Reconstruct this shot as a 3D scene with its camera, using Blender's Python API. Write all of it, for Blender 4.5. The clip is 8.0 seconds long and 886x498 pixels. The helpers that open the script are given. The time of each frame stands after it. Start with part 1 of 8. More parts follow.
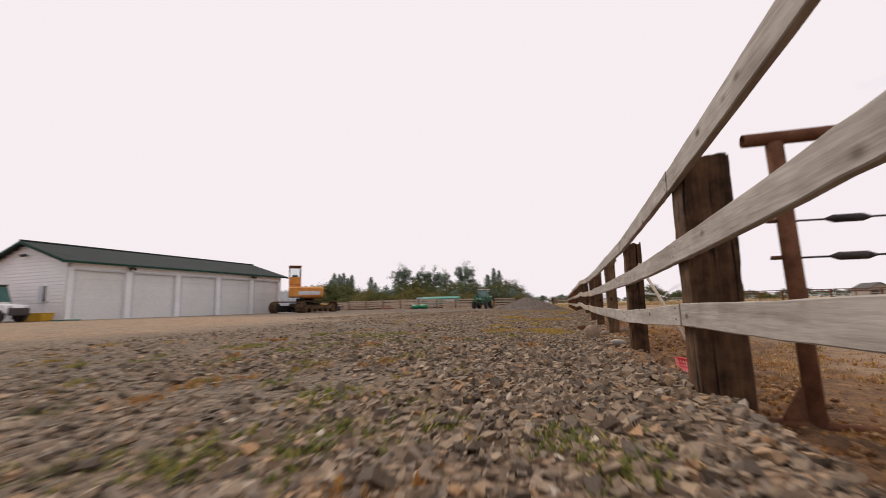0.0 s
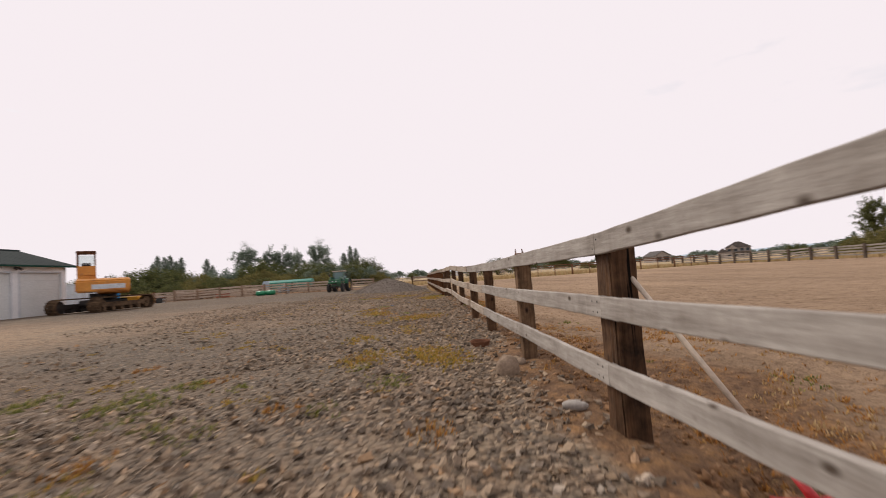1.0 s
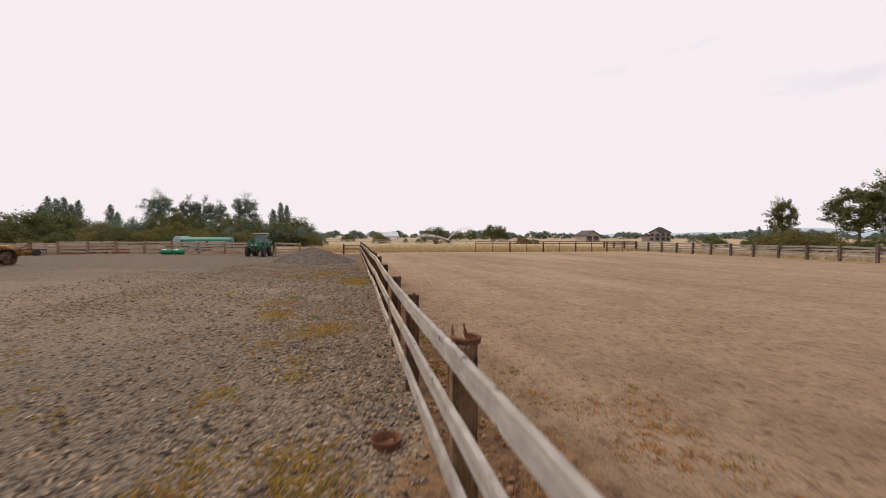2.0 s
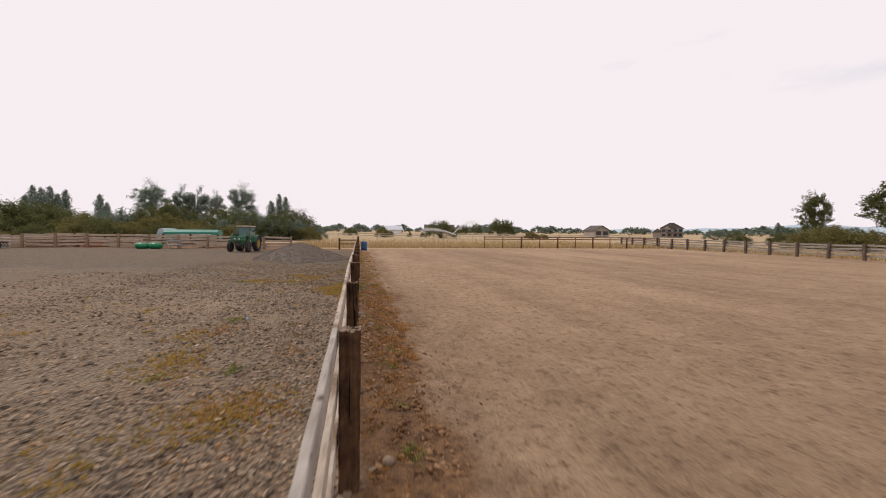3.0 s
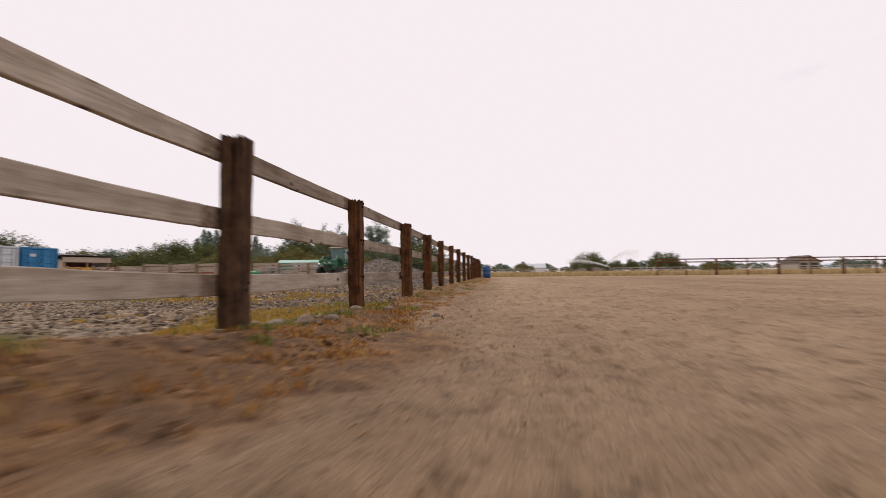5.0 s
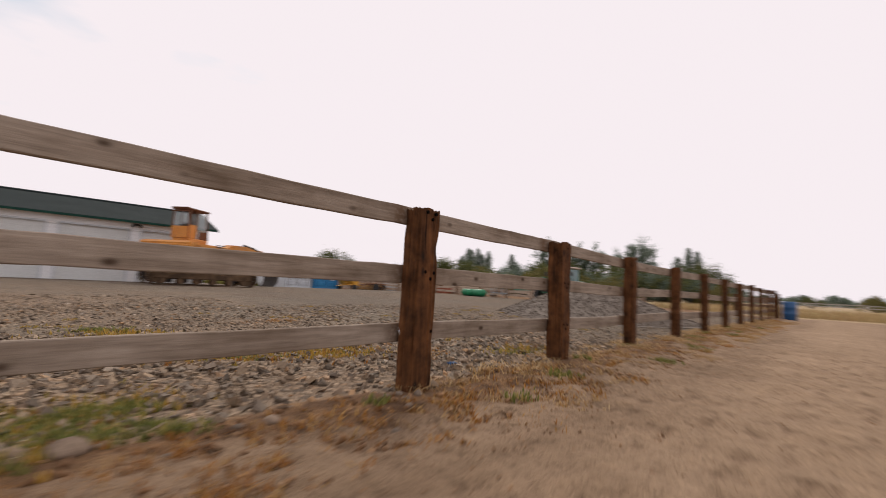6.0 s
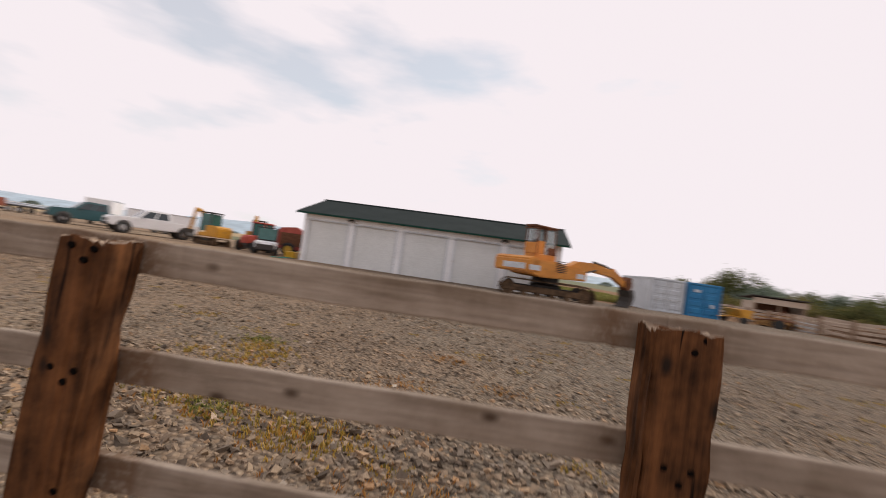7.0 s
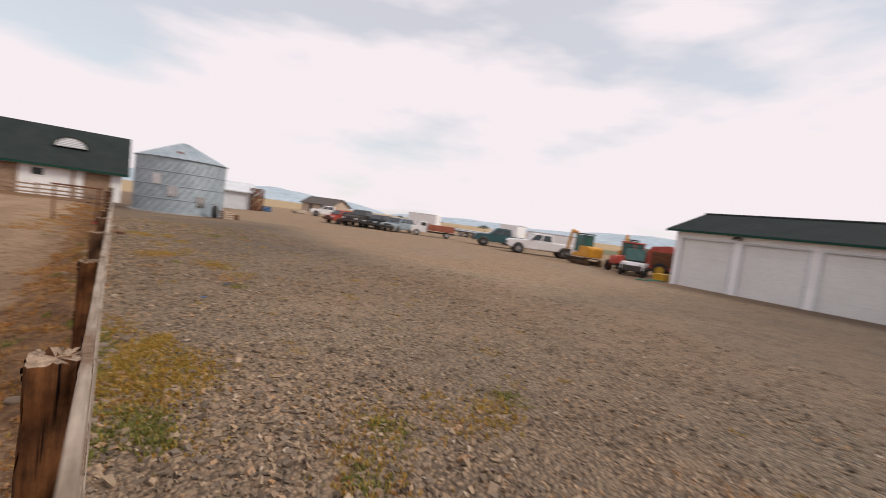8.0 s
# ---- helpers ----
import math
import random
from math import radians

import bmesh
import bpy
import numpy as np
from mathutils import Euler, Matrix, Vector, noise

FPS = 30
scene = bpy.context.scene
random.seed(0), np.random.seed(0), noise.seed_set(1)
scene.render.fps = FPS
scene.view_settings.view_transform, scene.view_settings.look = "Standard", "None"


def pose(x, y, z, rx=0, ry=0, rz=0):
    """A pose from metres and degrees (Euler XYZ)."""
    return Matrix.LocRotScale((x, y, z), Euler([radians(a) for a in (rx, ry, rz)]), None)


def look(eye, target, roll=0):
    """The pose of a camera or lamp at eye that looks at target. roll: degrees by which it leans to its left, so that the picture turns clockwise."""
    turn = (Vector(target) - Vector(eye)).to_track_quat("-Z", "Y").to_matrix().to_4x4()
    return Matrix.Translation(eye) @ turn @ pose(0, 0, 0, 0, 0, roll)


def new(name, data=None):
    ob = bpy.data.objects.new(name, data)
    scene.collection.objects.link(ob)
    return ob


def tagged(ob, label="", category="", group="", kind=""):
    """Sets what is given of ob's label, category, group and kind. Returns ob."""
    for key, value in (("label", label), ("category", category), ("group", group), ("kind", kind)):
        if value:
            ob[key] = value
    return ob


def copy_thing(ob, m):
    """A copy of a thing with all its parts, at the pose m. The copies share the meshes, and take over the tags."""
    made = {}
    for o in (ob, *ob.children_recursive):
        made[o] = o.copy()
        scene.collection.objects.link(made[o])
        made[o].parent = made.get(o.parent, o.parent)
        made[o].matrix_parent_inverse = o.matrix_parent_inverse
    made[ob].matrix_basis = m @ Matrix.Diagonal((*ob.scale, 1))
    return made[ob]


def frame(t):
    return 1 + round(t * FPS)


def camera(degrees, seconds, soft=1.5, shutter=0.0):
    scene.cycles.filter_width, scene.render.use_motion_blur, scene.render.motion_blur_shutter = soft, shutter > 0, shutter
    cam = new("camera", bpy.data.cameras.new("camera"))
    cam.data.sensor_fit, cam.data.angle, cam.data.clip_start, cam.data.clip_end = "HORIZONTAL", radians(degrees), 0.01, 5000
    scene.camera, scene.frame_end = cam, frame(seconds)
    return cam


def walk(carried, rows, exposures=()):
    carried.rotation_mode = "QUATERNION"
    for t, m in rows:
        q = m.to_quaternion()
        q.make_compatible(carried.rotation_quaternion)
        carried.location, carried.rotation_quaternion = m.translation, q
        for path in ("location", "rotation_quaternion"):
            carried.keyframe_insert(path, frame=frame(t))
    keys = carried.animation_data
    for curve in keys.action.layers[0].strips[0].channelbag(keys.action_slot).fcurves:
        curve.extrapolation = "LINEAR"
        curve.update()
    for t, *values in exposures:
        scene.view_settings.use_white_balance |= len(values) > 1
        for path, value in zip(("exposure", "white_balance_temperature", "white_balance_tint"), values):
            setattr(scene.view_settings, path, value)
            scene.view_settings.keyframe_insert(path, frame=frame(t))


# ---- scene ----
cam = camera(91.4, 8.0, soft=0.9, shutter=0.33)
PATH = [
    (0, (-0.78, -3.295, 0.562), (-1.295, -1.379, 0.821), -1.4),
    (0.5, (-1.185, -1.759, 0.654), (-1.372, 0.221, 0.867), -3.2),
    (0.7, (-1.273, -1.335, 0.851), (-1.327, 0.657, 1.019), -3.7),
    (1, (-1.237, -0.457, 1.094), (-1.107, 1.535, 1.213), -4.0),
    (1.2, (-1.192, 0.004, 1.248), (-0.969, 1.99, 1.336), -3.2),
    (1.5, (-1.042, 0.678, 1.497), (-0.711, 2.65, 1.527), -2.2),
    (2, (-0.648, 1.987, 1.96), (-0.245, 3.945, 1.903), 0.1),
    (2.2, (-0.465, 2.73, 2.117), (-0.056, 4.686, 2.034), 0.9),
    (3.3, (0.309, 7.875, 1.831), (0.668, 9.841, 1.746), -0.1),
    (3.5, (0.403, 8.986, 1.601), (0.742, 10.956, 1.535), -0.8),
    (4, (0.729, 11.739, 0.966), (0.969, 13.724, 0.968), -2.6),
    (4.2, (0.903, 12.839, 0.786), (1.074, 14.831, 0.809), -2.6),
    (5.3, (2.171, 18.394, 0.444), (1.626, 20.313, 0.589), 0.2),
    (5.5, (2.341, 19.509, 0.511), (1.581, 21.352, 0.676), 0.7),
    (6, (2.458, 22.28, 0.768), (1.106, 23.744, 0.944), 2.8),
    (6.2, (2.491, 23.247, 0.829), (0.893, 24.437, 1.006), 4.2),
    (6.5, (2.272, 24.46, 1.029), (0.424, 25.215, 1.163), 6.2),
    (7, (1.693, 26.049, 1.46), (-0.302, 25.927, 1.52), 8.1),
    (7.5, (0.794, 26.91, 1.93), (-0.956, 25.944, 1.887), 8.7),
    (7.7, (0.47, 27.06, 2.035), (-1.088, 25.809, 1.954), 8.6),
    (8, (-0.077, 26.967, 2.131), (-1.296, 25.386, 2.007), 7.6),
]
walk(cam, [(t, look(eye, target, roll)) for t, eye, target, roll in PATH])

# ---------- world and light: a bright overcast evening sky ----------
SUN_AZ, SUN_EL = radians(42), radians(42)          # from +y towards -x, and above the horizon
world = bpy.data.worlds.new("sky")
scene.world = world
world.use_nodes = True
wn, wl = world.node_tree.nodes, world.node_tree.links
wn.clear()
w_out = wn.new("ShaderNodeOutputWorld")
w_bg = wn.new("ShaderNodeBackground")
w_sky = wn.new("ShaderNodeTexSky")
w_sky.sky_type, w_sky.sun_disc = "NISHITA", False
w_sky.sun_elevation, w_sky.sun_rotation = SUN_EL, -SUN_AZ
w_gain = wn.new("ShaderNodeVectorMath")
w_gain.operation = "SCALE"
w_gain.inputs[3].default_value = 0.12
wl.new(w_sky.outputs[0], w_gain.inputs[0])
w_co = wn.new("ShaderNodeTexCoord")
w_map = wn.new("ShaderNodeMapping")
w_map.inputs["Scale"].default_value = (1.0, 1.0, 3.2)
w_map.inputs["Location"].default_value = (0.35, 0.2, 0.1)
wl.new(w_co.outputs["Generated"], w_map.inputs[0])
w_no = wn.new("ShaderNodeTexNoise")
w_no.inputs["Scale"].default_value, w_no.inputs["Detail"].default_value, w_no.inputs["Roughness"].default_value = 1.9, 6.0, 0.52
wl.new(w_map.outputs[0], w_no.inputs[0])
w_ramp = wn.new("ShaderNodeValToRGB")
w_ramp.color_ramp.elements[0].position, w_ramp.color_ramp.elements[1].position = 0.34, 0.47
w_sep = wn.new("ShaderNodeSeparateXYZ")
wl.new(w_co.outputs["Generated"], w_sep.inputs[0])
w_lean = wn.new("ShaderNodeMath")                   # the cloud sheet is thicker towards the sun
w_lean.operation = "MULTIPLY_ADD"
w_lean.inputs[1].default_value = 0.14
wl.new(w_sep.outputs[1], w_lean.inputs[0])
wl.new(w_no.outputs[0], w_lean.inputs[2])
w_low = wn.new("ShaderNodeMapRange")                # and whiter low over the horizon
w_low.inputs[1].default_value, w_low.inputs[2].default_value, w_low.inputs[3].default_value, w_low.inputs[4].default_value = 0.02, 0.34, 0.16, 0.0
wl.new(w_sep.outputs[2], w_low.inputs[0])
w_full = wn.new("ShaderNodeMath")
w_full.operation = "ADD"
wl.new(w_lean.outputs[0], w_full.inputs[0])
wl.new(w_low.outputs[0], w_full.inputs[1])
w_dir = wn.new("ShaderNodeVectorMath")              # a thin bluish opening in the cloud to the west-south-west
w_dir.operation = "DOT_PRODUCT"
w_dir.inputs[1].default_value = (-0.75, -0.44, 0.49)
wl.new(w_co.outputs["Generated"], w_dir.inputs[0])
w_gap = wn.new("ShaderNodeMapRange")
w_gap.interpolation_type = "SMOOTHSTEP"
w_gap.inputs[1].default_value, w_gap.inputs[2].default_value, w_gap.inputs[3].default_value, w_gap.inputs[4].default_value = 0.94, 0.995, 0.0, -0.09
wl.new(w_dir.outputs["Value"], w_gap.inputs[0])
w_open = wn.new("ShaderNodeMath")
w_open.operation = "ADD"
wl.new(w_full.outputs[0], w_open.inputs[0])
wl.new(w_gap.outputs[0], w_open.inputs[1])
wl.new(w_open.outputs[0], w_ramp.inputs[0])
w_thin = wn.new("ShaderNodeMapRange")
w_thin.inputs[1].default_value, w_thin.inputs[2].default_value, w_thin.inputs[3].default_value, w_thin.inputs[4].default_value = 0, 1, 0.62, 1.0
wl.new(w_ramp.outputs[0], w_thin.inputs[0])
w_mix = wn.new("ShaderNodeMix")
w_mix.data_type = "RGBA"
wl.new(w_thin.outputs[0], w_mix.inputs[0])
w_haze = wn.new("ShaderNodeVectorMath")
w_haze.operation = "MULTIPLY"
w_haze.inputs[1].default_value = (0.78, 1.12, 1.0)
wl.new(w_gain.outputs[0], w_haze.inputs[0])
wl.new(w_haze.outputs[0], w_mix.inputs[6])
w_mix.inputs[7].default_value = (0.93, 0.85, 0.88, 1)
wl.new(w_mix.outputs[2], w_bg.inputs[0])
w_bg.inputs[1].default_value = 1.0
wl.new(w_bg.outputs[0], w_out.inputs[0])

sun_data = bpy.data.lights.new("sun", "SUN")
sun_data.energy, sun_data.angle, sun_data.color = 1.9, radians(18), (1.0, 0.92, 0.82)
sun = new("sun", sun_data)
sun.matrix_basis = look((-60 * math.sin(SUN_AZ), 60 * math.cos(SUN_AZ), 60 * math.tan(SUN_EL)), (0, 0, 0))


# ---------- materials ----------
def node_mat(name):
    m = bpy.data.materials.new(name)
    m.use_nodes = True
    return m, m.node_tree.nodes, m.node_tree.links, m.node_tree.nodes["Principled BSDF"]


def ramp_of(n, stops):
    r = n.new("ShaderNodeValToRGB")
    els = r.color_ramp.elements
    while len(els) < len(stops):
        els.new(0.5)
    for e, (p, c) in zip(els, stops):
        e.position, e.color = p, (*c, 1)
    return r


def noise_of(n, l, vec, scale, detail=5, rough=0.55, stretch=None):
    t = n.new("ShaderNodeTexNoise")
    t.inputs["Scale"].default_value, t.inputs["Detail"].default_value, t.inputs["Roughness"].default_value = scale, detail, rough
    if stretch:
        mp = n.new("ShaderNodeMapping")
        mp.inputs["Scale"].default_value = stretch
        l.new(vec, mp.inputs[0])
        vec = mp.outputs[0]
    l.new(vec, t.inputs[0])
    return t


def mixc(n, l, fac, a, b, mode="MIX"):
    m = n.new("ShaderNodeMix")
    m.data_type, m.blend_type = "RGBA", mode
    for socket, v in ((0, fac), (6, a), (7, b)):
        if isinstance(v, (int, float)):
            m.inputs[socket].default_value = v
        elif isinstance(v, tuple):
            m.inputs[socket].default_value = (*v, 1)
        else:
            l.new(v, m.inputs[socket])
    return m.outputs[2]


def bump_of(n, l, height, strength, dist, b):
    bp = n.new("ShaderNodeBump")
    bp.inputs["Strength"].default_value, bp.inputs["Distance"].default_value = strength, dist
    l.new(height, bp.inputs["Height"])
    l.new(bp.outputs[0], b.inputs["Normal"])
    return bp


def surf(name, dark, light, scale=3.0, rough=0.8, bump=0.3, dist=0.01, fine=40.0, metal=0.0, stretch=None, spread=(0.3, 0.7), wear=None):
    """A surface of two shades in large patches, with fine grain and relief."""
    m, n, l, b = node_mat(name)
    co = n.new("ShaderNodeTexCoord").outputs["Object"]
    oi = n.new("ShaderNodeObjectInfo")
    ad = n.new("ShaderNodeVectorMath")
    sc = n.new("ShaderNodeVectorMath")
    sc.operation = "SCALE"
    sc.inputs[0].default_value = (37, 53, 71)
    l.new(oi.outputs["Random"], sc.inputs[3])
    l.new(co, ad.inputs[0])
    l.new(sc.outputs[0], ad.inputs[1])
    co = ad.outputs[0]
    big = noise_of(n, l, co, scale, 5, 0.6, stretch)
    r = ramp_of(n, [(spread[0], dark), (spread[1], light)])
    l.new(big.outputs[0], r.inputs[0])
    fi = noise_of(n, l, co, fine, 4, 0.6, stretch)
    g = ramp_of(n, [(0.25, (0.72, 0.72, 0.72)), (0.75, (1.18, 1.18, 1.18))])
    l.new(fi.outputs[0], g.inputs[0])
    col = mixc(n, l, 1.0, r.outputs[0], g.outputs[0], "MULTIPLY")
    if wear:
        wn_ = noise_of(n, l, co, scale * 2.3, 7, 0.7)
        wr = ramp_of(n, [(0.58, (0, 0, 0)), (0.66, (1, 1, 1))])
        l.new(wn_.outputs[0], wr.inputs[0])
        col = mixc(n, l, wr.outputs[0], col, wear)
    l.new(col, b.inputs["Base Color"])
    rr = n.new("ShaderNodeMapRange")
    rr.inputs[3].default_value, rr.inputs[4].default_value = max(0.03, rough - 0.12), min(1, rough + 0.12)
    l.new(fi.outputs[0], rr.inputs[0])
    l.new(rr.outputs[0], b.inputs["Roughness"])
    b.inputs["Metallic"].default_value = metal
    bump_of(n, l, fi.outputs[0], bump, dist, b)
    return m


def wood(name, dark, light, axis, knots=(0.05, 0.035, 0.025), grain=1.0, crack=0.0, blotch=1.3, stain=None):
    """Weathered sawn timber with grain along one axis, knots and checks."""
    m, n, l, b = node_mat(name)
    co = n.new("ShaderNodeTexCoord").outputs["Object"]
    oi = n.new("ShaderNodeObjectInfo")
    sc = n.new("ShaderNodeVectorMath")
    sc.operation = "SCALE"
    sc.inputs[0].default_value = (37, 53, 71)
    l.new(oi.outputs["Random"], sc.inputs[3])
    ad = n.new("ShaderNodeVectorMath")
    l.new(co, ad.inputs[0])
    l.new(sc.outputs[0], ad.inputs[1])
    co = ad.outputs[0]
    st = [1.0, 1.0, 1.0]
    st[axis] = 0.07
    patch = noise_of(n, l, co, blotch, 5, 0.65)
    fib = noise_of(n, l, co, 55, 6, 0.65, tuple(st))
    band = noise_of(n, l, co, 14, 5, 0.6, tuple(st))
    mx = n.new("ShaderNodeMath")
    mx.operation = "ADD"
    l.new(patch.outputs[0], mx.inputs[0])
    l.new(band.outputs[0], mx.inputs[1])
    hf = n.new("ShaderNodeMath")
    hf.operation = "MULTIPLY"
    hf.inputs[1].default_value = 0.5
    l.new(mx.outputs[0], hf.inputs[0])
    r = ramp_of(n, [(0.34, dark), (0.64, light)])
    l.new(hf.outputs[0], r.inputs[0])
    g = ramp_of(n, [(0.3, (0.62, 0.6, 0.58)), (0.6, (1.12, 1.12, 1.12))])
    l.new(fib.outputs[0], g.inputs[0])
    col = mixc(n, l, grain, r.outputs[0], g.outputs[0], "MULTIPLY")
    vo = n.new("ShaderNodeTexVoronoi")
    vo.inputs["Scale"].default_value = 6.5
    ks = [1.0, 1.0, 1.0]
    ks[axis] = 0.55
    mp = n.new("ShaderNodeMapping")
    mp.inputs["Scale"].default_value = tuple(ks)
    l.new(co, mp.inputs[0])
    l.new(mp.outputs[0], vo.inputs[0])
    kr = ramp_of(n, [(0.06, (1, 1, 1)), (0.17, (0, 0, 0))])
    l.new(vo.outputs["Distance"], kr.inputs[0])
    col = mixc(n, l, kr.outputs[0], col, knots)
    if crack:
        cn = noise_of(n, l, co, 22, 3, 0.5, tuple(0.03 if i == axis else 1.0 for i in range(3)))
        cr = ramp_of(n, [(0.31, (1, 1, 1)), (0.35, (0, 0, 0))])
        l.new(cn.outputs[0], cr.inputs[0])
        col = mixc(n, l, cr.outputs[0], col, tuple(c * 0.25 for c in dark))
    if stain:
        at = n.new("ShaderNodeAttribute")
        at.attribute_name = "stain"
        sn = noise_of(n, l, co, 26, 4, 0.6)
        sr = ramp_of(n, [(0.34, (0.25, 0.25, 0.25)), (0.52, (1, 1, 1))])
        l.new(sn.outputs[0], sr.inputs[0])
        sm = n.new("ShaderNodeMath")
        sm.operation = "MULTIPLY"
        l.new(at.outputs["Fac"], sm.inputs[0])
        l.new(sr.outputs[0], sm.inputs[1])
        col = mixc(n, l, sm.outputs[0], col, stain)
    l.new(col, b.inputs["Base Color"])
    b.inputs["Roughness"].default_value = 0.85
    b.inputs["Specular IOR Level"].default_value = 0.14
    bump_of(n, l, fib.outputs[0], 0.55, 0.006, b)
    return m


def islands(name, stops, rough=0.85, fine=60.0, bump=0.4, dist=0.004, trans=0.0):
    """Loose pieces joined in one mesh, each with a colour of its own."""
    m, n, l, b = node_mat(name)
    ge = n.new("ShaderNodeNewGeometry")
    r = ramp_of(n, stops)
    l.new(ge.outputs["Random Per Island"], r.inputs[0])
    co = n.new("ShaderNodeTexCoord").outputs["Object"]
    fi = noise_of(n, l, co, fine, 4, 0.6)
    g = ramp_of(n, [(0.25, (0.7, 0.7, 0.7)), (0.75, (1.2, 1.2, 1.2))])
    l.new(fi.outputs[0], g.inputs[0])
    l.new(mixc(n, l, 1.0, r.outputs[0], g.outputs[0], "MULTIPLY"), b.inputs["Base Color"])
    b.inputs["Roughness"].default_value = rough
    b.inputs["Specular IOR Level"].default_value = 0.2
    if bump:
        bump_of(n, l, fi.outputs[0], bump, dist, b)
    if trans:
        out = n["Material Output"]
        tr = n.new("ShaderNodeBsdfTranslucent")
        l.new(r.outputs[0], tr.inputs[0])
        ms = n.new("ShaderNodeMixShader")
        ms.inputs[0].default_value = trans
        l.new(b.outputs[0], ms.inputs[1])
        l.new(tr.outputs[0], ms.inputs[2])
        l.new(ms.outputs[0], out.inputs[0])
    return m


def glass_mat(name, tint, rough=0.05):
    m, n, l, b = node_mat(name)
    b.inputs["Base Color"].default_value = (*tint, 1)
    b.inputs["Roughness"].default_value = rough
    b.inputs["Transmission Weight"].default_value = 0.6
    b.inputs["IOR"].default_value = 1.45
    return m


M_RAIL = wood("weathered_rail", (0.235, 0.202, 0.172), (0.455, 0.415, 0.37), 1, (0.085, 0.062, 0.046), 0.6, 0.0, 3.2)
M_RAILWARM = wood("weathered_warm_rail", (0.29, 0.228, 0.172), (0.53, 0.455, 0.375), 1, (0.085, 0.062, 0.046), 0.6, 0.0, 3.2, (0.15, 0.09, 0.052))
M_RAILBROWN = wood("stained_brown_rail", (0.17, 0.125, 0.088), (0.385, 0.318, 0.255), 1, (0.075, 0.05, 0.034), 0.65, 0.0, 2.4, (0.135, 0.075, 0.04))
M_POST = wood("creosoted_post", (0.02, 0.012, 0.008), (0.145, 0.078, 0.041), 2, (0.02, 0.012, 0.008), 0.7, 1.0, 9.0)
M_POSTBROWN = wood("red_brown_post", (0.017, 0.008, 0.004), (0.175, 0.072, 0.027), 2, (0.02, 0.012, 0.008), 0.7, 1.0, 9.0)
M_POSTTAN = wood("faded_brown_post", (0.05, 0.03, 0.018), (0.24, 0.145, 0.082), 2, (0.03, 0.018, 0.012), 0.7, 1.0, 7.0)
M_HOLE = surf("black_bolt_hole", (0.003, 0.002, 0.002), (0.006, 0.005, 0.004), 20, 0.98, 0.0, 0.001)
M_POSTTOP = wood("old_post_grey", (0.12, 0.08, 0.055), (0.40, 0.3, 0.215), 2, (0.03, 0.02, 0.015), 1.0, 1.0)
M_BOARD = wood("far_rail", (0.34, 0.30, 0.26), (0.54, 0.49, 0.44), 0)
M_GREYBOARD = wood("old_grey_board", (0.19, 0.165, 0.14), (0.37, 0.33, 0.285), 0)
M_OLDPOST = wood("old_dark_post", (0.06, 0.046, 0.036), (0.17, 0.13, 0.1), 2)
M_BROWNRAIL = wood("brown_rail", (0.20, 0.13, 0.085), (0.38, 0.27, 0.19), 0)
M_TANRAIL = wood("tan_rail", (0.36, 0.265, 0.195), (0.56, 0.45, 0.355), 0)
M_RUST = surf("rusty_steel", (0.10, 0.045, 0.028), (0.22, 0.105, 0.06), 8, 0.85, 0.5, 0.003, 90)
M_STEEL = surf("galvanised_steel", (0.26, 0.32, 0.36), (0.38, 0.44, 0.48), 1.2, 0.6, 0.25, 0.004, 9, 0.2)
M_WHITE = surf("white_siding", (0.79, 0.785, 0.785), (0.88, 0.875, 0.875), 0.7, 0.6, 0.1, 0.003, 30)
M_DOOR = surf("garage_door_paint", (0.67, 0.68, 0.66), (0.755, 0.76, 0.745), 0.5, 0.5, 0.08, 0.002, 25)
M_ROOF = surf("dark_green_roof", (0.028, 0.036, 0.035), (0.038, 0.047, 0.046), 0.8, 0.88, 0.1, 0.003, 20)
M_TRIM = surf("green_trim", (0.012, 0.045, 0.034), (0.02, 0.07, 0.052), 2, 0.55, 0.1, 0.002)
M_ORANGE = surf("worn_orange_paint", (0.52, 0.19, 0.025), (0.68, 0.29, 0.045), 1.6, 0.5, 0.2, 0.003, 30, wear=(0.30, 0.13, 0.05))
M_YELLOW = surf("yellow_paint", (0.62, 0.36, 0.03), (0.75, 0.46, 0.05), 2, 0.45, 0.1, 0.002)
M_DARK = surf("dirty_black_steel", (0.025, 0.022, 0.02), (0.07, 0.058, 0.05), 4, 0.7, 0.4, 0.004)
M_TRACK = surf("muddy_track_steel", (0.05, 0.035, 0.025), (0.185, 0.118, 0.07), 3, 0.85, 0.5, 0.006)
M_TYRE = surf("tyre_rubber", (0.018, 0.018, 0.018), (0.045, 0.043, 0.04), 6, 0.85, 0.3, 0.003)
M_GREEN = surf("green_machine_paint", (0.012, 0.085, 0.035), (0.024, 0.135, 0.06), 3, 0.4, 0.15, 0.002, wear=(0.06, 0.09, 0.05))
M_TEAL = surf("teal_plastic", (0.03, 0.2, 0.145), (0.055, 0.28, 0.21), 2, 0.45, 0.1, 0.002)
M_BRIGHTGREEN = surf("bright_green_plastic", (0.01, 0.18, 0.075), (0.02, 0.26, 0.11), 3, 0.4, 0.1, 0.002)
M_BLUE = surf("blue_container_paint", (0.012, 0.16, 0.36), (0.025, 0.23, 0.46), 1.5, 0.45, 0.15, 0.003, wear=(0.05, 0.14, 0.24))
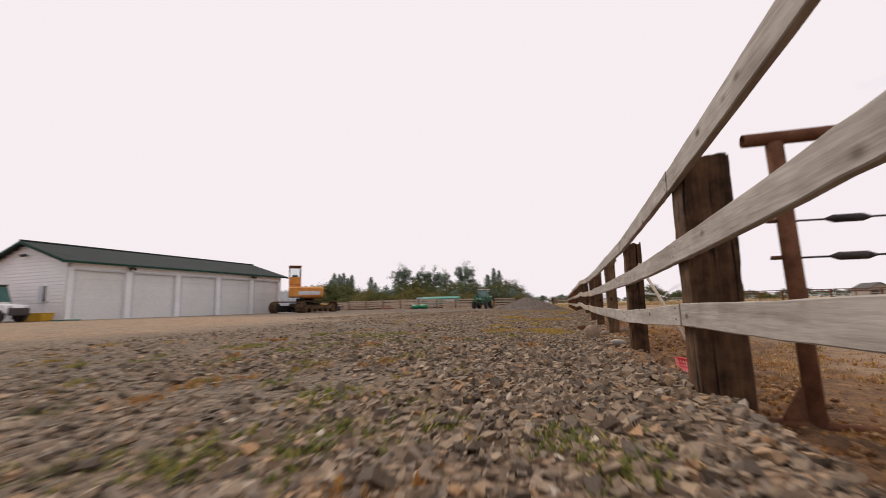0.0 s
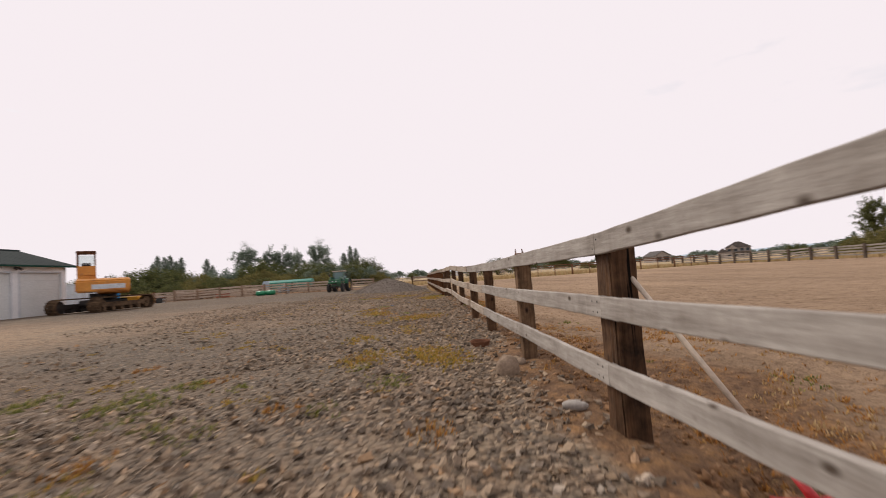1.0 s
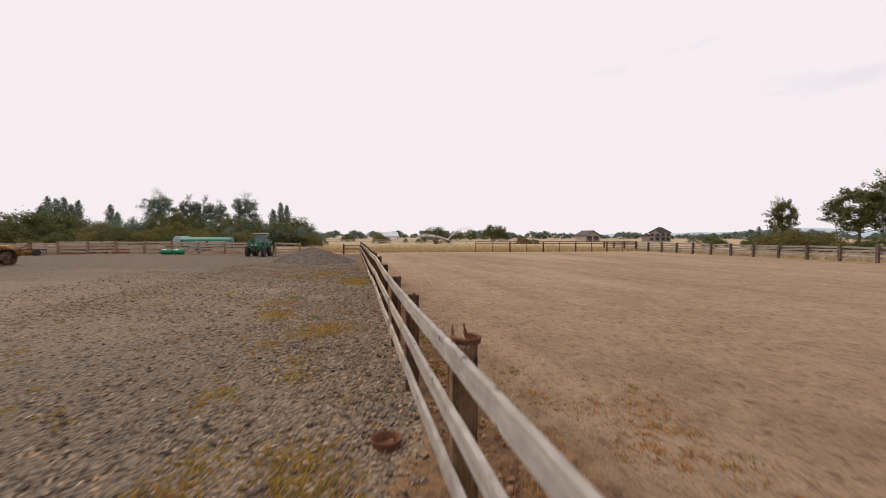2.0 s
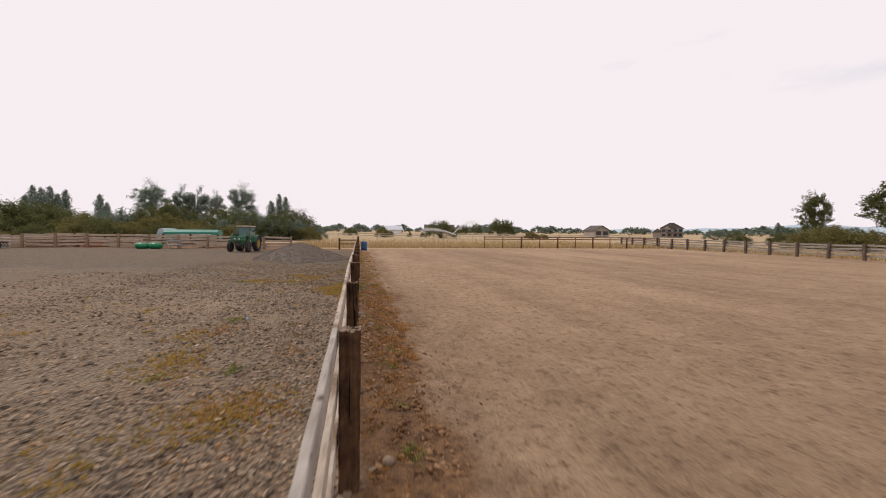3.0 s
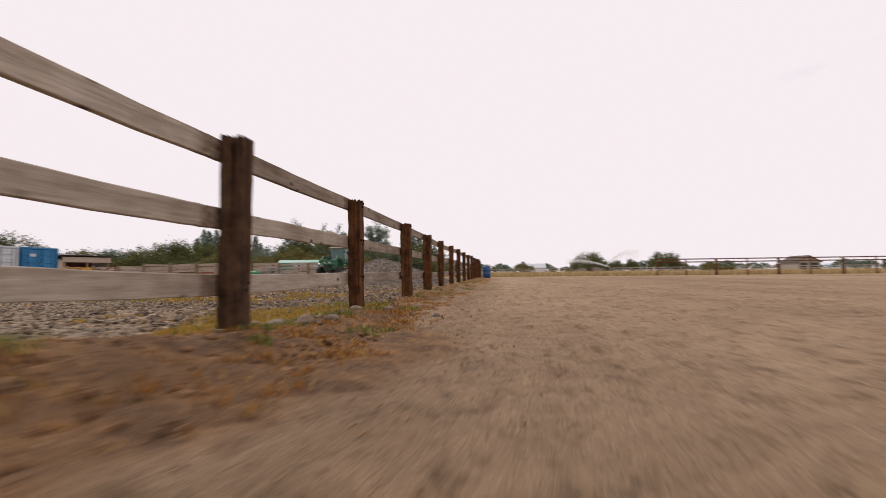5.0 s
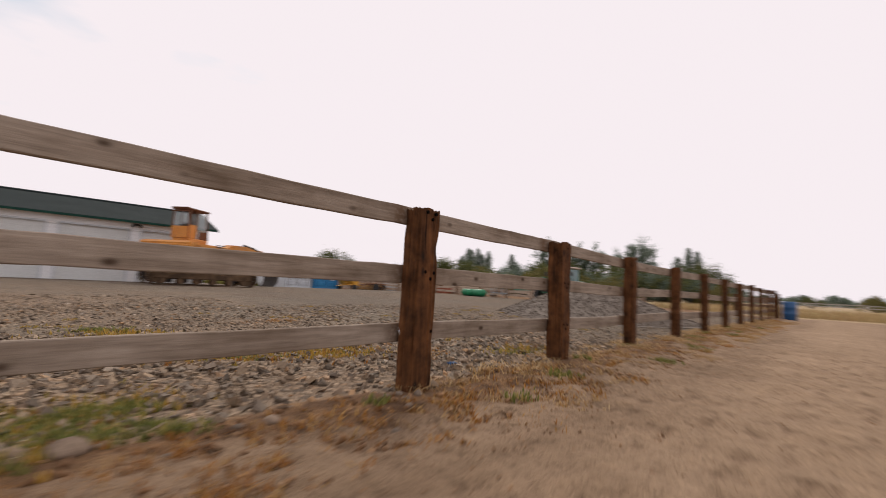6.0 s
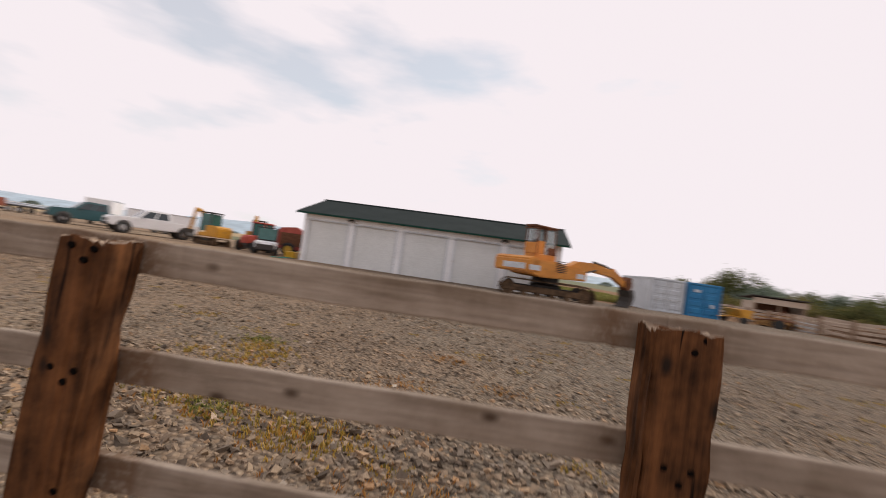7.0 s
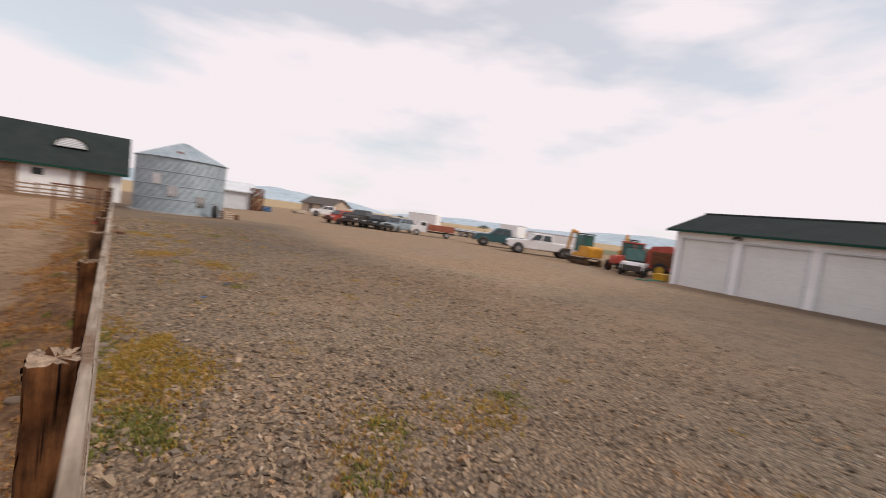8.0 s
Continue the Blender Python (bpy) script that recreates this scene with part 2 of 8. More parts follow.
M_BARREL = surf("blue_barrel_plastic", (0.01, 0.07, 0.19), (0.02, 0.10, 0.25), 3, 0.4, 0.1, 0.002)
M_CONT = surf("white_container_paint", (0.52, 0.55, 0.58), (0.66, 0.69, 0.72), 1.2, 0.5, 0.15, 0.003, wear=(0.42, 0.40, 0.38))
M_TEALPAINT = surf("dark_teal_paint", (0.02, 0.075, 0.085), (0.035, 0.11, 0.12), 2, 0.35, 0.05, 0.002)
M_AMBER = surf("orange_yellow_paint", (0.55, 0.25, 0.02), (0.68, 0.34, 0.035), 2, 0.45, 0.1, 0.002, wear=(0.35, 0.17, 0.05))
M_DUMP = surf("brownish_red_paint", (0.30, 0.085, 0.05), (0.42, 0.14, 0.08), 2, 0.6, 0.15, 0.003, wear=(0.25, 0.10, 0.06))
M_DULLRIM = surf("muddy_yellow_rim", (0.30, 0.17, 0.03), (0.48, 0.28, 0.05), 5, 0.7, 0.2, 0.003)
M_RED = surf("faded_red_paint", (0.36, 0.045, 0.03), (0.48, 0.09, 0.055), 2, 0.5, 0.15, 0.003)
M_RAKE = surf("red_plastic", (0.50, 0.03, 0.035), (0.62, 0.06, 0.06), 5, 0.4, 0.1, 0.001)
M_TAN = surf("tan_siding", (0.42, 0.33, 0.25), (0.54, 0.44, 0.35), 1, 0.7, 0.1, 0.004)
M_SHINGLE = surf("grey_shingle", (0.09, 0.08, 0.075), (0.16, 0.145, 0.135), 2, 0.9, 0.4, 0.01)
M_SHEATH = surf("house_sheathing", (0.27, 0.23, 0.20), (0.37, 0.32, 0.28), 0.8, 0.85, 0.2, 0.004)
M_GLASS = glass_mat("tinted_glass", (0.30, 0.42, 0.42))
M_CLEAR = glass_mat("clear_cab_glass", (0.86, 0.9, 0.9))
M_CLEAR.node_tree.nodes["Principled BSDF"].inputs["Transmission Weight"].default_value = 0.95
M_DARKGLASS = surf("dark_glass", (0.02, 0.03, 0.035), (0.04, 0.05, 0.055), 2, 0.12, 0.0, 0.001)
M_PALEBOX = surf("pale_plywood", (0.50, 0.40, 0.30), (0.64, 0.53, 0.42), 2, 0.8, 0.2, 0.003)
M_CHROME = surf("bright_metal", (0.5, 0.5, 0.5), (0.65, 0.65, 0.65), 4, 0.25, 0.05, 0.001, 40, 0.9)
M_LAMPGLASS = surf("headlamp_lens", (0.6, 0.6, 0.58), (0.75, 0.75, 0.72), 8, 0.15, 0.0, 0.001)
M_CONCRETE = surf("pale_concrete", (0.34, 0.31, 0.28), (0.46, 0.43, 0.40), 1.5, 0.9, 0.3, 0.004)
# distance haze is put into the hills' pale blue base colour
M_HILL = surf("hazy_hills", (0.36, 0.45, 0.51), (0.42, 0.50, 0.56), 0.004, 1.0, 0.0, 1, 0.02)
M_PILE = islands("grey_brown_chip_gravel", [(0, (0.16, 0.128, 0.103)), (0.5, (0.205, 0.168, 0.136)), (1, (0.265, 0.22, 0.18))])
M_STONE = islands("gravel_stones", [(0.0, (0.09, 0.068, 0.05)), (0.14, (0.155, 0.118, 0.085)), (0.3, (0.20, 0.16, 0.123)), (0.48, (0.25, 0.183, 0.126)), (0.72, (0.30, 0.221, 0.149)), (0.88, (0.345, 0.255, 0.17)), (0.95, (0.38, 0.222, 0.112)), (1.0, (0.46, 0.39, 0.31))])
M_ROCK = surf("field_stone", (0.19, 0.135, 0.095), (0.34, 0.255, 0.185), 9, 0.9, 0.5, 0.01, 50)
M_SOIL = islands("soil_clods", [(0, (0.16, 0.083, 0.04)), (0.6, (0.285, 0.155, 0.075)), (1, (0.385, 0.23, 0.12))])
M_DRY = islands("dry_weeds", [(0, (0.29, 0.118, 0.03)), (0.5, (0.42, 0.195, 0.05)), (1, (0.51, 0.325, 0.12))], 0.9, 30, 0, 0.001, 0.25)
M_STRAW = islands("pale_straw", [(0, (0.34, 0.185, 0.07)), (0.5, (0.47, 0.305, 0.135)), (1, (0.61, 0.45, 0.245))], 0.9, 30, 0, 0.001, 0.25)
M_GRASS = islands("green_grass", [(0, (0.11, 0.135, 0.04)), (0.6, (0.22, 0.225, 0.06)), (1, (0.42, 0.33, 0.10))], 0.8, 30, 0, 0.001, 0.3)
M_YELLOWWEED = islands("yellow_weeds", [(0, (0.19, 0.16, 0.04)), (0.35, (0.36, 0.27, 0.055)), (0.7, (0.50, 0.27, 0.05)), (1, (0.52, 0.37, 0.12))], 0.8, 30, 0, 0.001, 0.3)
M_FIELD = islands("field_grass", [(0, (0.38, 0.255, 0.125)), (0.7, (0.53, 0.39, 0.21)), (1, (0.38, 0.34, 0.15))], 0.9, 5, 0, 0.001, 0.2)
M_LEAF = islands("green_leaves", [(0, (0.055, 0.066, 0.024)), (0.5, (0.11, 0.122, 0.042)), (1, (0.19, 0.185, 0.068))], 0.75, 5, 0, 0.001, 0.4)
M_LEAF_BLUE = islands("grey_green_leaves", [(0, (0.10, 0.135, 0.10)), (0.6, (0.19, 0.235, 0.175)), (1, (0.29, 0.33, 0.255))], 0.75, 5, 0, 0.001, 0.4)
M_LEAF_OLIVE = islands("olive_leaves", [(0, (0.10, 0.095, 0.034)), (0.5, (0.175, 0.155, 0.053)), (1, (0.275, 0.23, 0.082))], 0.8, 5, 0, 0.001, 0.4)
M_BARK = surf("bark", (0.08, 0.065, 0.05), (0.17, 0.135, 0.105), 6, 0.95, 0.6, 0.02)

for m_ in (M_HOLE, M_ROOF, M_SHINGLE, M_TRIM, M_ROCK, M_BARK, M_RUST, M_TRACK):
    m_.node_tree.nodes["Principled BSDF"].inputs["Specular IOR Level"].default_value = 0.05


# ---------- mesh helpers ----------
def add_box(bm, c, size, m=None, bevel=0.0):
    """A box of the given centre and size, turned by m about its centre, with bevelled edges."""
    g = bmesh.ops.create_cube(bm, size=1)
    mat = Matrix.Translation(c) @ (m or Matrix()) @ Matrix.Diagonal((*size, 1))
    bmesh.ops.transform(bm, matrix=mat, verts=g["verts"])
    if bevel:
        edges = list({e for v in g["verts"] for e in v.link_edges})
        bmesh.ops.bevel(bm, geom=edges, offset=bevel, segments=1, affect="EDGES")


def add_tube(bm, p0, p1, r0, r1=None, seg=10, caps=True):
    """A tapered round bar from p0 to p1."""
    p0, p1 = Vector(p0), Vector(p1)
    d = p1 - p0
    q = d.to_track_quat("Z", "Y").to_matrix().to_4x4()
    bmesh.ops.create_cone(bm, cap_ends=caps, segments=seg, radius1=r0, radius2=r0 if r1 is None else r1, depth=d.length,
                          matrix=Matrix.Translation((p0 + p1) / 2) @ q)


def add_prism(bm, outline, axis, lo, hi, bevel=0.0):
    """A closed outline in two coordinates, drawn out along the third axis from lo to hi."""
    def at(p, w):
        v = list(p)
        v.insert(axis, w)
        return v
    a = [bm.verts.new(at(p, lo)) for p in outline]
    b = [bm.verts.new(at(p, hi)) for p in outline]
    k = len(outline)
    faces = [bm.faces.new(a), bm.faces.new(list(reversed(b)))]
    for i in range(k):
        faces.append(bm.faces.new((a[i], b[i], b[(i + 1) % k], a[(i + 1) % k])))
    bmesh.ops.recalc_face_normals(bm, faces=faces)
    if bevel:
        edges = list({e for v in a + b for e in v.link_edges})
        bmesh.ops.bevel(bm, geom=edges, offset=bevel, segments=2, affect="EDGES")


def mesh_of(name, bm, material, smooth=False):
    me = bpy.data.meshes.new(name)
    bm.to_mesh(me)
    bm.free()
    if smooth:
        me.polygons.foreach_set("use_smooth", [True] * len(me.polygons))
    me.materials.append(material)
    return me


def part(name, bm, material, parent=None, label="", smooth=False):
    ob = new(name, mesh_of(name, bm, material, smooth))
    ob.parent = parent
    return tagged(ob, label)


def piece(name, mesh, parent, m):
    """One more object on a mesh that alike pieces share."""
    ob = new(name, mesh)
    ob.parent = parent
    ob.matrix_basis = m
    return ob


def thing(name, m, label, category, group="", kind=""):
    ob = new(name)
    ob.matrix_basis = m
    return tagged(ob, label, category, group, kind)


def box_part(name, c, size, material, parent, bevel=0.0, label="", m=None):
    bm = bmesh.new()
    add_box(bm, c, size, m, bevel)
    return part(name, bm, material, parent, label)


def tube_part(name, p0, p1, r, material, parent, label="", seg=12, r1=None):
    bm = bmesh.new()
    add_tube(bm, p0, p1, r, r1, seg)
    return part(name, bm, material, parent, label, True)


def mesh_np(name, verts, faces, material, smooth=False):
    """A mesh from arrays: verts (n, 3), faces (m, 3 or 4)."""
    me = bpy.data.meshes.new(name)
    k = faces.shape[1]
    me.vertices.add(len(verts))
    me.vertices.foreach_set("co", verts.astype(np.float32).ravel())
    me.loops.add(faces.size)
    me.loops.foreach_set("vertex_index", faces.astype(np.int32).ravel())
    me.polygons.add(len(faces))
    me.polygons.foreach_set("loop_start", np.arange(0, faces.size, k, dtype=np.int32))
    me.polygons.foreach_set("use_smooth", np.full(len(faces), smooth, dtype=bool))
    me.update(calc_edges=True)
    me.materials.append(material)
    return me


def step(a, b, x):
    t = np.clip((np.asarray(x, float) - a) / (b - a), 0, 1)
    return t * t * (3 - 2 * t)


def wave(x, y, s, seed=0.0):
    """Smooth unevenness between -1 and 1, from a few crossed waves."""
    x, y = np.asarray(x, float) * s, np.asarray(y, float) * s
    return (np.sin(x * 1.7 + 1.3 * np.sin(y * 1.1 + seed) + seed) + np.sin(y * 2.1 + 1.7 * np.sin(x * 0.9 + seed * 2)) + np.sin((x + y) * 1.3 + seed * 3)) / 3


FENCE_BERM = 0.2


def soil_bank(y):
    """How far bare soil reaches out over the gravel from the fence line."""
    return 0.38 * step(0.2, 1.5, y) * step(6.8, 5.0, y)


def ground_z(x, y):
    """The lie of the land."""
    x, y = np.asarray(x, float), np.asarray(y, float)
    z = 0.24 * np.clip((-x - 1) / 18, 0, 1) - 0.15 * step(-27.5, -30.5, x) * step(33, 38, y)
    z = z - 0.35 * step(-2, -20, y) * step(-26, -10, x)
    z = z - 0.16 * step(0.05, 0.35, x) * step(7, 2.5, x) * step(4.6, 2.4, y) * step(-9, -4, y)
    z = z + FENCE_BERM * np.exp(-((x - 0.25) / 0.55) ** 2) * step(9.5, 13.5, y) * step(20.6, 17.4, y)
    z = z + 0.11 * np.exp(-((x - 0.16) / 0.36) ** 2 - ((y - 14.3) / 0.75) ** 2)
    z = z + 0.07 * np.exp(-((x - 0.35) / 0.4) ** 2) * (0.5 + 0.5 * wave(x, y, 2.0, 1.0)) * step(2.4, 3.6, y)
    return z


# ---------- the ground: one sheet to the horizon ----------
def ground_material():
    m, n, l, b = node_mat("yard_arena_and_fields")
    co = n.new("ShaderNodeTexCoord").outputs["Object"]

    def attr(name):
        a = n.new("ShaderNodeAttribute")
        a.attribute_name = name
        return a.outputs["Fac"]

    def edge(mask, scale, soft):
        nz = noise_of(n, l, co, scale, 6, 0.65)
        ad = n.new("ShaderNodeMath")
        ad.operation = "ADD"
        l.new(mask, ad.inputs[0])
        l.new(nz.outputs[0], ad.inputs[1])
        mr = n.new("ShaderNodeMapRange")
        mr.inputs[1].default_value, mr.inputs[2].default_value = 1.0 - soft, 1.0 + soft
        l.new(ad.outputs[0], mr.inputs[0])
        return mr.outputs[0]

    # gravel: stones of two sizes over grey fines, with brown worn patches
    vo = n.new("ShaderNodeTexVoronoi")
    vo.inputs["Scale"].default_value = 19
    l.new(co, vo.inputs[0])
    sep = n.new("ShaderNodeSeparateColor")
    l.new(vo.outputs["Color"], sep.inputs[0])
    stone = ramp_of(n, [(0.0, (0.10, 0.088, 0.08)), (0.35, (0.22, 0.18, 0.145)), (0.6, (0.31, 0.245, 0.19)), (0.85, (0.38, 0.275, 0.19)), (1.0, (0.50, 0.42, 0.34))])
    l.new(sep.outputs[0], stone.inputs[0])
    # shade between the stones, multiplied into their colour
    gap = ramp_of(n, [(0.25, (1, 1, 1)), (0.62, (0.55, 0.52, 0.49))])
    l.new(vo.outputs["Distance"], gap.inputs[0])
    gcol = mixc(n, l, 1.0, stone.outputs[0], gap.outputs[0], "MULTIPLY")
    fines = noise_of(n, l, co, 90, 5, 0.7)
    fr = ramp_of(n, [(0.3, (0.17, 0.134, 0.102)), (0.7, (0.355, 0.28, 0.212))])
    l.new(fines.outputs[0], fr.inputs[0])
    cover = noise_of(n, l, co, 2.6, 5, 0.7)
    cr = ramp_of(n, [(0.40, (0.15, 0.15, 0.15)), (0.60, (0.75, 0.75, 0.75))])
    l.new(cover.outputs[0], cr.inputs[0])
    gcol = mixc(n, l, cr.outputs[0], gcol, fr.outputs[0])
    tint = noise_of(n, l, co, 0.16, 4, 0.6)
    tr = ramp_of(n, [(0.40, (0.96, 0.92, 0.84)), (0.62, (1.035, 0.9, 0.765))])
    l.new(tint.outputs[0], tr.inputs[0])
    gcol = mixc(n, l, 0.9, gcol, tr.outputs[0], "MULTIPLY")
    packed = ramp_of(n, [(0.0, (1, 1, 1)), (1.0, (0.76, 0.80, 0.85))])
    l.new(edge(attr("crushed"), 0.35, 0.35), packed.inputs[0])
    gcol = mixc(n, l, 1.0, gcol, packed.outputs[0], "MULTIPLY")
    # front-lit brightness put into the gravel colour
    dusty = ramp_of(n, [(0.0, (0.97, 0.97, 0.96)), (1.0, (1.42, 1.41, 1.36))])
    l.new(edge(attr("lightened"), 0.3, 0.4), dusty.inputs[0])
    gcol = mixc(n, l, 1.0, gcol, dusty.outputs[0], "MULTIPLY")

    # harrowed arena footing: brown sandy soil
    a1 = noise_of(n, l, co, 1.1, 8, 0.75, (1, 0.8, 1))
    ar = ramp_of(n, [(0.32, (0.288, 0.193, 0.118)), (0.7, (0.42, 0.292, 0.188))])
    l.new(a1.outputs[0], ar.inputs[0])
    a2 = noise_of(n, l, co, 38, 6, 0.75)
    a3 = ramp_of(n, [(0.30, (0.5, 0.47, 0.45)), (0.47, (0.98, 0.98, 0.98)), (0.74, (1.25, 1.25, 1.25))])
    l.new(a2.outputs[0], a3.inputs[0])
    acol = mixc(n, l, 1.0, ar.outputs[0], a3.outputs[0], "MULTIPLY")
    a4 = noise_of(n, l, co, 0.12, 3, 0.5, (1, 0.3, 1))
    a5 = ramp_of(n, [(0.35, (0.86, 0.85, 0.84)), (0.65, (1.1, 1.1, 1.1))])
    l.new(a4.outputs[0], a5.inputs[0])
    acol = mixc(n, l, 1.0, acol, a5.outputs[0], "MULTIPLY")

    # dry fields and the weedy strip along the fences
    d1 = noise_of(n, l, co, 0.05, 6, 0.7, (0.35, 1.6, 1))
    dr = ramp_of(n, [(0.32, (0.41, 0.28, 0.15)), (0.5, (0.49, 0.36, 0.215)), (0.68, (0.25, 0.225, 0.105))])
    l.new(d1.outputs[0], dr.inputs[0])
    d2 = noise_of(n, l, co, 9, 6, 0.75)
    d3 = ramp_of(n, [(0.3, (0.6, 0.6, 0.6)), (0.7, (1.15, 1.15, 1.15))])
    l.new(d2.outputs[0], d3.inputs[0])
    pasture = mixc(n, l, attr("pasture"), dr.outputs[0], (0.15, 0.17, 0.10))
    dcol = mixc(n, l, 1.0, pasture, d3.outputs[0], "MULTIPLY")
    s1 = noise_of(n, l, co, 5, 7, 0.75)
    sr = ramp_of(n, [(0.35, (0.105, 0.058, 0.032)), (0.5, (0.215, 0.123, 0.065)), (0.66, (0.33, 0.182, 0.078))])
    l.new(s1.outputs[0], sr.inputs[0])
    scol = mixc(n, l, 1.0, sr.outputs[0], a3.outputs[0], "MULTIPLY")

    # arena soil darker in a band beside the fence and in wide patches
    soil_tone = ramp_of(n, [(0.0, (1, 1, 1)), (1.0, (0.62, 0.58, 0.55))])
    l.new(edge(attr("darker_soil"), 1.7, 0.35), soil_tone.inputs[0])
    acol = mixc(n, l, 1.0, acol, soil_tone.outputs[0], "MULTIPLY")
    # hoof pocks drawn by colour alone, their hollows darkened like shade
    pock = n.new("ShaderNodeTexVoronoi")
    pock.inputs["Scale"].default_value = 5.5
    l.new(co, pock.inputs[0])
    pr = ramp_of(n, [(0.0, (0.74, 0.72, 0.70)), (0.30, (1.02, 1.02, 1.02)), (1.0, (1.06, 1.06, 1.06))])
    l.new(pock.outputs["Distance"], pr.inputs[0])
    acol = mixc(n, l, 0.8, acol, pr.outputs[0], "MULTIPLY")
    # relief shading in the colour too: low tread darker, high tread lighter
    hoof = noise_of(n, l, co, 7.5, 5, 0.7, (1, 0.55, 1))
    hr = ramp_of(n, [(0.34, (0.6, 0.56, 0.53)), (0.47, (0.98, 0.98, 0.98)), (0.58, (1.03, 1.03, 1.03)), (0.72, (1.2, 1.19, 1.17))])
    l.new(hoof.outputs[0], hr.inputs[0])
    acol = mixc(n, l, 1.0, acol, hr.outputs[0], "MULTIPLY")
    drag = noise_of(n, l, co, 0.55, 5, 0.6, (1, 0.16, 1))
    dg = ramp_of(n, [(0.36, (0.85, 0.84, 0.83)), (0.58, (1.05, 1.05, 1.05))])
    l.new(drag.outputs[0], dg.inputs[0])
    acol = mixc(n, l, 1.0, acol, dg.outputs[0], "MULTIPLY")
    col = mixc(n, l, edge(attr("gravel"), 3.0, 0.22), scol, gcol)
    col = mixc(n, l, edge(attr("arena"), 2.5, 0.25), col, acol)
    col = mixc(n, l, edge(attr("field"), 0.8, 0.25), col, dcol)
    l.new(col, b.inputs["Base Color"])
    b.inputs["Roughness"].default_value = 0.95
    b.inputs["Specular IOR Level"].default_value = 0.2
    inv = n.new("ShaderNodeMath")
    inv.operation = "MULTIPLY_ADD"
    inv.inputs[1].default_value, inv.inputs[2].default_value = -1.3, 1.0
    l.new(vo.outputs["Distance"], inv.inputs[0])
    lump = noise_of(n, l, co, 11, 5, 0.7)
    both = n.new("ShaderNodeMath")
    both.operation = "MULTIPLY_ADD"
    both.inputs[1].default_value = 0.45
    l.new(a2.outputs[0], both.inputs[0])
    tread = n.new("ShaderNodeMath")
    tread.operation = "MULTIPLY_ADD"
    tread.inputs[1].default_value = 2.6
    l.new(hoof.outputs[0], tread.inputs[0])
    l.new(lump.outputs[0], tread.inputs[2])
    l.new(tread.outputs[0], both.inputs[2])
    hmix = n.new("ShaderNodeMix")
    l.new(attr("gravel"), hmix.inputs[0])
    l.new(both.outputs[0], hmix.inputs[2])
    l.new(inv.outputs[0], hmix.inputs[3])
    bump_of(n, l, hmix.outputs[0], 1.0, 0.045, b)
    return m


def spaced(lo, hi, fine, far, grow=1.16):
    """Grid lines, fine between lo and hi and wider and wider out to far."""
    mid = list(np.arange(lo, hi + 1e-6, fine))
    out, d = [], fine
    x = hi
    while x < far:
        d *= grow
        x += d
        out.append(x)
    left, d = [], fine
    x = lo
    while x > -far:
        d *= grow
        x -= d
        left.append(x)
    return np.array(left[::-1] + mid + out)


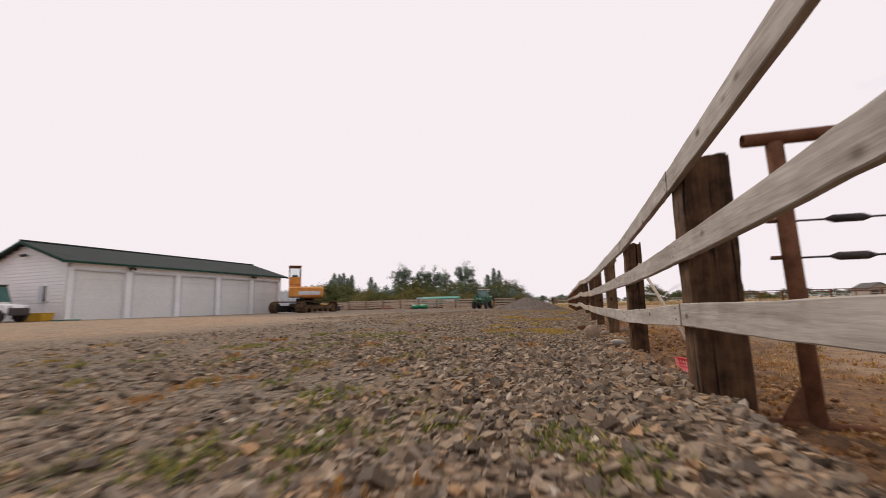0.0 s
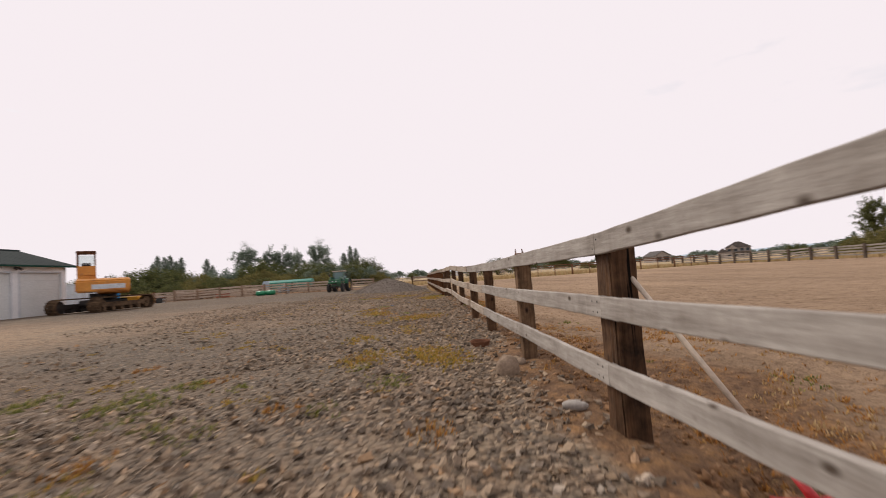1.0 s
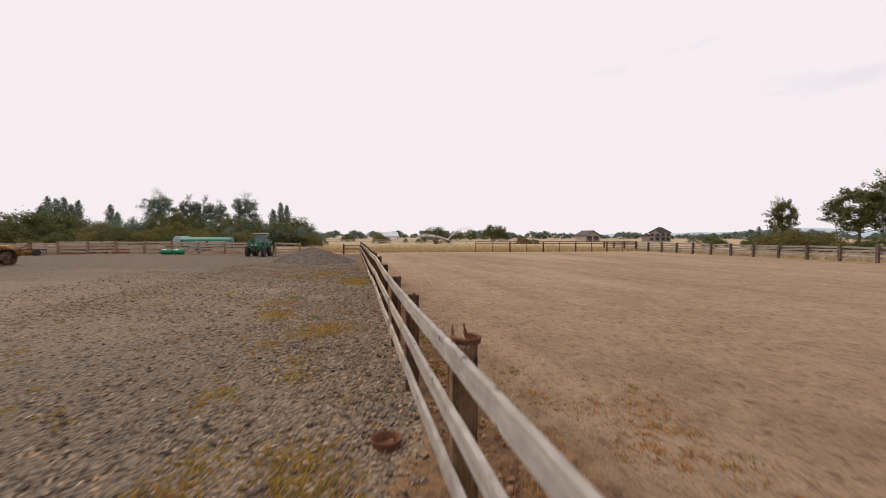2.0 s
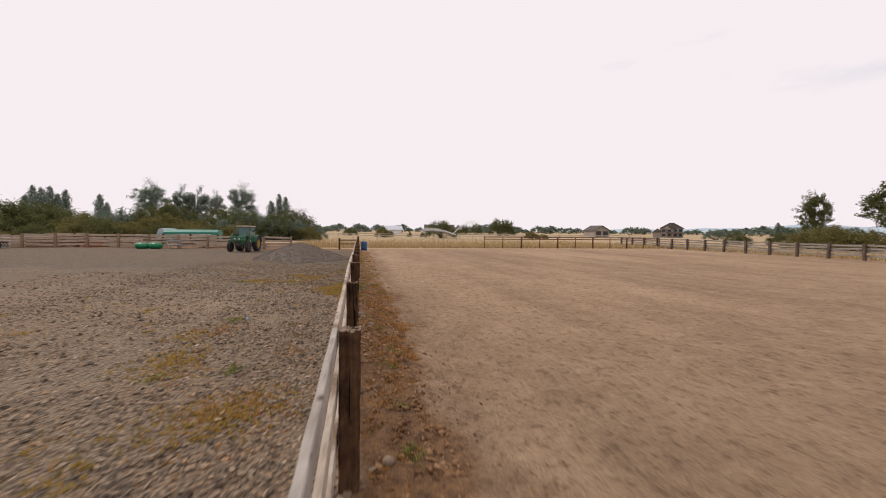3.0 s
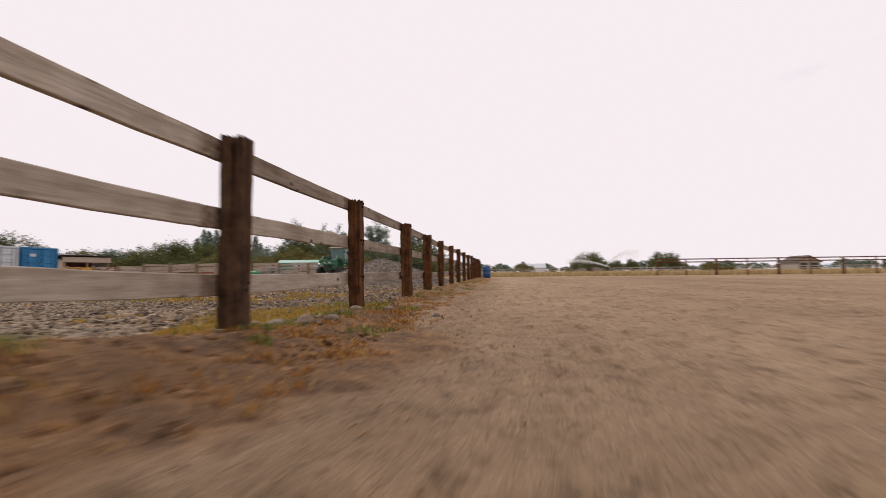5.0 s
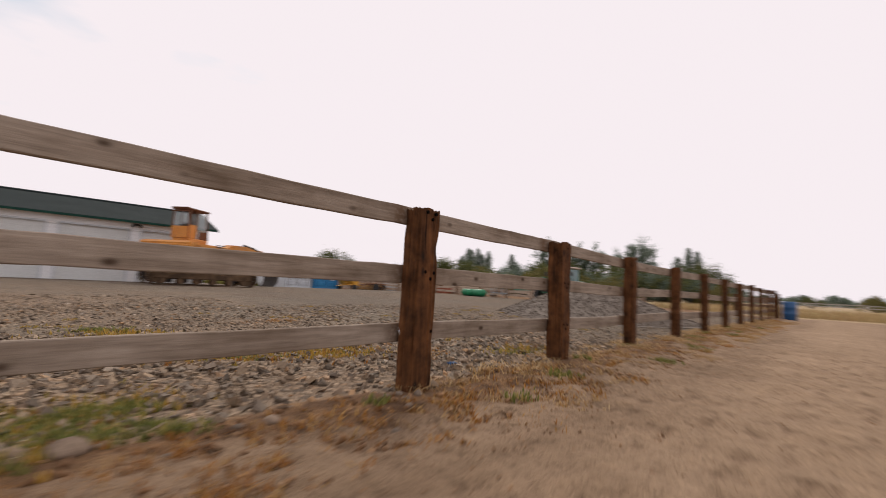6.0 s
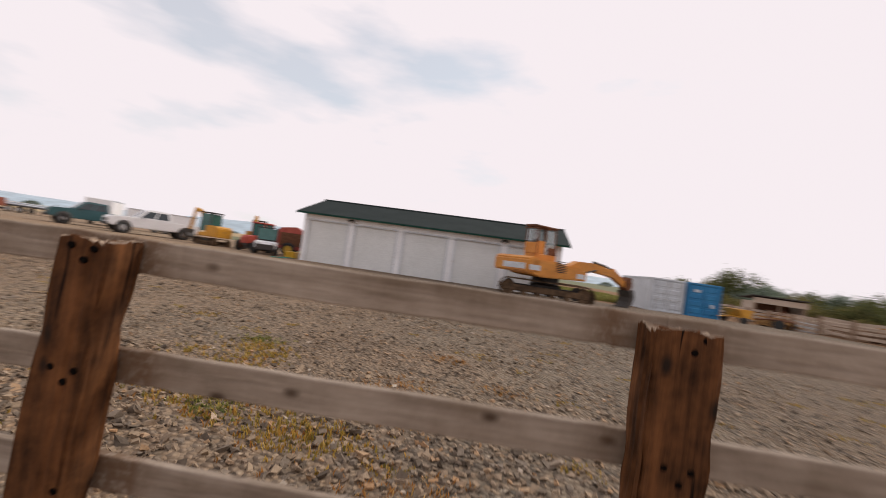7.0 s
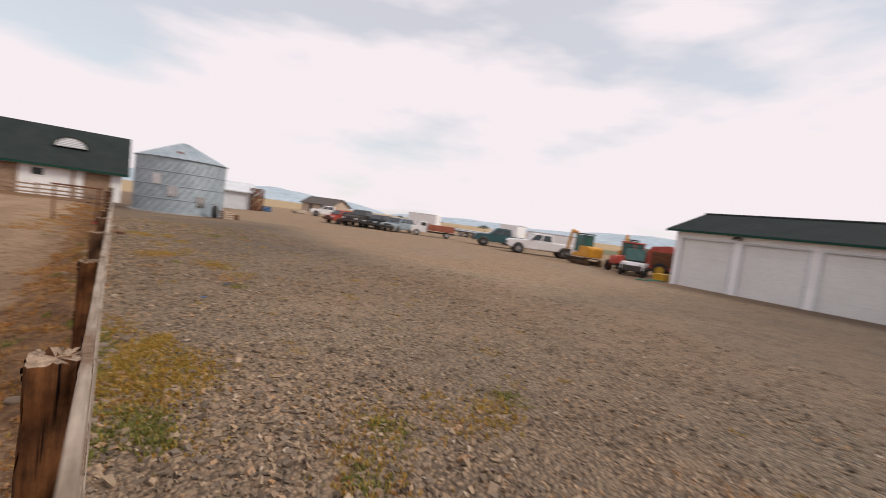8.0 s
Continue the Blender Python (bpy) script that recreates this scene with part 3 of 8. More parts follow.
def build_ground():
    gx, gy = spaced(-5, 4.5, 0.11, 4200), spaced(-4, 32, 0.14, 4200)
    X, Y = np.meshgrid(gx, gy)
    Z = ground_z(X, Y)
    near = step(14, 5, np.abs(X)) * step(-8, -5, Y) * step(40, 33, Y)
    arena = step(0.75, 1.35, X + 0.25 * wave(X, Y, 1.3) + 0.45 * step(20.5, 22.5, Y) - 0.3 * step(17.5, 18.5, Y) * step(21.0, 20.0, Y) - (0.95 + 0.5 * wave(X, Y, 0.8, 3)) * step(6.0, 2.5, Y)) * step(40, 37.5, X) * step(55, 53.5, Y) * step(-24, -22, Y)
    far = 90 * step(8, 24, Y)
    gravel = step(0.30, -0.15, X + soil_bank(Y) + 0.12 * wave(X, Y, 2.3, 4)) * step(-75 - far, -60 - far, X) * step(51, 49, Y + 0.5 * wave(X, Y, 0.5, 2)) * step(-95, -70, Y)
    gravel = gravel * (1 - 0.22 * step(-1.7, -2.6, X + 0.5 * wave(X, Y, 0.9, 7)) * step(-5.2, -4.0, X) * step(9, 5, Y) * step(-12, -8, Y))
    gravel = gravel * (1 - step(-30, -34, X) * step(34, 36, Y))
    field = np.clip(step(51.5, 54.5, Y - 9 * step(-3.5, -7, X)) + step(-60 - far, -75 - far, X) + step(39, 41, X) + step(-80, -95, Y), 0, 1)
    darker_soil = 0.36 * np.exp(-((X - 1.35 - 0.2 * wave(X, Y, 0.7)) / 0.45) ** 2) + 0.2 * step(0.45, 0.8, wave(X, Y, 0.16, 5))
    # where the gravel is brightened: west yard and a stretch beside the fence
    lightened = np.maximum(step(-7, -14, X + 2 * wave(X, Y, 0.15, 6)) * step(24, 12, Y), 0.4 * step(15, 19, Y) * step(31, 27, Y) * step(-20, -12, X))
    pasture = 0.9 * step(-40, -60, X) * step(-60, -35, Y)
    crushed = step(14, 30, Y - 0.15 * X) * step(-46, -38, X) * 0.9
    # greyer gravel near the start, with lens-corner darkening put into its colour
    crushed = np.maximum(crushed, 0.85 * step(-1.3, -2.4, X + 0.3 * wave(X, Y, 0.8, 9)) * step(-12, -8, X) * step(13, 7, Y) * step(-12, -6, Y))
    rough = np.random.default_rng(8).random(X.shape) - 0.5
    strip = np.exp(-((X - 0.6) / 0.4) ** 2)
    Z = Z + near * (rough * (0.034 * arena + 0.022 * (1 - arena) + 0.035 * strip) + 0.016 * wave(X, Y, 4.0, 2) * arena)
    nx, ny = len(gx), len(gy)
    idx = np.arange(nx * ny).reshape(ny, nx)
    faces = np.stack([idx[:-1, :-1], idx[:-1, 1:], idx[1:, 1:], idx[1:, :-1]], -1).reshape(-1, 4)
    me = mesh_np("ground", np.stack([X, Y, Z], -1).reshape(-1, 3), faces, ground_material(), True)
    for name, mask in (("gravel", gravel), ("arena", arena), ("field", field), ("darker_soil", darker_soil), ("crushed", crushed), ("lightened", lightened), ("pasture", pasture)):
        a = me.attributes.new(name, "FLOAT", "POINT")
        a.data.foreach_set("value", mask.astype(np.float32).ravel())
    tagged(new("ground", me), "gravel yard, brown riding arena and dry fields", "ground", kind="structure")


build_ground()


# ---------- the arena fence ----------
SPAN = 2.44
POST_TOP = {-1: 1.60, 0: 1.455, 1: 1.24, 2: 1.25, 3: 1.24, 4: 1.26, 5: 1.31, 6: 1.385, 7: 1.40, 8: 1.38, 9: 1.355, 10: 1.365, 11: 1.345, 12: 1.37, 13: 1.375, 14: 1.39}
POST_WIDE = {0: (0.29, 0.29), 1: (0.185, 0.24), 2: (0.17, 0.22), 5: (0.15, 0.17), 6: (0.15, 0.16), 7: (0.15, 0.165), 8: (0.155, 0.18), 9: (0.155, 0.20), 10: (0.18, 0.225), 11: (0.185, 0.24), 12: (0.155, 0.21)}   # across and along the fence
POST_OFF = {0: -0.21, 1: -0.11, 2: -0.08, 3: 0.09, 4: -0.13, 5: 0.01, 6: 0.07, 7: 0.03, 8: -0.02, 9: -0.04, 10: 0.22, 11: -0.005, 12: -0.12, 13: -0.06, 14: -0.05}
RAIL_TOPS = {-2: (1.60, 1.07, 0.59), -1: (1.58, 1.035, 0.58), 0: (1.42, 0.94, 0.54), 1: (1.295, 0.88, 0.455), 2: (1.272, 0.86, 0.45), 3: (1.25, 0.86, 0.45), 4: (1.26, 0.86, 0.47),
             5: (1.312, 0.885, 0.465), 6: (1.398, 0.952, 0.545), 7: (1.385, 0.93, 0.55), 8: (1.362, 0.905, 0.46), 9: (1.374, 0.914, 0.475), 10: (1.38, 0.926, 0.487), 11: (1.375, 0.93, 0.47)}


JOINT = {(0, 0): 0.04, (2, 0): 0.0, (1, 1): -0.02, (2, 1): -0.05}            # how far past the middle of its post a board ends


def post_y(k):
    return SPAN * k + POST_OFF.get(k, 0.0)


def post_top(k):
    return POST_TOP.get(k, 1.37 + 0.03 * math.sin(k * 2.3)) if k > -2 else 1.55 + float(ground_z(0, k * SPAN)) * 0.9


def rail_top(k, row):
    if k in RAIL_TOPS:
        return RAIL_TOPS[k][row]
    base = (1.355, 0.925, 0.48)[row] + 0.02 * math.sin(k * 1.9 + row)
    return base if k > 0 else (1.58, 1.14, 0.60)[row] + float(ground_z(0, k * SPAN)) * 0.9


POST_FOOT = {10: (0.025, -0.055), 11: (0.0, 0.01)}            # how far the foot stands off the line of the top


def fence_post(k, rng):
    """A square sawn post, weathered: deep checks along the grain, torn edges and a splintered top."""
    w, wy = POST_WIDE.get(k, (0.16 + rng.uniform(-0.01, 0.015), 0.20 + rng.uniform(-0.02, 0.02)))
    west = -0.012
    lo = float(ground_z(0.075, post_y(k))) - 0.15
    hi = post_top(k)
    n, m = 12, 26
    lean = rng.uniform(-0.012, 0.012)
    fx, fy = POST_FOOT.get(k, (0.0, 0.0))
    checks = {}
    for side in range(4):
        for _ in range(4):
            a, b_ = sorted((rng.uniform(-0.3, 0.9), rng.uniform(0.3, 1.4)))
            checks[side * n + rng.randrange(2, n - 1)] = (a, b_, rng.uniform(0.004, 0.013))
    chips = [[(rng.uniform(0, 1), rng.uniform(0.02, 0.07), rng.uniform(0.006, 0.022) * (0.35 if k < 2 else 1.0)) for _ in range(5)] for _ in range(4)]
    tuft = [rng.uniform(-0.016, 0.008) for _ in range(4 * n)]
    crest = [0.5 * tuft[i] + 0.5 * tuft[i // 3 * 3] for i in range(4 * n)]
    bm = bmesh.new()
    rings = []
    for j in range(m + 1):
        f = j / m
        z = lo + (hi - lo) * f
        ring = []
        for i in range(4 * n):
            side, s = divmod(i, n)
            u = s / n - 0.5
            x, y = ((u, -0.5), (0.5, u), (-u, 0.5), (-0.5, -u))[side]
            x, y = x * w, y * wy
            inward = 0.0025 * rng.random() + 0.003 * (1 + math.sin(j * 0.9 + side * 2 + k)) * 0.5
            if i in checks:
                c0, c1, d = checks[i]
                inward += d * min(1.0, max(0.0, min(f - c0, c1 - f) * 6))
            for corner in range(4):
                off = min((i - corner * n) % (4 * n), (corner * n - i) % (4 * n))
                if off < 3:
                    torn = sum(d * math.exp(-((f - c) / h) ** 2) for c, h, d in chips[corner])
                    inward += (0.006 if off == 0 else 0) + torn * (1, 0.7, 0.25)[off]
            if side % 2:
                x -= math.copysign(inward, x)
            else:
                y -= math.copysign(inward, y)
            if s == 0:
                x, y = x - math.copysign(inward, x), y - math.copysign(inward, y)
            up = crest[i] - (0.02 if i in checks and checks[i][1] > 1 else 0) if j == m else 0
            ring.append(bm.verts.new((x + lean * f + fx * (1 - f), y + fy * (1 - f), z + up)))
        rings.append(ring)
    for a, b_ in zip(rings, rings[1:]):
        for i in range(4 * n):
            bm.faces.new((a[i], a[(i + 1) % (4 * n)], b_[(i + 1) % (4 * n)], b_[i]))
    inner = [bm.verts.new((v.co.x * 0.6 + lean * 0.4, v.co.y * 0.6, v.co.z * 0.3 + (hi - 0.012) * 0.7 + rng.uniform(-0.012, 0.006))) for v in rings[-1]]
    for i in range(4 * n):
        bm.faces.new((rings[-1][i], rings[-1][(i + 1) % (4 * n)], inner[(i + 1) % (4 * n)], inner[i]))
    top = bm.verts.new((lean, 0, hi - 0.01))
    for i in range(4 * n):
        bm.faces.new((inner[i], inner[(i + 1) % (4 * n)], top))
    bmesh.ops.translate(bm, verts=bm.verts, vec=(w / 2 + west, post_y(k), 0))
    return bm


def board(y0, z0, y1, z1, x, w, t, rng, sag=0.0, name="rail"):
    """A sawn board between two points of the fence line, slightly wavy, with eased edges."""
    bm = bmesh.new()
    rings = []
    for f in (0, 0.045, 0.09, 0.102, 0.15, 0.2, 0.3, 0.4, 0.5, 0.6, 0.7, 0.8, 0.85, 0.898, 0.91, 0.955, 1):
        y = y0 + (y1 - y0) * f
        z = z0 + (z1 - z0) * f - sag * 4 * f * (1 - f)
        a, c = rng.uniform(-0.003, 0.003), rng.uniform(-0.002, 0.002)
        e = 0.005
        prof = ((-t / 2, -w / 2 + e), (-t / 2, w / 2 - e), (-t / 2 + e, w / 2), (t / 2 - e, w / 2), (t / 2, w / 2 - e), (t / 2, -w / 2 + e), (t / 2 - e, -w / 2), (-t / 2 + e, -w / 2))
        rings.append([bm.verts.new((x + px + c, y, z - w / 2 + pz + a)) for px, pz in prof])
    for a, b_ in zip(rings, rings[1:]):
        for i in range(8):
            bm.faces.new((a[i], a[(i + 1) % 8], b_[(i + 1) % 8], b_[i]))
    bm.faces.new(rings[0])
    bm.faces.new(list(reversed(rings[-1])))
    bmesh.ops.recalc_face_normals(bm, faces=bm.faces)
    return bm


def build_arena_fence(first=-9, last=20):
    rng = random.Random(5)
    fence = thing("fence", Matrix(), "weathered grey three-board fence on dark brown square posts", "fence")
    for k in range(first, last + 1):
        post = part("post", fence_post(k, rng), (M_POSTTAN if k == 2 else M_POST) if k < 9 else M_POSTBROWN, fence, "dark creosoted square wooden post" if k < 9 else "red-brown square wooden post", True)
        post.data.polygons.foreach_set("use_smooth", [False] * len(post.data.polygons))
        post.data.materials.append(M_POSTTOP)
        for q in post.data.polygons:
            if q.normal.z > 0.6:
                q.material_index = 1
        bm = bmesh.new()
        wide = POST_WIDE.get(k, (0.16, 0.2))[0] - 0.012
        # flat near-black discs stand in for the shaded inside of each hole
        for row in range(3):
            for dz, dy in ((-0.05, -0.04), (-0.055, 0.05), (-0.10, 0.015)):
                z = rail_top(k, row) + dz
                add_tube(bm, (wide - 0.012, post_y(k) + dy, z), (wide + 0.0015, post_y(k) + dy, z), 0.013, None, 10)
        tagged(part("bolt_hole", bm, M_HOLE, post), kind="stuff")
    joints = {0: lambda k: k % 2 == 0, 1: lambda k: k % 2 == 1, 2: lambda k: k % 2 == 1 or k == 0}
    for row in range(3):
        stops = [k for k in range(first, last + 1) if joints[row](k) or k in (first, last)]
        for a, b_ in zip(stops, stops[1:]):
            step_out = rng.uniform(-0.004, 0.004)
            bm = bmesh.new()
            for k in range(a, b_):
                lo = post_y(k) + (JOINT.get((row, k), 0.05) if k == a and k != first else 0) + (0.003 if k == a else 0)
                hi = post_y(k + 1) + (JOINT.get((row, k + 1), 0.05) - 0.003 if k + 1 == b_ else 0)
                seg = board(lo, rail_top(k, row) + (rng.uniform(-0.01, 0.01) if k == a else 0), hi, rail_top(k + 1, row), -0.034 + step_out, 0.14, 0.042, rng, rng.uniform(0, 0.012))
                tmp = bpy.data.meshes.new("tmp")
                seg.to_mesh(tmp)
                seg.free()
                bm.from_mesh(tmp)
                bpy.data.meshes.remove(tmp)
            bmesh.ops.remove_doubles(bm, verts=bm.verts, dist=0.0004)
            rail = part("rail", bm, M_RAIL if a < 3 else M_RAILWARM if a < 8 else M_RAILBROWN, fence, "" if a < 8 else "brown-stained weathered board")
            ys = np.empty(3 * len(rail.data.vertices), dtype=np.float32)
            rail.data.vertices.foreach_get("co", ys)
            off = np.min(np.abs(ys[1::3, None] - np.array([post_y(k) for k in range(a, b_ + 1)])[None]), 1)
            soak = rail.data.attributes.new("stain", "FLOAT", "POINT")
            soak.data.foreach_set("value", (0.75 * step(0.25, 0.215, off) * (0.4 + 0.6 * (np.sin(ys[1::3] * 1.3 + row) > -0.2))).astype(np.float32))
            nails = bmesh.new()
            for k in range(a, b_ + 1):
                for dy, dz in ((-0.035, -0.04), (0.03, -0.1)) if a < k < b_ else ((0.11 if k == a else 0.03, -0.035), (0.105 if k == a else 0.035, -0.105)):
                    z = rail_top(k, row) + dz
                    add_tube(nails, (-0.0575 + step_out, post_y(k) + dy, z), (-0.05 + step_out, post_y(k) + dy, z), 0.006, None, 6)
            tagged(part("nail_heads", nails, M_DARK, rail), kind="stuff")


build_arena_fence()


# ---------- the garage: long white building with five roller doors ----------


def build_garage():
    X, Y0, Y1, ZB, ZE, ZR = -27.4, 14.55, 31.9, 0.21, 3.66, 4.88
    XW, OV = -35.0, 0.45
    xm = (X + XW) / 2
    g = thing("garage", Matrix(), "long white garage with five closed doors and dark green roof", "garage")
    doors = [(14.95, 17.70), (18.24, 21.12), (21.66, 24.56), (25.12, 28.0), (28.58, 31.45)]
    DH = 3.16
    t = 0.16
    # front wall: piers and the beam above the doors
    front = bmesh.new()
    edges = [Y0] + [v for d in doors for v in d] + [Y1]
    for a, b_ in zip(edges[0::2], edges[1::2]):
        add_box(front, (X - t / 2, (a + b_) / 2, (ZB - 0.3 + DH) / 2), (t, b_ - a, DH - ZB + 0.3))
    add_box(front, (X - t / 2, (Y0 + Y1) / 2, (DH + ZE) / 2), (t, Y1 - Y0, ZE - DH))
    wall = part("wall", front, M_WHITE, g, "white lap-sided front wall")
    # lap siding strips on the piers
    strip = bmesh.new()
    z = ZB + 0.02
    while z < DH - 0.05:
        for a, b_ in zip(edges[0::2], edges[1::2]):
            add_prism(strip, [(X + 0.002, z), (X + 0.022, z), (X + 0.004, z + 0.19)], 1, a + 0.015, b_ - 0.015)
        z += 0.2
    tagged(part("lap_siding", strip, M_WHITE, wall), kind="stuff")
    rear = bmesh.new()
    add_box(rear, (XW + t / 2, (Y0 + Y1) / 2, (ZB - 0.3 + ZE) / 2), (t, Y1 - Y0, ZE - ZB + 0.3))
    part("wall", rear, M_WHITE, g)
    for yy, nm in ((Y0, 1), (Y1, -1)):
        gb = bmesh.new()
        add_prism(gb, [(XW, ZB - 0.3), (X, ZB - 0.3), (X, ZE - 0.02), (xm, ZR - 0.1), (XW, ZE - 0.02)], 1, min(yy, yy + nm * t), max(yy, yy + nm * t))
        gw = part("wall", gb, M_WHITE, g, "white lap-sided gable wall")
        lap = bmesh.new()
        z = ZB + 0.05
        while z < ZR - 0.4:
            half = (X - xm) * min(1, (ZR - 0.15 - z) / (ZR - ZE)) if z > ZE - 0.2 else (X - xm)
            yo = yy - nm * 0.003
            add_prism(lap, [(yo, z), (yo - nm * 0.02, z), (yo, z + 0.19)], 0, xm - half + 0.03, xm + half - 0.03)
            z += 0.2
        tagged(part("lap_siding", lap, M_WHITE, gw), kind="stuff")
    # south gable: window and vent lamp
    win = box_part("window", (-29.35, Y0 - 0.03, 1.75), (0.75, 0.08, 1.05), M_WHITE, g, 0.01, "white-framed sliding window")
    box_part("pane", (-29.17, Y0 - 0.074, 1.75), (0.30, 0.012, 0.93), M_DARKGLASS, win)
    box_part("pane", (-29.53, Y0 - 0.074, 1.75), (0.30, 0.012, 0.93), M_CONT, win)
    # doors
    bm = bmesh.new()
    w = 2.9
    rows = 5
    hh = (DH - ZB) / rows
    for r in range(rows):
        add_box(bm, (0, 0, hh * (r + 0.5)), (0.05, w, hh - 0.003), None, 0.0015)
    panel = mesh_of("overhead_door", bm, M_DOOR)
    trim = bmesh.new()
    add_box(trim, (0.05, 0, DH - ZB - 0.05), (0.03, w + 0.02, 0.09), None, 0.004)
    add_box(trim, (0.05, -w / 2 - 0.03, (DH - ZB) / 2), (0.03, 0.08, DH - ZB), None, 0.004)
    add_box(trim, (0.05, w / 2 + 0.03, (DH - ZB) / 2), (0.03, 0.08, DH - ZB), None, 0.004)
    trim_me = mesh_of("door_trim", trim, M_CONT)
    for a, b_ in doors:
        d = piece("overhead_door", panel, g, Matrix.LocRotScale((X - 0.13, (a + b_) / 2, ZB + 0.005), None, (1, (b_ - a) / w, 1)))
        piece("door_trim", trim_me, d, Matrix.Translation((0.11, 0, 0)))
    # lamps under the eave
    for y in (17.97, 28.29):
        lamp = box_part("wall_lamp", (X + 0.09, y, 3.38), (0.16, 0.16, 0.1), M_DARK, g, 0.02, "dark twin floodlight")
        for s in (-1, 1):
            tube_part("lamp_head", (X + 0.14, y + s * 0.11, 3.39), (X + 0.3, y + s * 0.16, 3.29), 0.05, M_DARK, lamp, "", 10, 0.085)
    lamp = box_part("wall_lamp", (xm, Y0 - 0.08, 4.1), (0.14, 0.14, 0.1), M_DARK, g, 0.02, "dark twin floodlight")
    for s in (-1, 1):
        tube_part("lamp_head", (xm + s * 0.12, Y0 - 0.12, 4.13), (xm + s * 0.2, Y0 - 0.3, 4.05), 0.05, M_DARK, lamp, "", 10, 0.085)
    # ribbed metal roof, fascia and soffit
    slope = (ZR - ZE) / (X - xm)
    for sgn in (1, -1):
        xe = xm + sgn * (X - xm + OV)
        ze = ZE - slope * OV
        bm = bmesh.new()
        add_prism(bm, [(xm, ZR), (xe, ze), (xe, ze + 0.05), (xm, ZR + 0.05)], 1, Y0 - OV, Y1 + OV)
        rf = part("roof", bm, M_ROOF, g, "dark green ribbed metal roof slope")
        ribs = bmesh.new()
        y = Y0 - OV + 0.15
        while y < Y1 + OV:
            add_prism(ribs, [(xm + sgn * 0.05, ZR + 0.035), (xe, ze + 0.052), (xe, ze + 0.057), (xm + sgn * 0.05, ZR + 0.04)], 1, y - 0.02, y + 0.02)
            y += 0.45
        part("roof_ribs", ribs, M_ROOF, rf)
        bm = bmesh.new()
        add_box(bm, (xe + sgn * 0.012, (Y0 + Y1) / 2, ze - 0.02), (0.03, Y1 - Y0 + 2 * OV, 0.11), None, 0.004)
        part("fascia", bm, M_TRIM, g, "dark green eave board")
        bm = bmesh.new()
        add_box(bm, (xm + sgn * (X - xm + OV / 2 + 0.01), (Y0 + Y1) / 2, ze - 0.03), (OV - 0.04, Y1 - Y0 + 2 * OV - 0.1, 0.03))
        part("soffit", bm, M_WHITE, g)
        for yy in (Y0 - OV, Y1 + OV):
            bm = bmesh.new()
            add_prism(bm, [(xm, ZR + 0.04), (xe, ze + 0.04), (xe, ze - 0.12), (xm, ZR - 0.12)], 1, yy - 0.015, yy + 0.015)
            part("bargeboard", bm, M_TRIM, g)
    bm = bmesh.new()
    add_tube(bm, (xm, Y0 - OV, ZR + 0.06), (xm, Y1 + OV, ZR + 0.06), 0.08, None, 8)
    part("ridge_cap", bm, M_ROOF, g)
    g.matrix_basis = pose(X, Y0, 0, 0, 0, -4.6) @ Matrix.Translation((-X, -Y0, 0))


build_garage()


# ---------- machines in the yard ----------
def at_ground(x, y, rz=0.0, dz=0.0):
    return pose(x, y, float(ground_z(x, y)) + dz, 0, 0, rz)


def wheel(parent, c, r, w, rim_mat, name="wheel", axis=0, lugs=0):
    """A tyre with rounded shoulders and a dished rim, its axle along x."""
    hub = thing(name, Matrix.Translation(c), "", "")
    for key in ("label", "category"):
        if key in hub.keys():
            del hub[key]
    hub.parent = parent
    prof = [(-w / 2, r * 0.58), (-w / 2, r * 0.86), (-w * 0.36, r * 0.97), (-w * 0.1, r), (w * 0.1, r), (w * 0.36, r * 0.97), (w / 2, r * 0.86), (w / 2, r * 0.58)]
    seg = 22
    bm = bmesh.new()
    rings = [[bm.verts.new((x, q * math.cos(a), q * math.sin(a))) for x, q in prof] for a in (2 * math.pi * i / seg for i in range(seg))]
    for i in range(seg):
        a, b_ = rings[i], rings[(i + 1) % seg]
        for j in range(len(prof) - 1):
            bm.faces.new((a[j], a[j + 1], b_[j + 1], b_[j]))
    for i in range(lugs):
        a = 2 * math.pi * i / lugs
        for s in (-1, 1):
            add_box(bm, (s * w * 0.24, r * math.cos(a + s * 0.07), r * math.sin(a + s * 0.07)), (w * 0.5, r * 0.07, r * 0.09), Matrix.Rotation(a + s * 0.07, 4, "X") @ Matrix.Rotation(s * 0.5, 4, "Y"))
    bmesh.ops.recalc_face_normals(bm, faces=bm.faces)
    part("tyre", bm, M_TYRE, hub)
    bm = bmesh.new()
    add_tube(bm, (-w * 0.40, 0, 0), (w * 0.40, 0, 0), r * 0.60, None, 20)
    add_tube(bm, (-w * 0.46, 0, 0), (w * 0.46, 0, 0), r * 0.17, None, 10)
    for i in range(5):
        a = 2 * math.pi * i / 5
        add_tube(bm, (-w * 0.42, r * 0.36 * math.cos(a), r * 0.36 * math.sin(a)), (w * 0.42, r * 0.36 * math.cos(a), r * 0.36 * math.sin(a)), r * 0.05, None, 6)
    part("rim", bm, rim_mat, hub)
    return hub


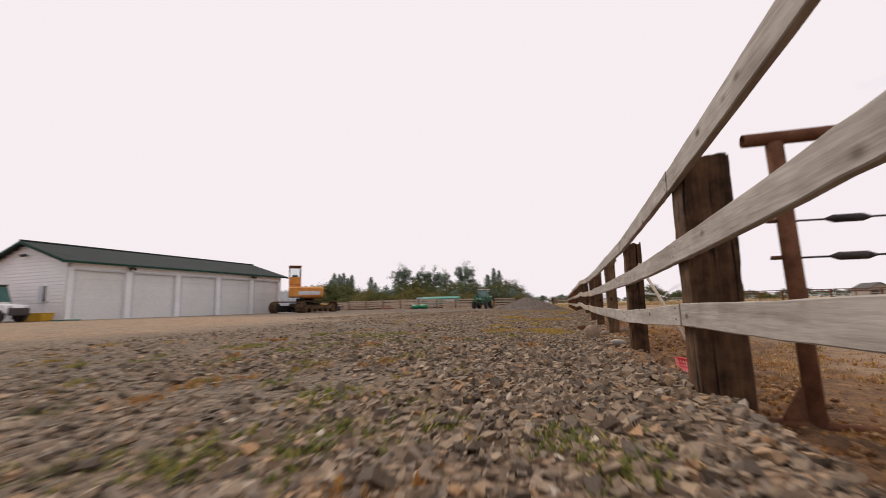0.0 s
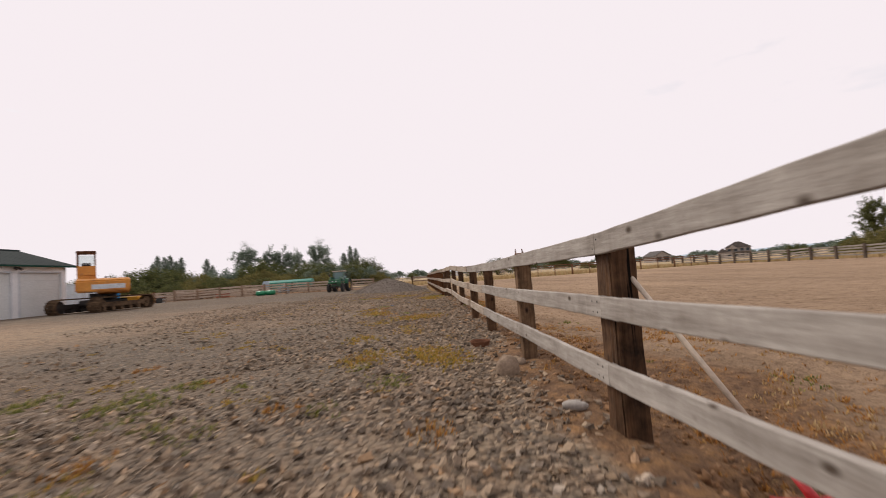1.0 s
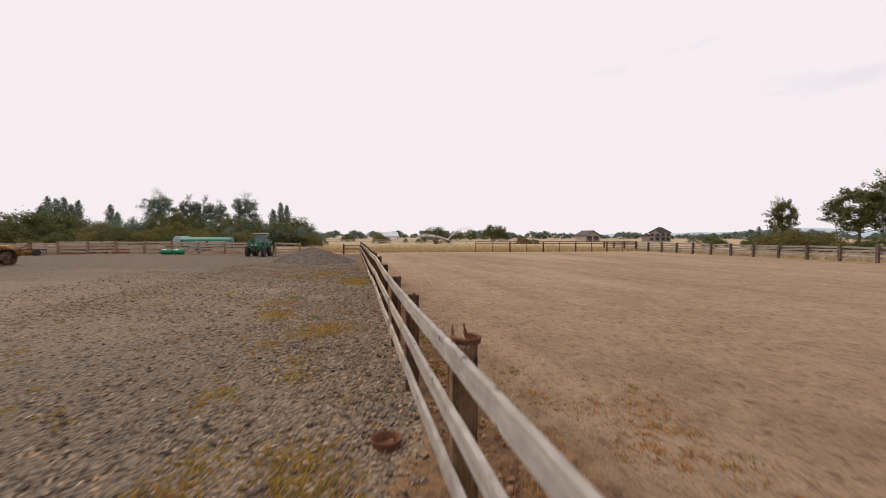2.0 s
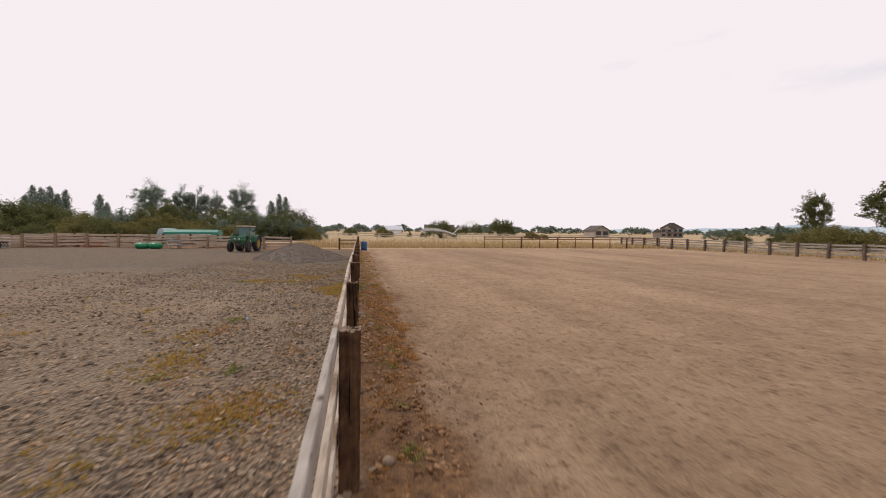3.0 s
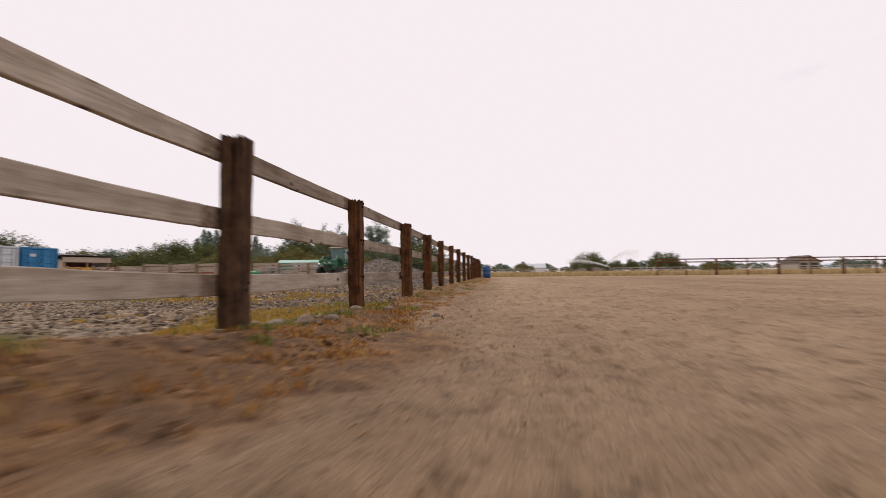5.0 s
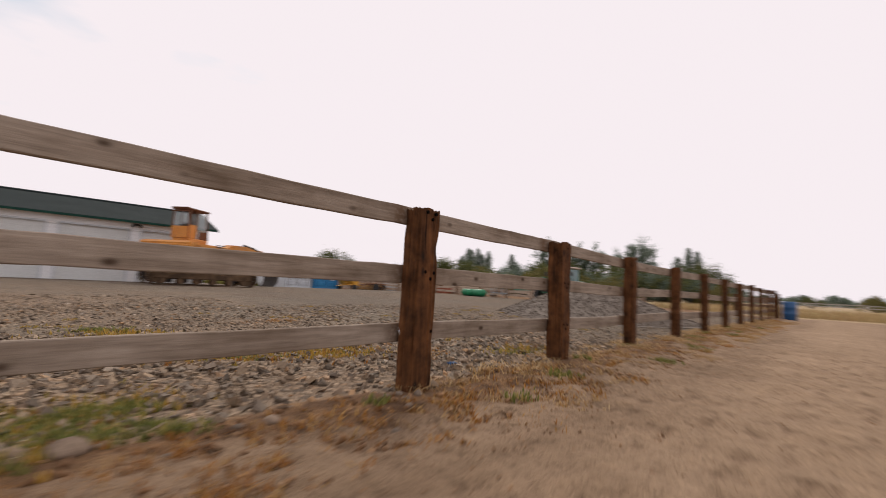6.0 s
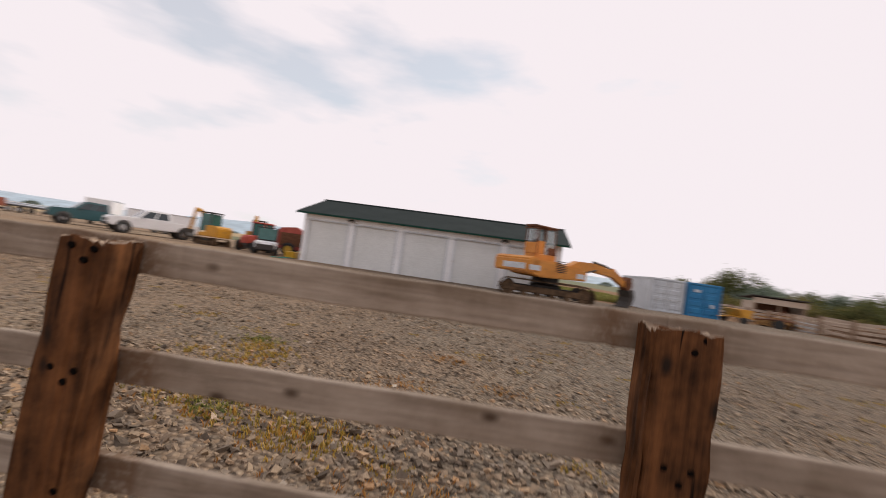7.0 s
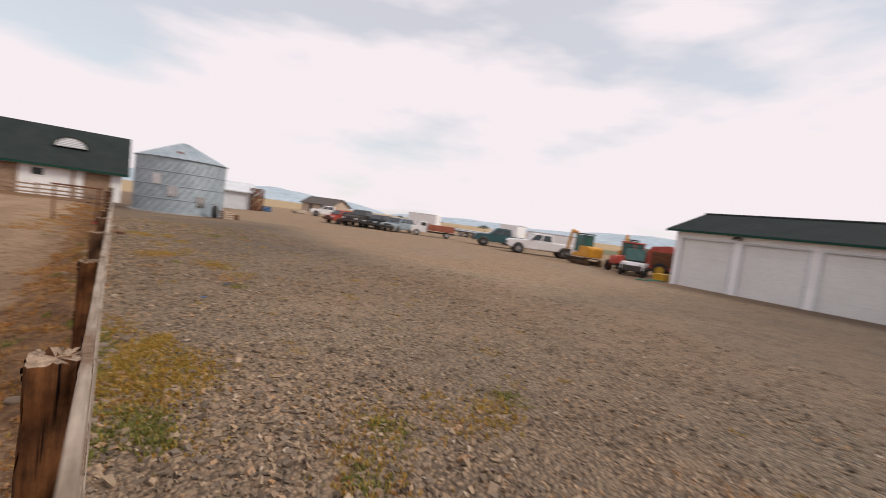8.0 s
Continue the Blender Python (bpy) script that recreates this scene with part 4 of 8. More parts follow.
def track_unit(parent, x, length, r, w, z0=0.0, frame_mat=None):
    """A crawler track: a frame with rollers and a loop of separate shoes."""
    frame_ = bmesh.new()
    add_box(frame_, (x, 0, z0 + r), (w * 0.55, length - r, r * 0.7), None, 0.04)
    for y in np.linspace(-length / 2 + r * 1.3, length / 2 - r * 1.3, 6):
        add_tube(frame_, (x - w * 0.33, y, z0 + r * 0.45), (x + w * 0.33, y, z0 + r * 0.45), r * 0.30, None, 12)
    for y in (-length / 2 + r, length / 2 - r):
        add_tube(frame_, (x - w * 0.22, y, z0 + r), (x + w * 0.22, y, z0 + r), r * 0.82, None, 20)
        add_tube(frame_, (x - w * 0.36, y, z0 + r), (x + w * 0.36, y, z0 + r), r * 0.30, None, 12)
    tr = part("track_frame", frame_, frame_mat or M_TRACK, parent)
    loop = bmesh.new()
    straight = length - 2 * r
    total = 2 * straight + 2 * math.pi * r
    n = int(total / (r * 0.42))
    for i in range(n):
        s = total * i / n
        if s < straight:
            y, z, a = -straight / 2 + s, 2 * r, 0
        elif s < straight + math.pi * r:
            a = (s - straight) / r
            y, z = straight / 2 + r * math.sin(a), r + r * math.cos(a)
        elif s < 2 * straight + math.pi * r:
            y, z, a = straight / 2 - (s - straight - math.pi * r), 0, math.pi
        else:
            a = math.pi + (s - 2 * straight - math.pi * r) / r
            y, z = -straight / 2 + r * math.sin(a), r + r * math.cos(a)
        add_box(loop, (x, y, z0 + z + 0.0), (w, r * 0.40, r * 0.09), Matrix.Rotation(-a, 4, "X"))
        add_box(loop, (x, y + 0.04 * math.sin(a), z0 + z + 0.04 * math.cos(a)), (w, r * 0.06, r * 0.12), Matrix.Rotation(-a, 4, "X"))
    part("track_chain", loop, M_TRACK, parent, "muddy steel crawler track")
    return tr


def build_excavator():
    e = thing("excavator", at_ground(-22.5, 30.4, 35), "worn orange tracked excavator with raised cab and lowered boom", "excavator")
    under = new("undercarriage")
    under.parent = e
    under.matrix_basis = pose(0, 0, 0, 0, 0, -41)
    for x in (-1.38, 1.38):
        # shade under the body put into the left track frame as black steel
        track_unit(under, x, 4.85, 0.46, 0.75, 0.0, M_DARK if x < 0 else None)
    bm = bmesh.new()
    add_box(bm, (0, 0, 0.62), (2.2, 1.6, 0.4), None, 0.08)
    add_tube(bm, (0, 0, 0.8), (0, 0, 1.22), 0.75, None, 24)
    part("turntable", bm, M_DARK, under)
    bm = bmesh.new()
    add_prism(bm, [(-2.35, 1.25), (-2.35, 1.92), (-2.15, 2.05), (-0.35, 2.05), (-0.2, 1.95), (1.5, 1.9), (1.7, 1.7), (1.7, 1.25), (-1.7, 1.15)], 0, -0.35, 1.38, 0.05)
    part("body", bm, M_ORANGE, e, "worn orange engine housing")
    bm = bmesh.new()
    add_prism(bm, [(-2.6, 1.32), (-2.6, 2.0), (-2.4, 2.15), (-1.9, 2.15), (-1.9, 1.3)], 0, -1.38, 1.38, 0.07)
    part("counterweight", bm, M_ORANGE, e)
    box_part("stripe", (0.25, -2.606, 1.62), (1.7, 0.012, 0.3), M_CONT, e, 0.0, "white plate on the counterweight")
    box_part("stripe", (1.386, -2.2, 1.6), (0.012, 0.75, 0.26), M_CONT, e)
    box_part("stripe", (1.386, 1.2, 1.48), (0.012, 0.62, 0.26), M_CONT, e)
    grille = bmesh.new()
    for i in range(7):
        add_box(grille, (1.39, -0.35, 1.55 + 0.09 * i), (0.03, 0.7, 0.04))
    part("grille", grille, M_DARK, e)
    box_part("deck", (-0.85, -0.9, 1.42), (1.0, 2.2, 0.22), M_ORANGE, e, 0.03)
    riser = box_part("cab_riser", (-0.85, 0.2, 1.9), (0.98, 1.55, 1.1), M_ORANGE, e, 0.04)
    cab = new("cab")
    cab.parent = e
    x0, x1, y0, y1, z0, z1 = -1.36, -0.36, -0.6, 1.0, 2.45, 3.95
    for x in (x0 + 0.05, x1 - 0.05):
        for y, top in ((y0 + 0.05, y0 + 0.05), (y0 + 0.62, y0 + 0.62), (y1 - 0.05, y1 - 0.25)):
            bm = bmesh.new()
            add_tube(bm, (x, y, z0), (x, top, z1), 0.05, None, 6)
            part("pillar", bm, M_RUST, cab)
    box_part("cab_roof", ((x0 + x1) / 2, (y0 + y1) / 2 - 0.06, z1 + 0.03), (1.06, 1.62, 0.09), M_RUST, cab, 0.03)
    box_part("cab_panel", (x1 - 0.04, y0 + 0.33, z0 + 0.35), (0.05, 0.55, 0.72), M_ORANGE, cab, 0.01)
    box_part("cab_panel", ((x0 + x1) / 2, y0 + 0.02, z0 + 0.30), (0.95, 0.05, 0.62), M_ORANGE, cab, 0.01)
    box_part("cab_panel", (x1 - 0.04, y1 - 0.42, z0 + 0.2), (0.05, 0.6, 0.4), M_RUST, cab, 0.01)
    for nm, c, s in (("pane", (x1 - 0.035, y0 + 1.1, z0 + 0.92), (0.012, 0.72, 0.86)), ("pane", (x0 + 0.035, (y0 + y1) / 2, z0 + 0.9), (0.012, 1.35, 0.95)),
                     ("pane", ((x0 + x1) / 2, y0 + 0.03, z0 + 1.02), (0.85, 0.012, 0.66)), ("pane", ((x0 + x1) / 2, y1 - 0.14, z0 + 0.75), (0.85, 0.012, 1.3))):
        p = box_part(nm, c, s, M_CLEAR, cab)
        p.visible_shadow = False
    seat = bmesh.new()
    add_box(seat, (-0.86, 0.0, 2.62), (0.5, 0.5, 0.2), None, 0.05)
    add_box(seat, (-0.86, -0.27, 2.98), (0.5, 0.14, 0.6), None, 0.05)
    part("operator_seat", seat, M_DARK, cab)
    guard = bmesh.new()
    for z in (z1 + 0.08, z1 - 0.1):
        add_tube(guard, (x0, y0 - 0.08, z), (x1, y0 - 0.08, z), 0.025, None, 6)
    part("roof_guard", guard, M_RUST, cab)
    # boom, stick and grapple
    def limb(pts, x, half):
        """A box-section arm through points (y, z) with their depths."""
        bm = bmesh.new()
        for (p, w0), (q, w1) in zip(pts, pts[1:]):
            d = Vector((0, q[0] - p[0], q[1] - p[1])).normalized()
            nrm = Vector((0, -d.z, d.y))
            vs = [bm.verts.new(Vector((x + sx, c[0], c[1])) + nrm * sn * w / 2) for c, w in ((p, w0), (q, w1)) for sx in (-half, half) for sn in (-1, 1)]
            for f_ in ((0, 1, 3, 2), (4, 6, 7, 5), (0, 4, 5, 1), (2, 3, 7, 6), (0, 2, 6, 4), (1, 5, 7, 3)):
                bm.faces.new([vs[i] for i in f_])
        bmesh.ops.recalc_face_normals(bm, faces=bm.faces)
        return bm
    boom = part("boom", limb([((1.05, 1.68), 0.40), ((2.1, 2.07), 0.54), ((3.4, 2.13), 0.5), ((4.9, 1.97), 0.39), ((5.35, 1.86), 0.33)], 0.2, 0.24), M_ORANGE, e, "worn orange boom")
    for x in (-0.12, 0.52):
        rod = bmesh.new()
        add_tube(rod, (x, 1.3, 1.45), (x, 2.5, 1.75), 0.09, None, 10)
        add_tube(rod, (x, 2.4, 1.72), (x, 3.5, 2.0), 0.05, None, 8)
        part("boom_cylinder", rod, M_DARK, boom)
    rod = bmesh.new()
    add_tube(rod, (0.2, 3.5, 2.45), (0.2, 4.7, 2.32), 0.08, None, 10)
    add_tube(rod, (0.2, 4.6, 2.33), (0.2, 5.4, 2.22), 0.045, None, 8)
    part("stick_cylinder", rod, M_DARK, boom)
    stick = part("stick", limb([((5.15, 2.14), 0.34), ((5.6, 1.82), 0.42), ((6.5, 1.42), 0.34), ((6.95, 1.18), 0.26)], 0.2, 0.18), M_ORANGE, e)
    bm = bmesh.new()
    add_prism(bm, [(6.45, 1.62), (6.75, 1.9), (7.0, 1.85), (7.1, 1.35), (6.9, 0.95), (6.5, 1.15)], 0, -0.1, 0.5, 0.03)
    part("stick_guard", bm, M_RUST, stick)
    bm = bmesh.new()
    add_prism(bm, [(6.6, 1.05), (7.05, 1.15), (7.2, 0.7), (7.05, 0.25), (6.75, 0.02), (6.5, 0.03), (6.78, 0.38), (6.82, 0.66)], 0, -0.25, 0.65, 0.02)
    for x in (-0.22, 0.0, 0.22, 0.44, 0.62):
        add_box(bm, (x, 6.55, 0.05), (0.07, 0.25, 0.06), Matrix.Rotation(0.3, 4, "X"), 0.01)
    part("bucket", bm, M_DARK, e, "dirty black toothed bucket resting on the gravel")


build_excavator()


def container(x, y, rz, mat, label):
    """A six-metre steel box with corrugated sides and double doors towards +x."""
    L, W, H = 6.06, 2.44, 2.45
    c = thing("shipping_container", at_ground(x, y, rz), label, "container", "containers in the yard")
    bm = bmesh.new()
    for sy in (-1, 1):
        prof = []
        n = 22
        for i in range(n + 1):
            xx = -L / 2 + 0.1 + (L - 0.2) * i / n
            dd = 0.0 if i % 2 else 0.045
            prof += [(xx, sy * (W / 2 - 0.01 - dd)), (xx + (L - 0.2) / n * 0.55, sy * (W / 2 - 0.01 - dd))]
        lo = [bm.verts.new((p[0], p[1], 0.16)) for p in prof]
        hi = [bm.verts.new((p[0], p[1], H - 0.1)) for p in prof]
        for i in range(len(prof) - 1):
            bm.faces.new((lo[i], lo[i + 1], hi[i + 1], hi[i]))
    add_box(bm, (0, 0, H - 0.06), (L - 0.1, W - 0.1, 0.05))
    add_box(bm, (-L / 2 + 0.05, 0, H / 2), (0.06, W - 0.1, H - 0.2))
    add_box(bm, (0, 0, 0.12), (L - 0.1, W - 0.1, 0.1))
    part("shell", bm, mat, c)
    for sx in (-1, 1):
        for sy in (-1, 1):
            bm = bmesh.new()
            add_box(bm, (sx * (L / 2 - 0.08), sy * (W / 2 - 0.08), H / 2), (0.16, 0.16, H), None, 0.015)
            part("corner_post", bm, mat, c)
    for sy in (-1, 1):
        for z in (0.08, H - 0.06):
            box_part("side_rail", (0, sy * (W / 2 - 0.06), z), (L - 0.32, 0.12, 0.12), mat, c, 0.01)
    for z in (0.08, H - 0.06):
        box_part("end_rail", (L / 2 - 0.07, 0, z), (0.13, W - 0.32, 0.13), mat, c, 0.01)
    for sy in (-1, 1):
        bm = bmesh.new()
        add_box(bm, (L / 2 - 0.09, sy * 0.53, H / 2), (0.05, 1.04, H - 0.28), None, 0.01)
        for i in range(4):
            add_box(bm, (L / 2 - 0.055, sy * 0.53, 0.45 + i * 0.53), (0.05, 0.86, 0.34), None, 0.02)
        d = part("door", bm, mat, c)
        for yy in (0.18, 0.78):
            bm = bmesh.new()
            add_tube(bm, (L / 2 - 0.005, sy * yy, 0.2), (L / 2 - 0.005, sy * yy, H - 0.2), 0.02, None, 8)
            add_box(bm, (L / 2 + 0.01, sy * yy + 0.1, 0.95), (0.02, 0.28, 0.035), None, 0.004)
            part("lock_rod", bm, M_CHROME if mat is M_CONT else mat, d)
    if mat is M_BLUE:
        box_part("plate", (L / 2 - 0.02, -0.5, H - 0.55), (0.012, 0.42, 0.2), M_CONT, c, 0.0, "small white sticker of unreadable writing")
        box_part("plate", (L / 2 - 0.02, 0.7, 0.9), (0.012, 0.3, 0.25), M_CONT, c)
    return c


container(-33.7, 40.7, 0, M_CONT, "dull white steel shipping container with closed double doors")
container(-33.65, 43.25, 0, M_BLUE, "bright blue steel shipping container with closed double doors")


def build_shed():
    s = thing("open_shed", at_ground(-39.75, 54.3, 78) @ Matrix.Scale(0.9, 4), "low tan open-fronted shed with a flat slanting roof", "shed")
    for x in (-2.2, -0.1, 2.0):
        box_part("post", (x, -1.5, 1.15), (0.14, 0.14, 2.3), M_BROWNRAIL, s, 0.01)
    box_part("back_wall", (-0.1, 1.4, 1.0), (4.5, 0.08, 2.0), M_RUST, s)
    box_part("side_wall", (-2.3, 0, 1.05), (0.08, 2.9, 2.1), M_TAN, s)
    box_part("side_wall", (2.1, 0, 1.05), (0.08, 2.9, 2.1), M_TAN, s)
    box_part("fascia", (-0.1, -1.62, 2.2), (4.7, 0.06, 0.55), M_TAN, s)
    box_part("roof", (-0.1, -0.1, 2.52), (5.0, 3.4, 0.08), M_DARK, s, 0.0, "", Matrix.Rotation(radians(-5), 4, "X"))
    for i, z in enumerate((0.35, 0.75)):
        box_part("rail", (-0.1, -1.6, z), (4.4, 0.05, 0.14), M_BOARD, s)


build_shed()


def build_tractor():
    t = thing("tractor", at_ground(-9.3, 45.2, 172) @ Matrix.Scale(0.88, 4), "green cab tractor with front loader arms and muddy wheels", "tractor")
    for x in (-0.8, 0.8):
        wheel(t, (x, -0.85, 0.72), 0.72, 0.42, M_DULLRIM, "rear_wheel", lugs=18)
        wheel(t, (x, 1.25, 0.48), 0.48, 0.30, M_DARK, "front_wheel", lugs=16)
    bm = bmesh.new()
    add_prism(bm, [(0.1, 0.75), (0.1, 1.45), (0.5, 1.5), (1.6, 1.35), (1.75, 1.2), (1.75, 0.7), (0.6, 0.6)], 0, -0.34, 0.34, 0.05)
    part("bonnet", bm, M_GREEN, t)
    box_part("chassis", (0, 0.1, 0.68), (0.42, 3.0, 0.36), M_DARK, t, 0.03)
    box_part("front_grille", (0, 1.76, 0.98), (0.5, 0.03, 0.4), M_DARK, t, 0.01)
    for x in (-0.2, 0.2):
        box_part("headlight", (x, 1.77, 1.22), (0.16, 0.04, 0.1), M_LAMPGLASS, t, 0.01)
    for x in (-0.8, 0.8):
        bm = bmesh.new()
        for i in range(7):
            a0, a1 = radians(15 + 22 * i), radians(15 + 22 * (i + 1))
            p = [(-0.85 + 0.82 * math.cos(a), 0.72 + 0.82 * math.sin(a)) for a in (a0, a1)]
            mid = ((p[0][0] + p[1][0]) / 2, (p[0][1] + p[1][1]) / 2)
            add_box(bm, (x, *mid), (0.5, 0.34, 0.03), Matrix.Rotation(math.atan2(p[1][1] - p[0][1], p[1][0] - p[0][0]), 4, "X"))
        part("mudguard", bm, M_GREEN, t)
    cab = new("cab")
    cab.parent = t
    for x in (-0.62, 0.62):
        for y, yt in ((-1.05, -0.95), (-0.2, -0.2), (0.35, 0.2)):
            tube_part("pillar", (x, y, 1.05), (x * 0.92, yt, 2.33), 0.035, M_GREEN, cab, "", 6)
    box_part("cab_roof", (0, -0.38, 2.39), (1.3, 1.5, 0.12), M_TAN, cab, 0.04, "dusty tan cab roof")
    for c, s in (((0, 0.27, 1.75), (1.12, 0.012, 1.05)), ((-0.6, -0.35, 1.75), (0.012, 1.1, 1.05)), ((0.6, -0.35, 1.75), (0.012, 1.1, 1.05)), ((0, -1.0, 1.75), (1.12, 0.012, 1.0))):
        p = box_part("pane", c, s, M_GLASS, cab)
        p.visible_shadow = False
    seat = bmesh.new()
    add_box(seat, (0, -0.65, 1.25), (0.46, 0.46, 0.16), None, 0.04)
    add_box(seat, (0, -0.88, 1.58), (0.46, 0.12, 0.55), None, 0.04)
    part("seat", seat, M_DARK, cab)
    tube_part("exhaust", (0.3, 0.75, 1.4), (0.3, 0.75, 2.25), 0.04, M_DARK, t)
    for x in (-0.58, 0.58):
        bm = bmesh.new()
        add_prism(bm, [(0.3, 1.45), (0.5, 1.62), (1.25, 1.75), (1.75, 1.25), (1.62, 1.15), (1.2, 1.55), (0.45, 1.4)], 0, x - 0.05, x + 0.05)
        part("loader_arm", bm, M_GREEN, t)
        box_part("loader_mast", (x, 0.38, 1.15), (0.12, 0.14, 0.9), M_GREEN, t, 0.01)
    bm = bmesh.new()
    add_prism(bm, [(1.6, 1.05), (1.85, 1.0), (1.9, 1.1), (1.72, 1.2), (1.7, 1.42), (1.6, 1.4)], 0, -0.7, 0.7)
    part("loader_frame", bm, M_GREEN, t, "green loader quick-hitch frame")
    for s in (-1, 1):
        tube_part("mirror_arm", (s * 0.62, 0.3, 2.0), (s * 0.95, 0.4, 2.05), 0.015, M_DARK, cab, "", 6)
        box_part("mirror", (s * 0.98, 0.4, 1.95), (0.16, 0.04, 0.26), M_DARK, cab, 0.01)


build_tractor()


def build_barrel():
    b_ = thing("barrel", at_ground(0.62, 49.0), "blue plastic barrel standing at the fence end", "barrel")
    bm = bmesh.new()
    prof = [(0.0, 0.0), (0.26, 0.0), (0.29, 0.05), (0.29, 0.27), (0.305, 0.3), (0.29, 0.33), (0.29, 0.57), (0.305, 0.6), (0.29, 0.63), (0.29, 0.83), (0.265, 0.88), (0.255, 0.86), (0.0, 0.86)]
    seg = 24
    rings = [[bm.verts.new((r * math.cos(a), r * math.sin(a), z)) for r, z in prof[1:-1]] for a in (2 * math.pi * i / seg for i in range(seg))]
    for i in range(seg):
        for j in range(len(prof) - 3):
            bm.faces.new((rings[i][j], rings[(i + 1) % seg][j], rings[(i + 1) % seg][j + 1], rings[i][j + 1]))
    bm.faces.new([r[0] for r in reversed(rings)])
    bm.faces.new([r[-1] for r in rings])
    part("shell", bm, M_BARREL, b_, "", True)
    for s in (-1, 1):
        tube_part("bung", (s * 0.15, 0, 0.855), (s * 0.15, 0, 0.885), 0.035, M_DARK, b_)


build_barrel()


# ---------- loose stones: one builder for all heaps and gravel ----------
def stone_arrays(P, S, rng, flat=0.62):
    """Rough angular stones (broken six-sided chunks) at places P with sizes S."""
    V = np.array([(-1, -1, -1), (1, -1, -1), (1, 1, -1), (-1, 1, -1), (-1, -1, 1), (1, -1, 1), (1, 1, 1), (-1, 1, 1)]) * 0.72
    F = np.array([(0, 2, 1), (0, 3, 2), (4, 5, 6), (4, 6, 7), (0, 1, 5), (0, 5, 4), (1, 2, 6), (1, 6, 5), (2, 3, 7), (2, 7, 6), (3, 0, 4), (3, 4, 7)])
    n = len(P)
    v = V[None] * (1 + rng.uniform(-0.5, 0.3, (n, 8, 1))) + rng.uniform(-0.22, 0.22, (n, 8, 3))
    v = v * np.stack([rng.uniform(0.85, 1.6, n), rng.uniform(0.6, 1.15, n), flat * rng.uniform(0.5, 1.15, n)], -1)[:, None]
    a = rng.uniform(0, 2 * np.pi, n)
    tx, ty = rng.normal(0, 0.42, n), rng.normal(0, 0.42, n)
    x, y, z = v[..., 0], v[..., 1], v[..., 2]
    y, z = y * np.cos(tx)[:, None] - z * np.sin(tx)[:, None], y * np.sin(tx)[:, None] + z * np.cos(tx)[:, None]
    x, z = x * np.cos(ty)[:, None] + z * np.sin(ty)[:, None], -x * np.sin(ty)[:, None] + z * np.cos(ty)[:, None]
    x, y = x * np.cos(a)[:, None] - y * np.sin(a)[:, None], x * np.sin(a)[:, None] + y * np.cos(a)[:, None]
    v = np.stack([x, y, z], -1) * (S / 2)[:, None, None] + P[:, None]
    return v.reshape(-1, 3), (F[None] + 8 * np.arange(n)[:, None, None]).reshape(-1, 3)


def build_pile():
    rng = np.random.default_rng(3)
    cx, cy, R, H = -3.75, 36.2, 3.2, 1.10
    zb = float(ground_z(cx, cy))
    p = thing("gravel_heap", Matrix(), "broad low heap of grey-brown crushed gravel", "gravel heap")
    seg, rings = 72, 22

    def height(r, a):
        f = np.clip(1 - r / (R * (1 + 0.06 * np.sin(3 * a) + 0.04 * np.sin(7 * a + 1))), 0, 1)
        return H * 1.04 * (1 - (1 - f) ** 1.25) * (1 - 0.04 * f) * (0.86 + 0.14 * f) + 0.03 * np.sin(9 * a) * f * (1 - f)

    rr, aa = np.linspace(0, R * 1.12, rings), np.linspace(0, 2 * np.pi, seg, endpoint=False)
    A, Rr = np.meshgrid(aa, rr)
    Z = height(Rr, A) + zb - 0.02
    V = np.stack([cx + 0.95 * Rr * np.cos(A), cy + Rr * np.sin(A), Z], -1).reshape(-1, 3)
    idx = np.arange(rings * seg).reshape(rings, seg)
    F = np.stack([idx[:-1], np.roll(idx[:-1], -1, 1), np.roll(idx[1:], -1, 1), idx[1:]], -1).reshape(-1, 4)
    core = new("heap_core", mesh_np("heap_core", V, F, M_PILE, True))
    core.parent = p
    n = 6500
    r, a = R * np.sqrt(rng.random(n)) * 1.08, rng.uniform(0, 2 * np.pi, n)
    P = np.stack([cx + 0.95 * r * np.cos(a), cy + r * np.sin(a), height(r, a) + zb + 0.005], -1)
    v, f_ = stone_arrays(P, rng.uniform(0.025, 0.06, n), rng)
    ob = new("loose_gravel", mesh_np("loose_gravel", v, f_, M_PILE))
    ob.parent = p
    tagged(ob, kind="stuff")


build_pile()


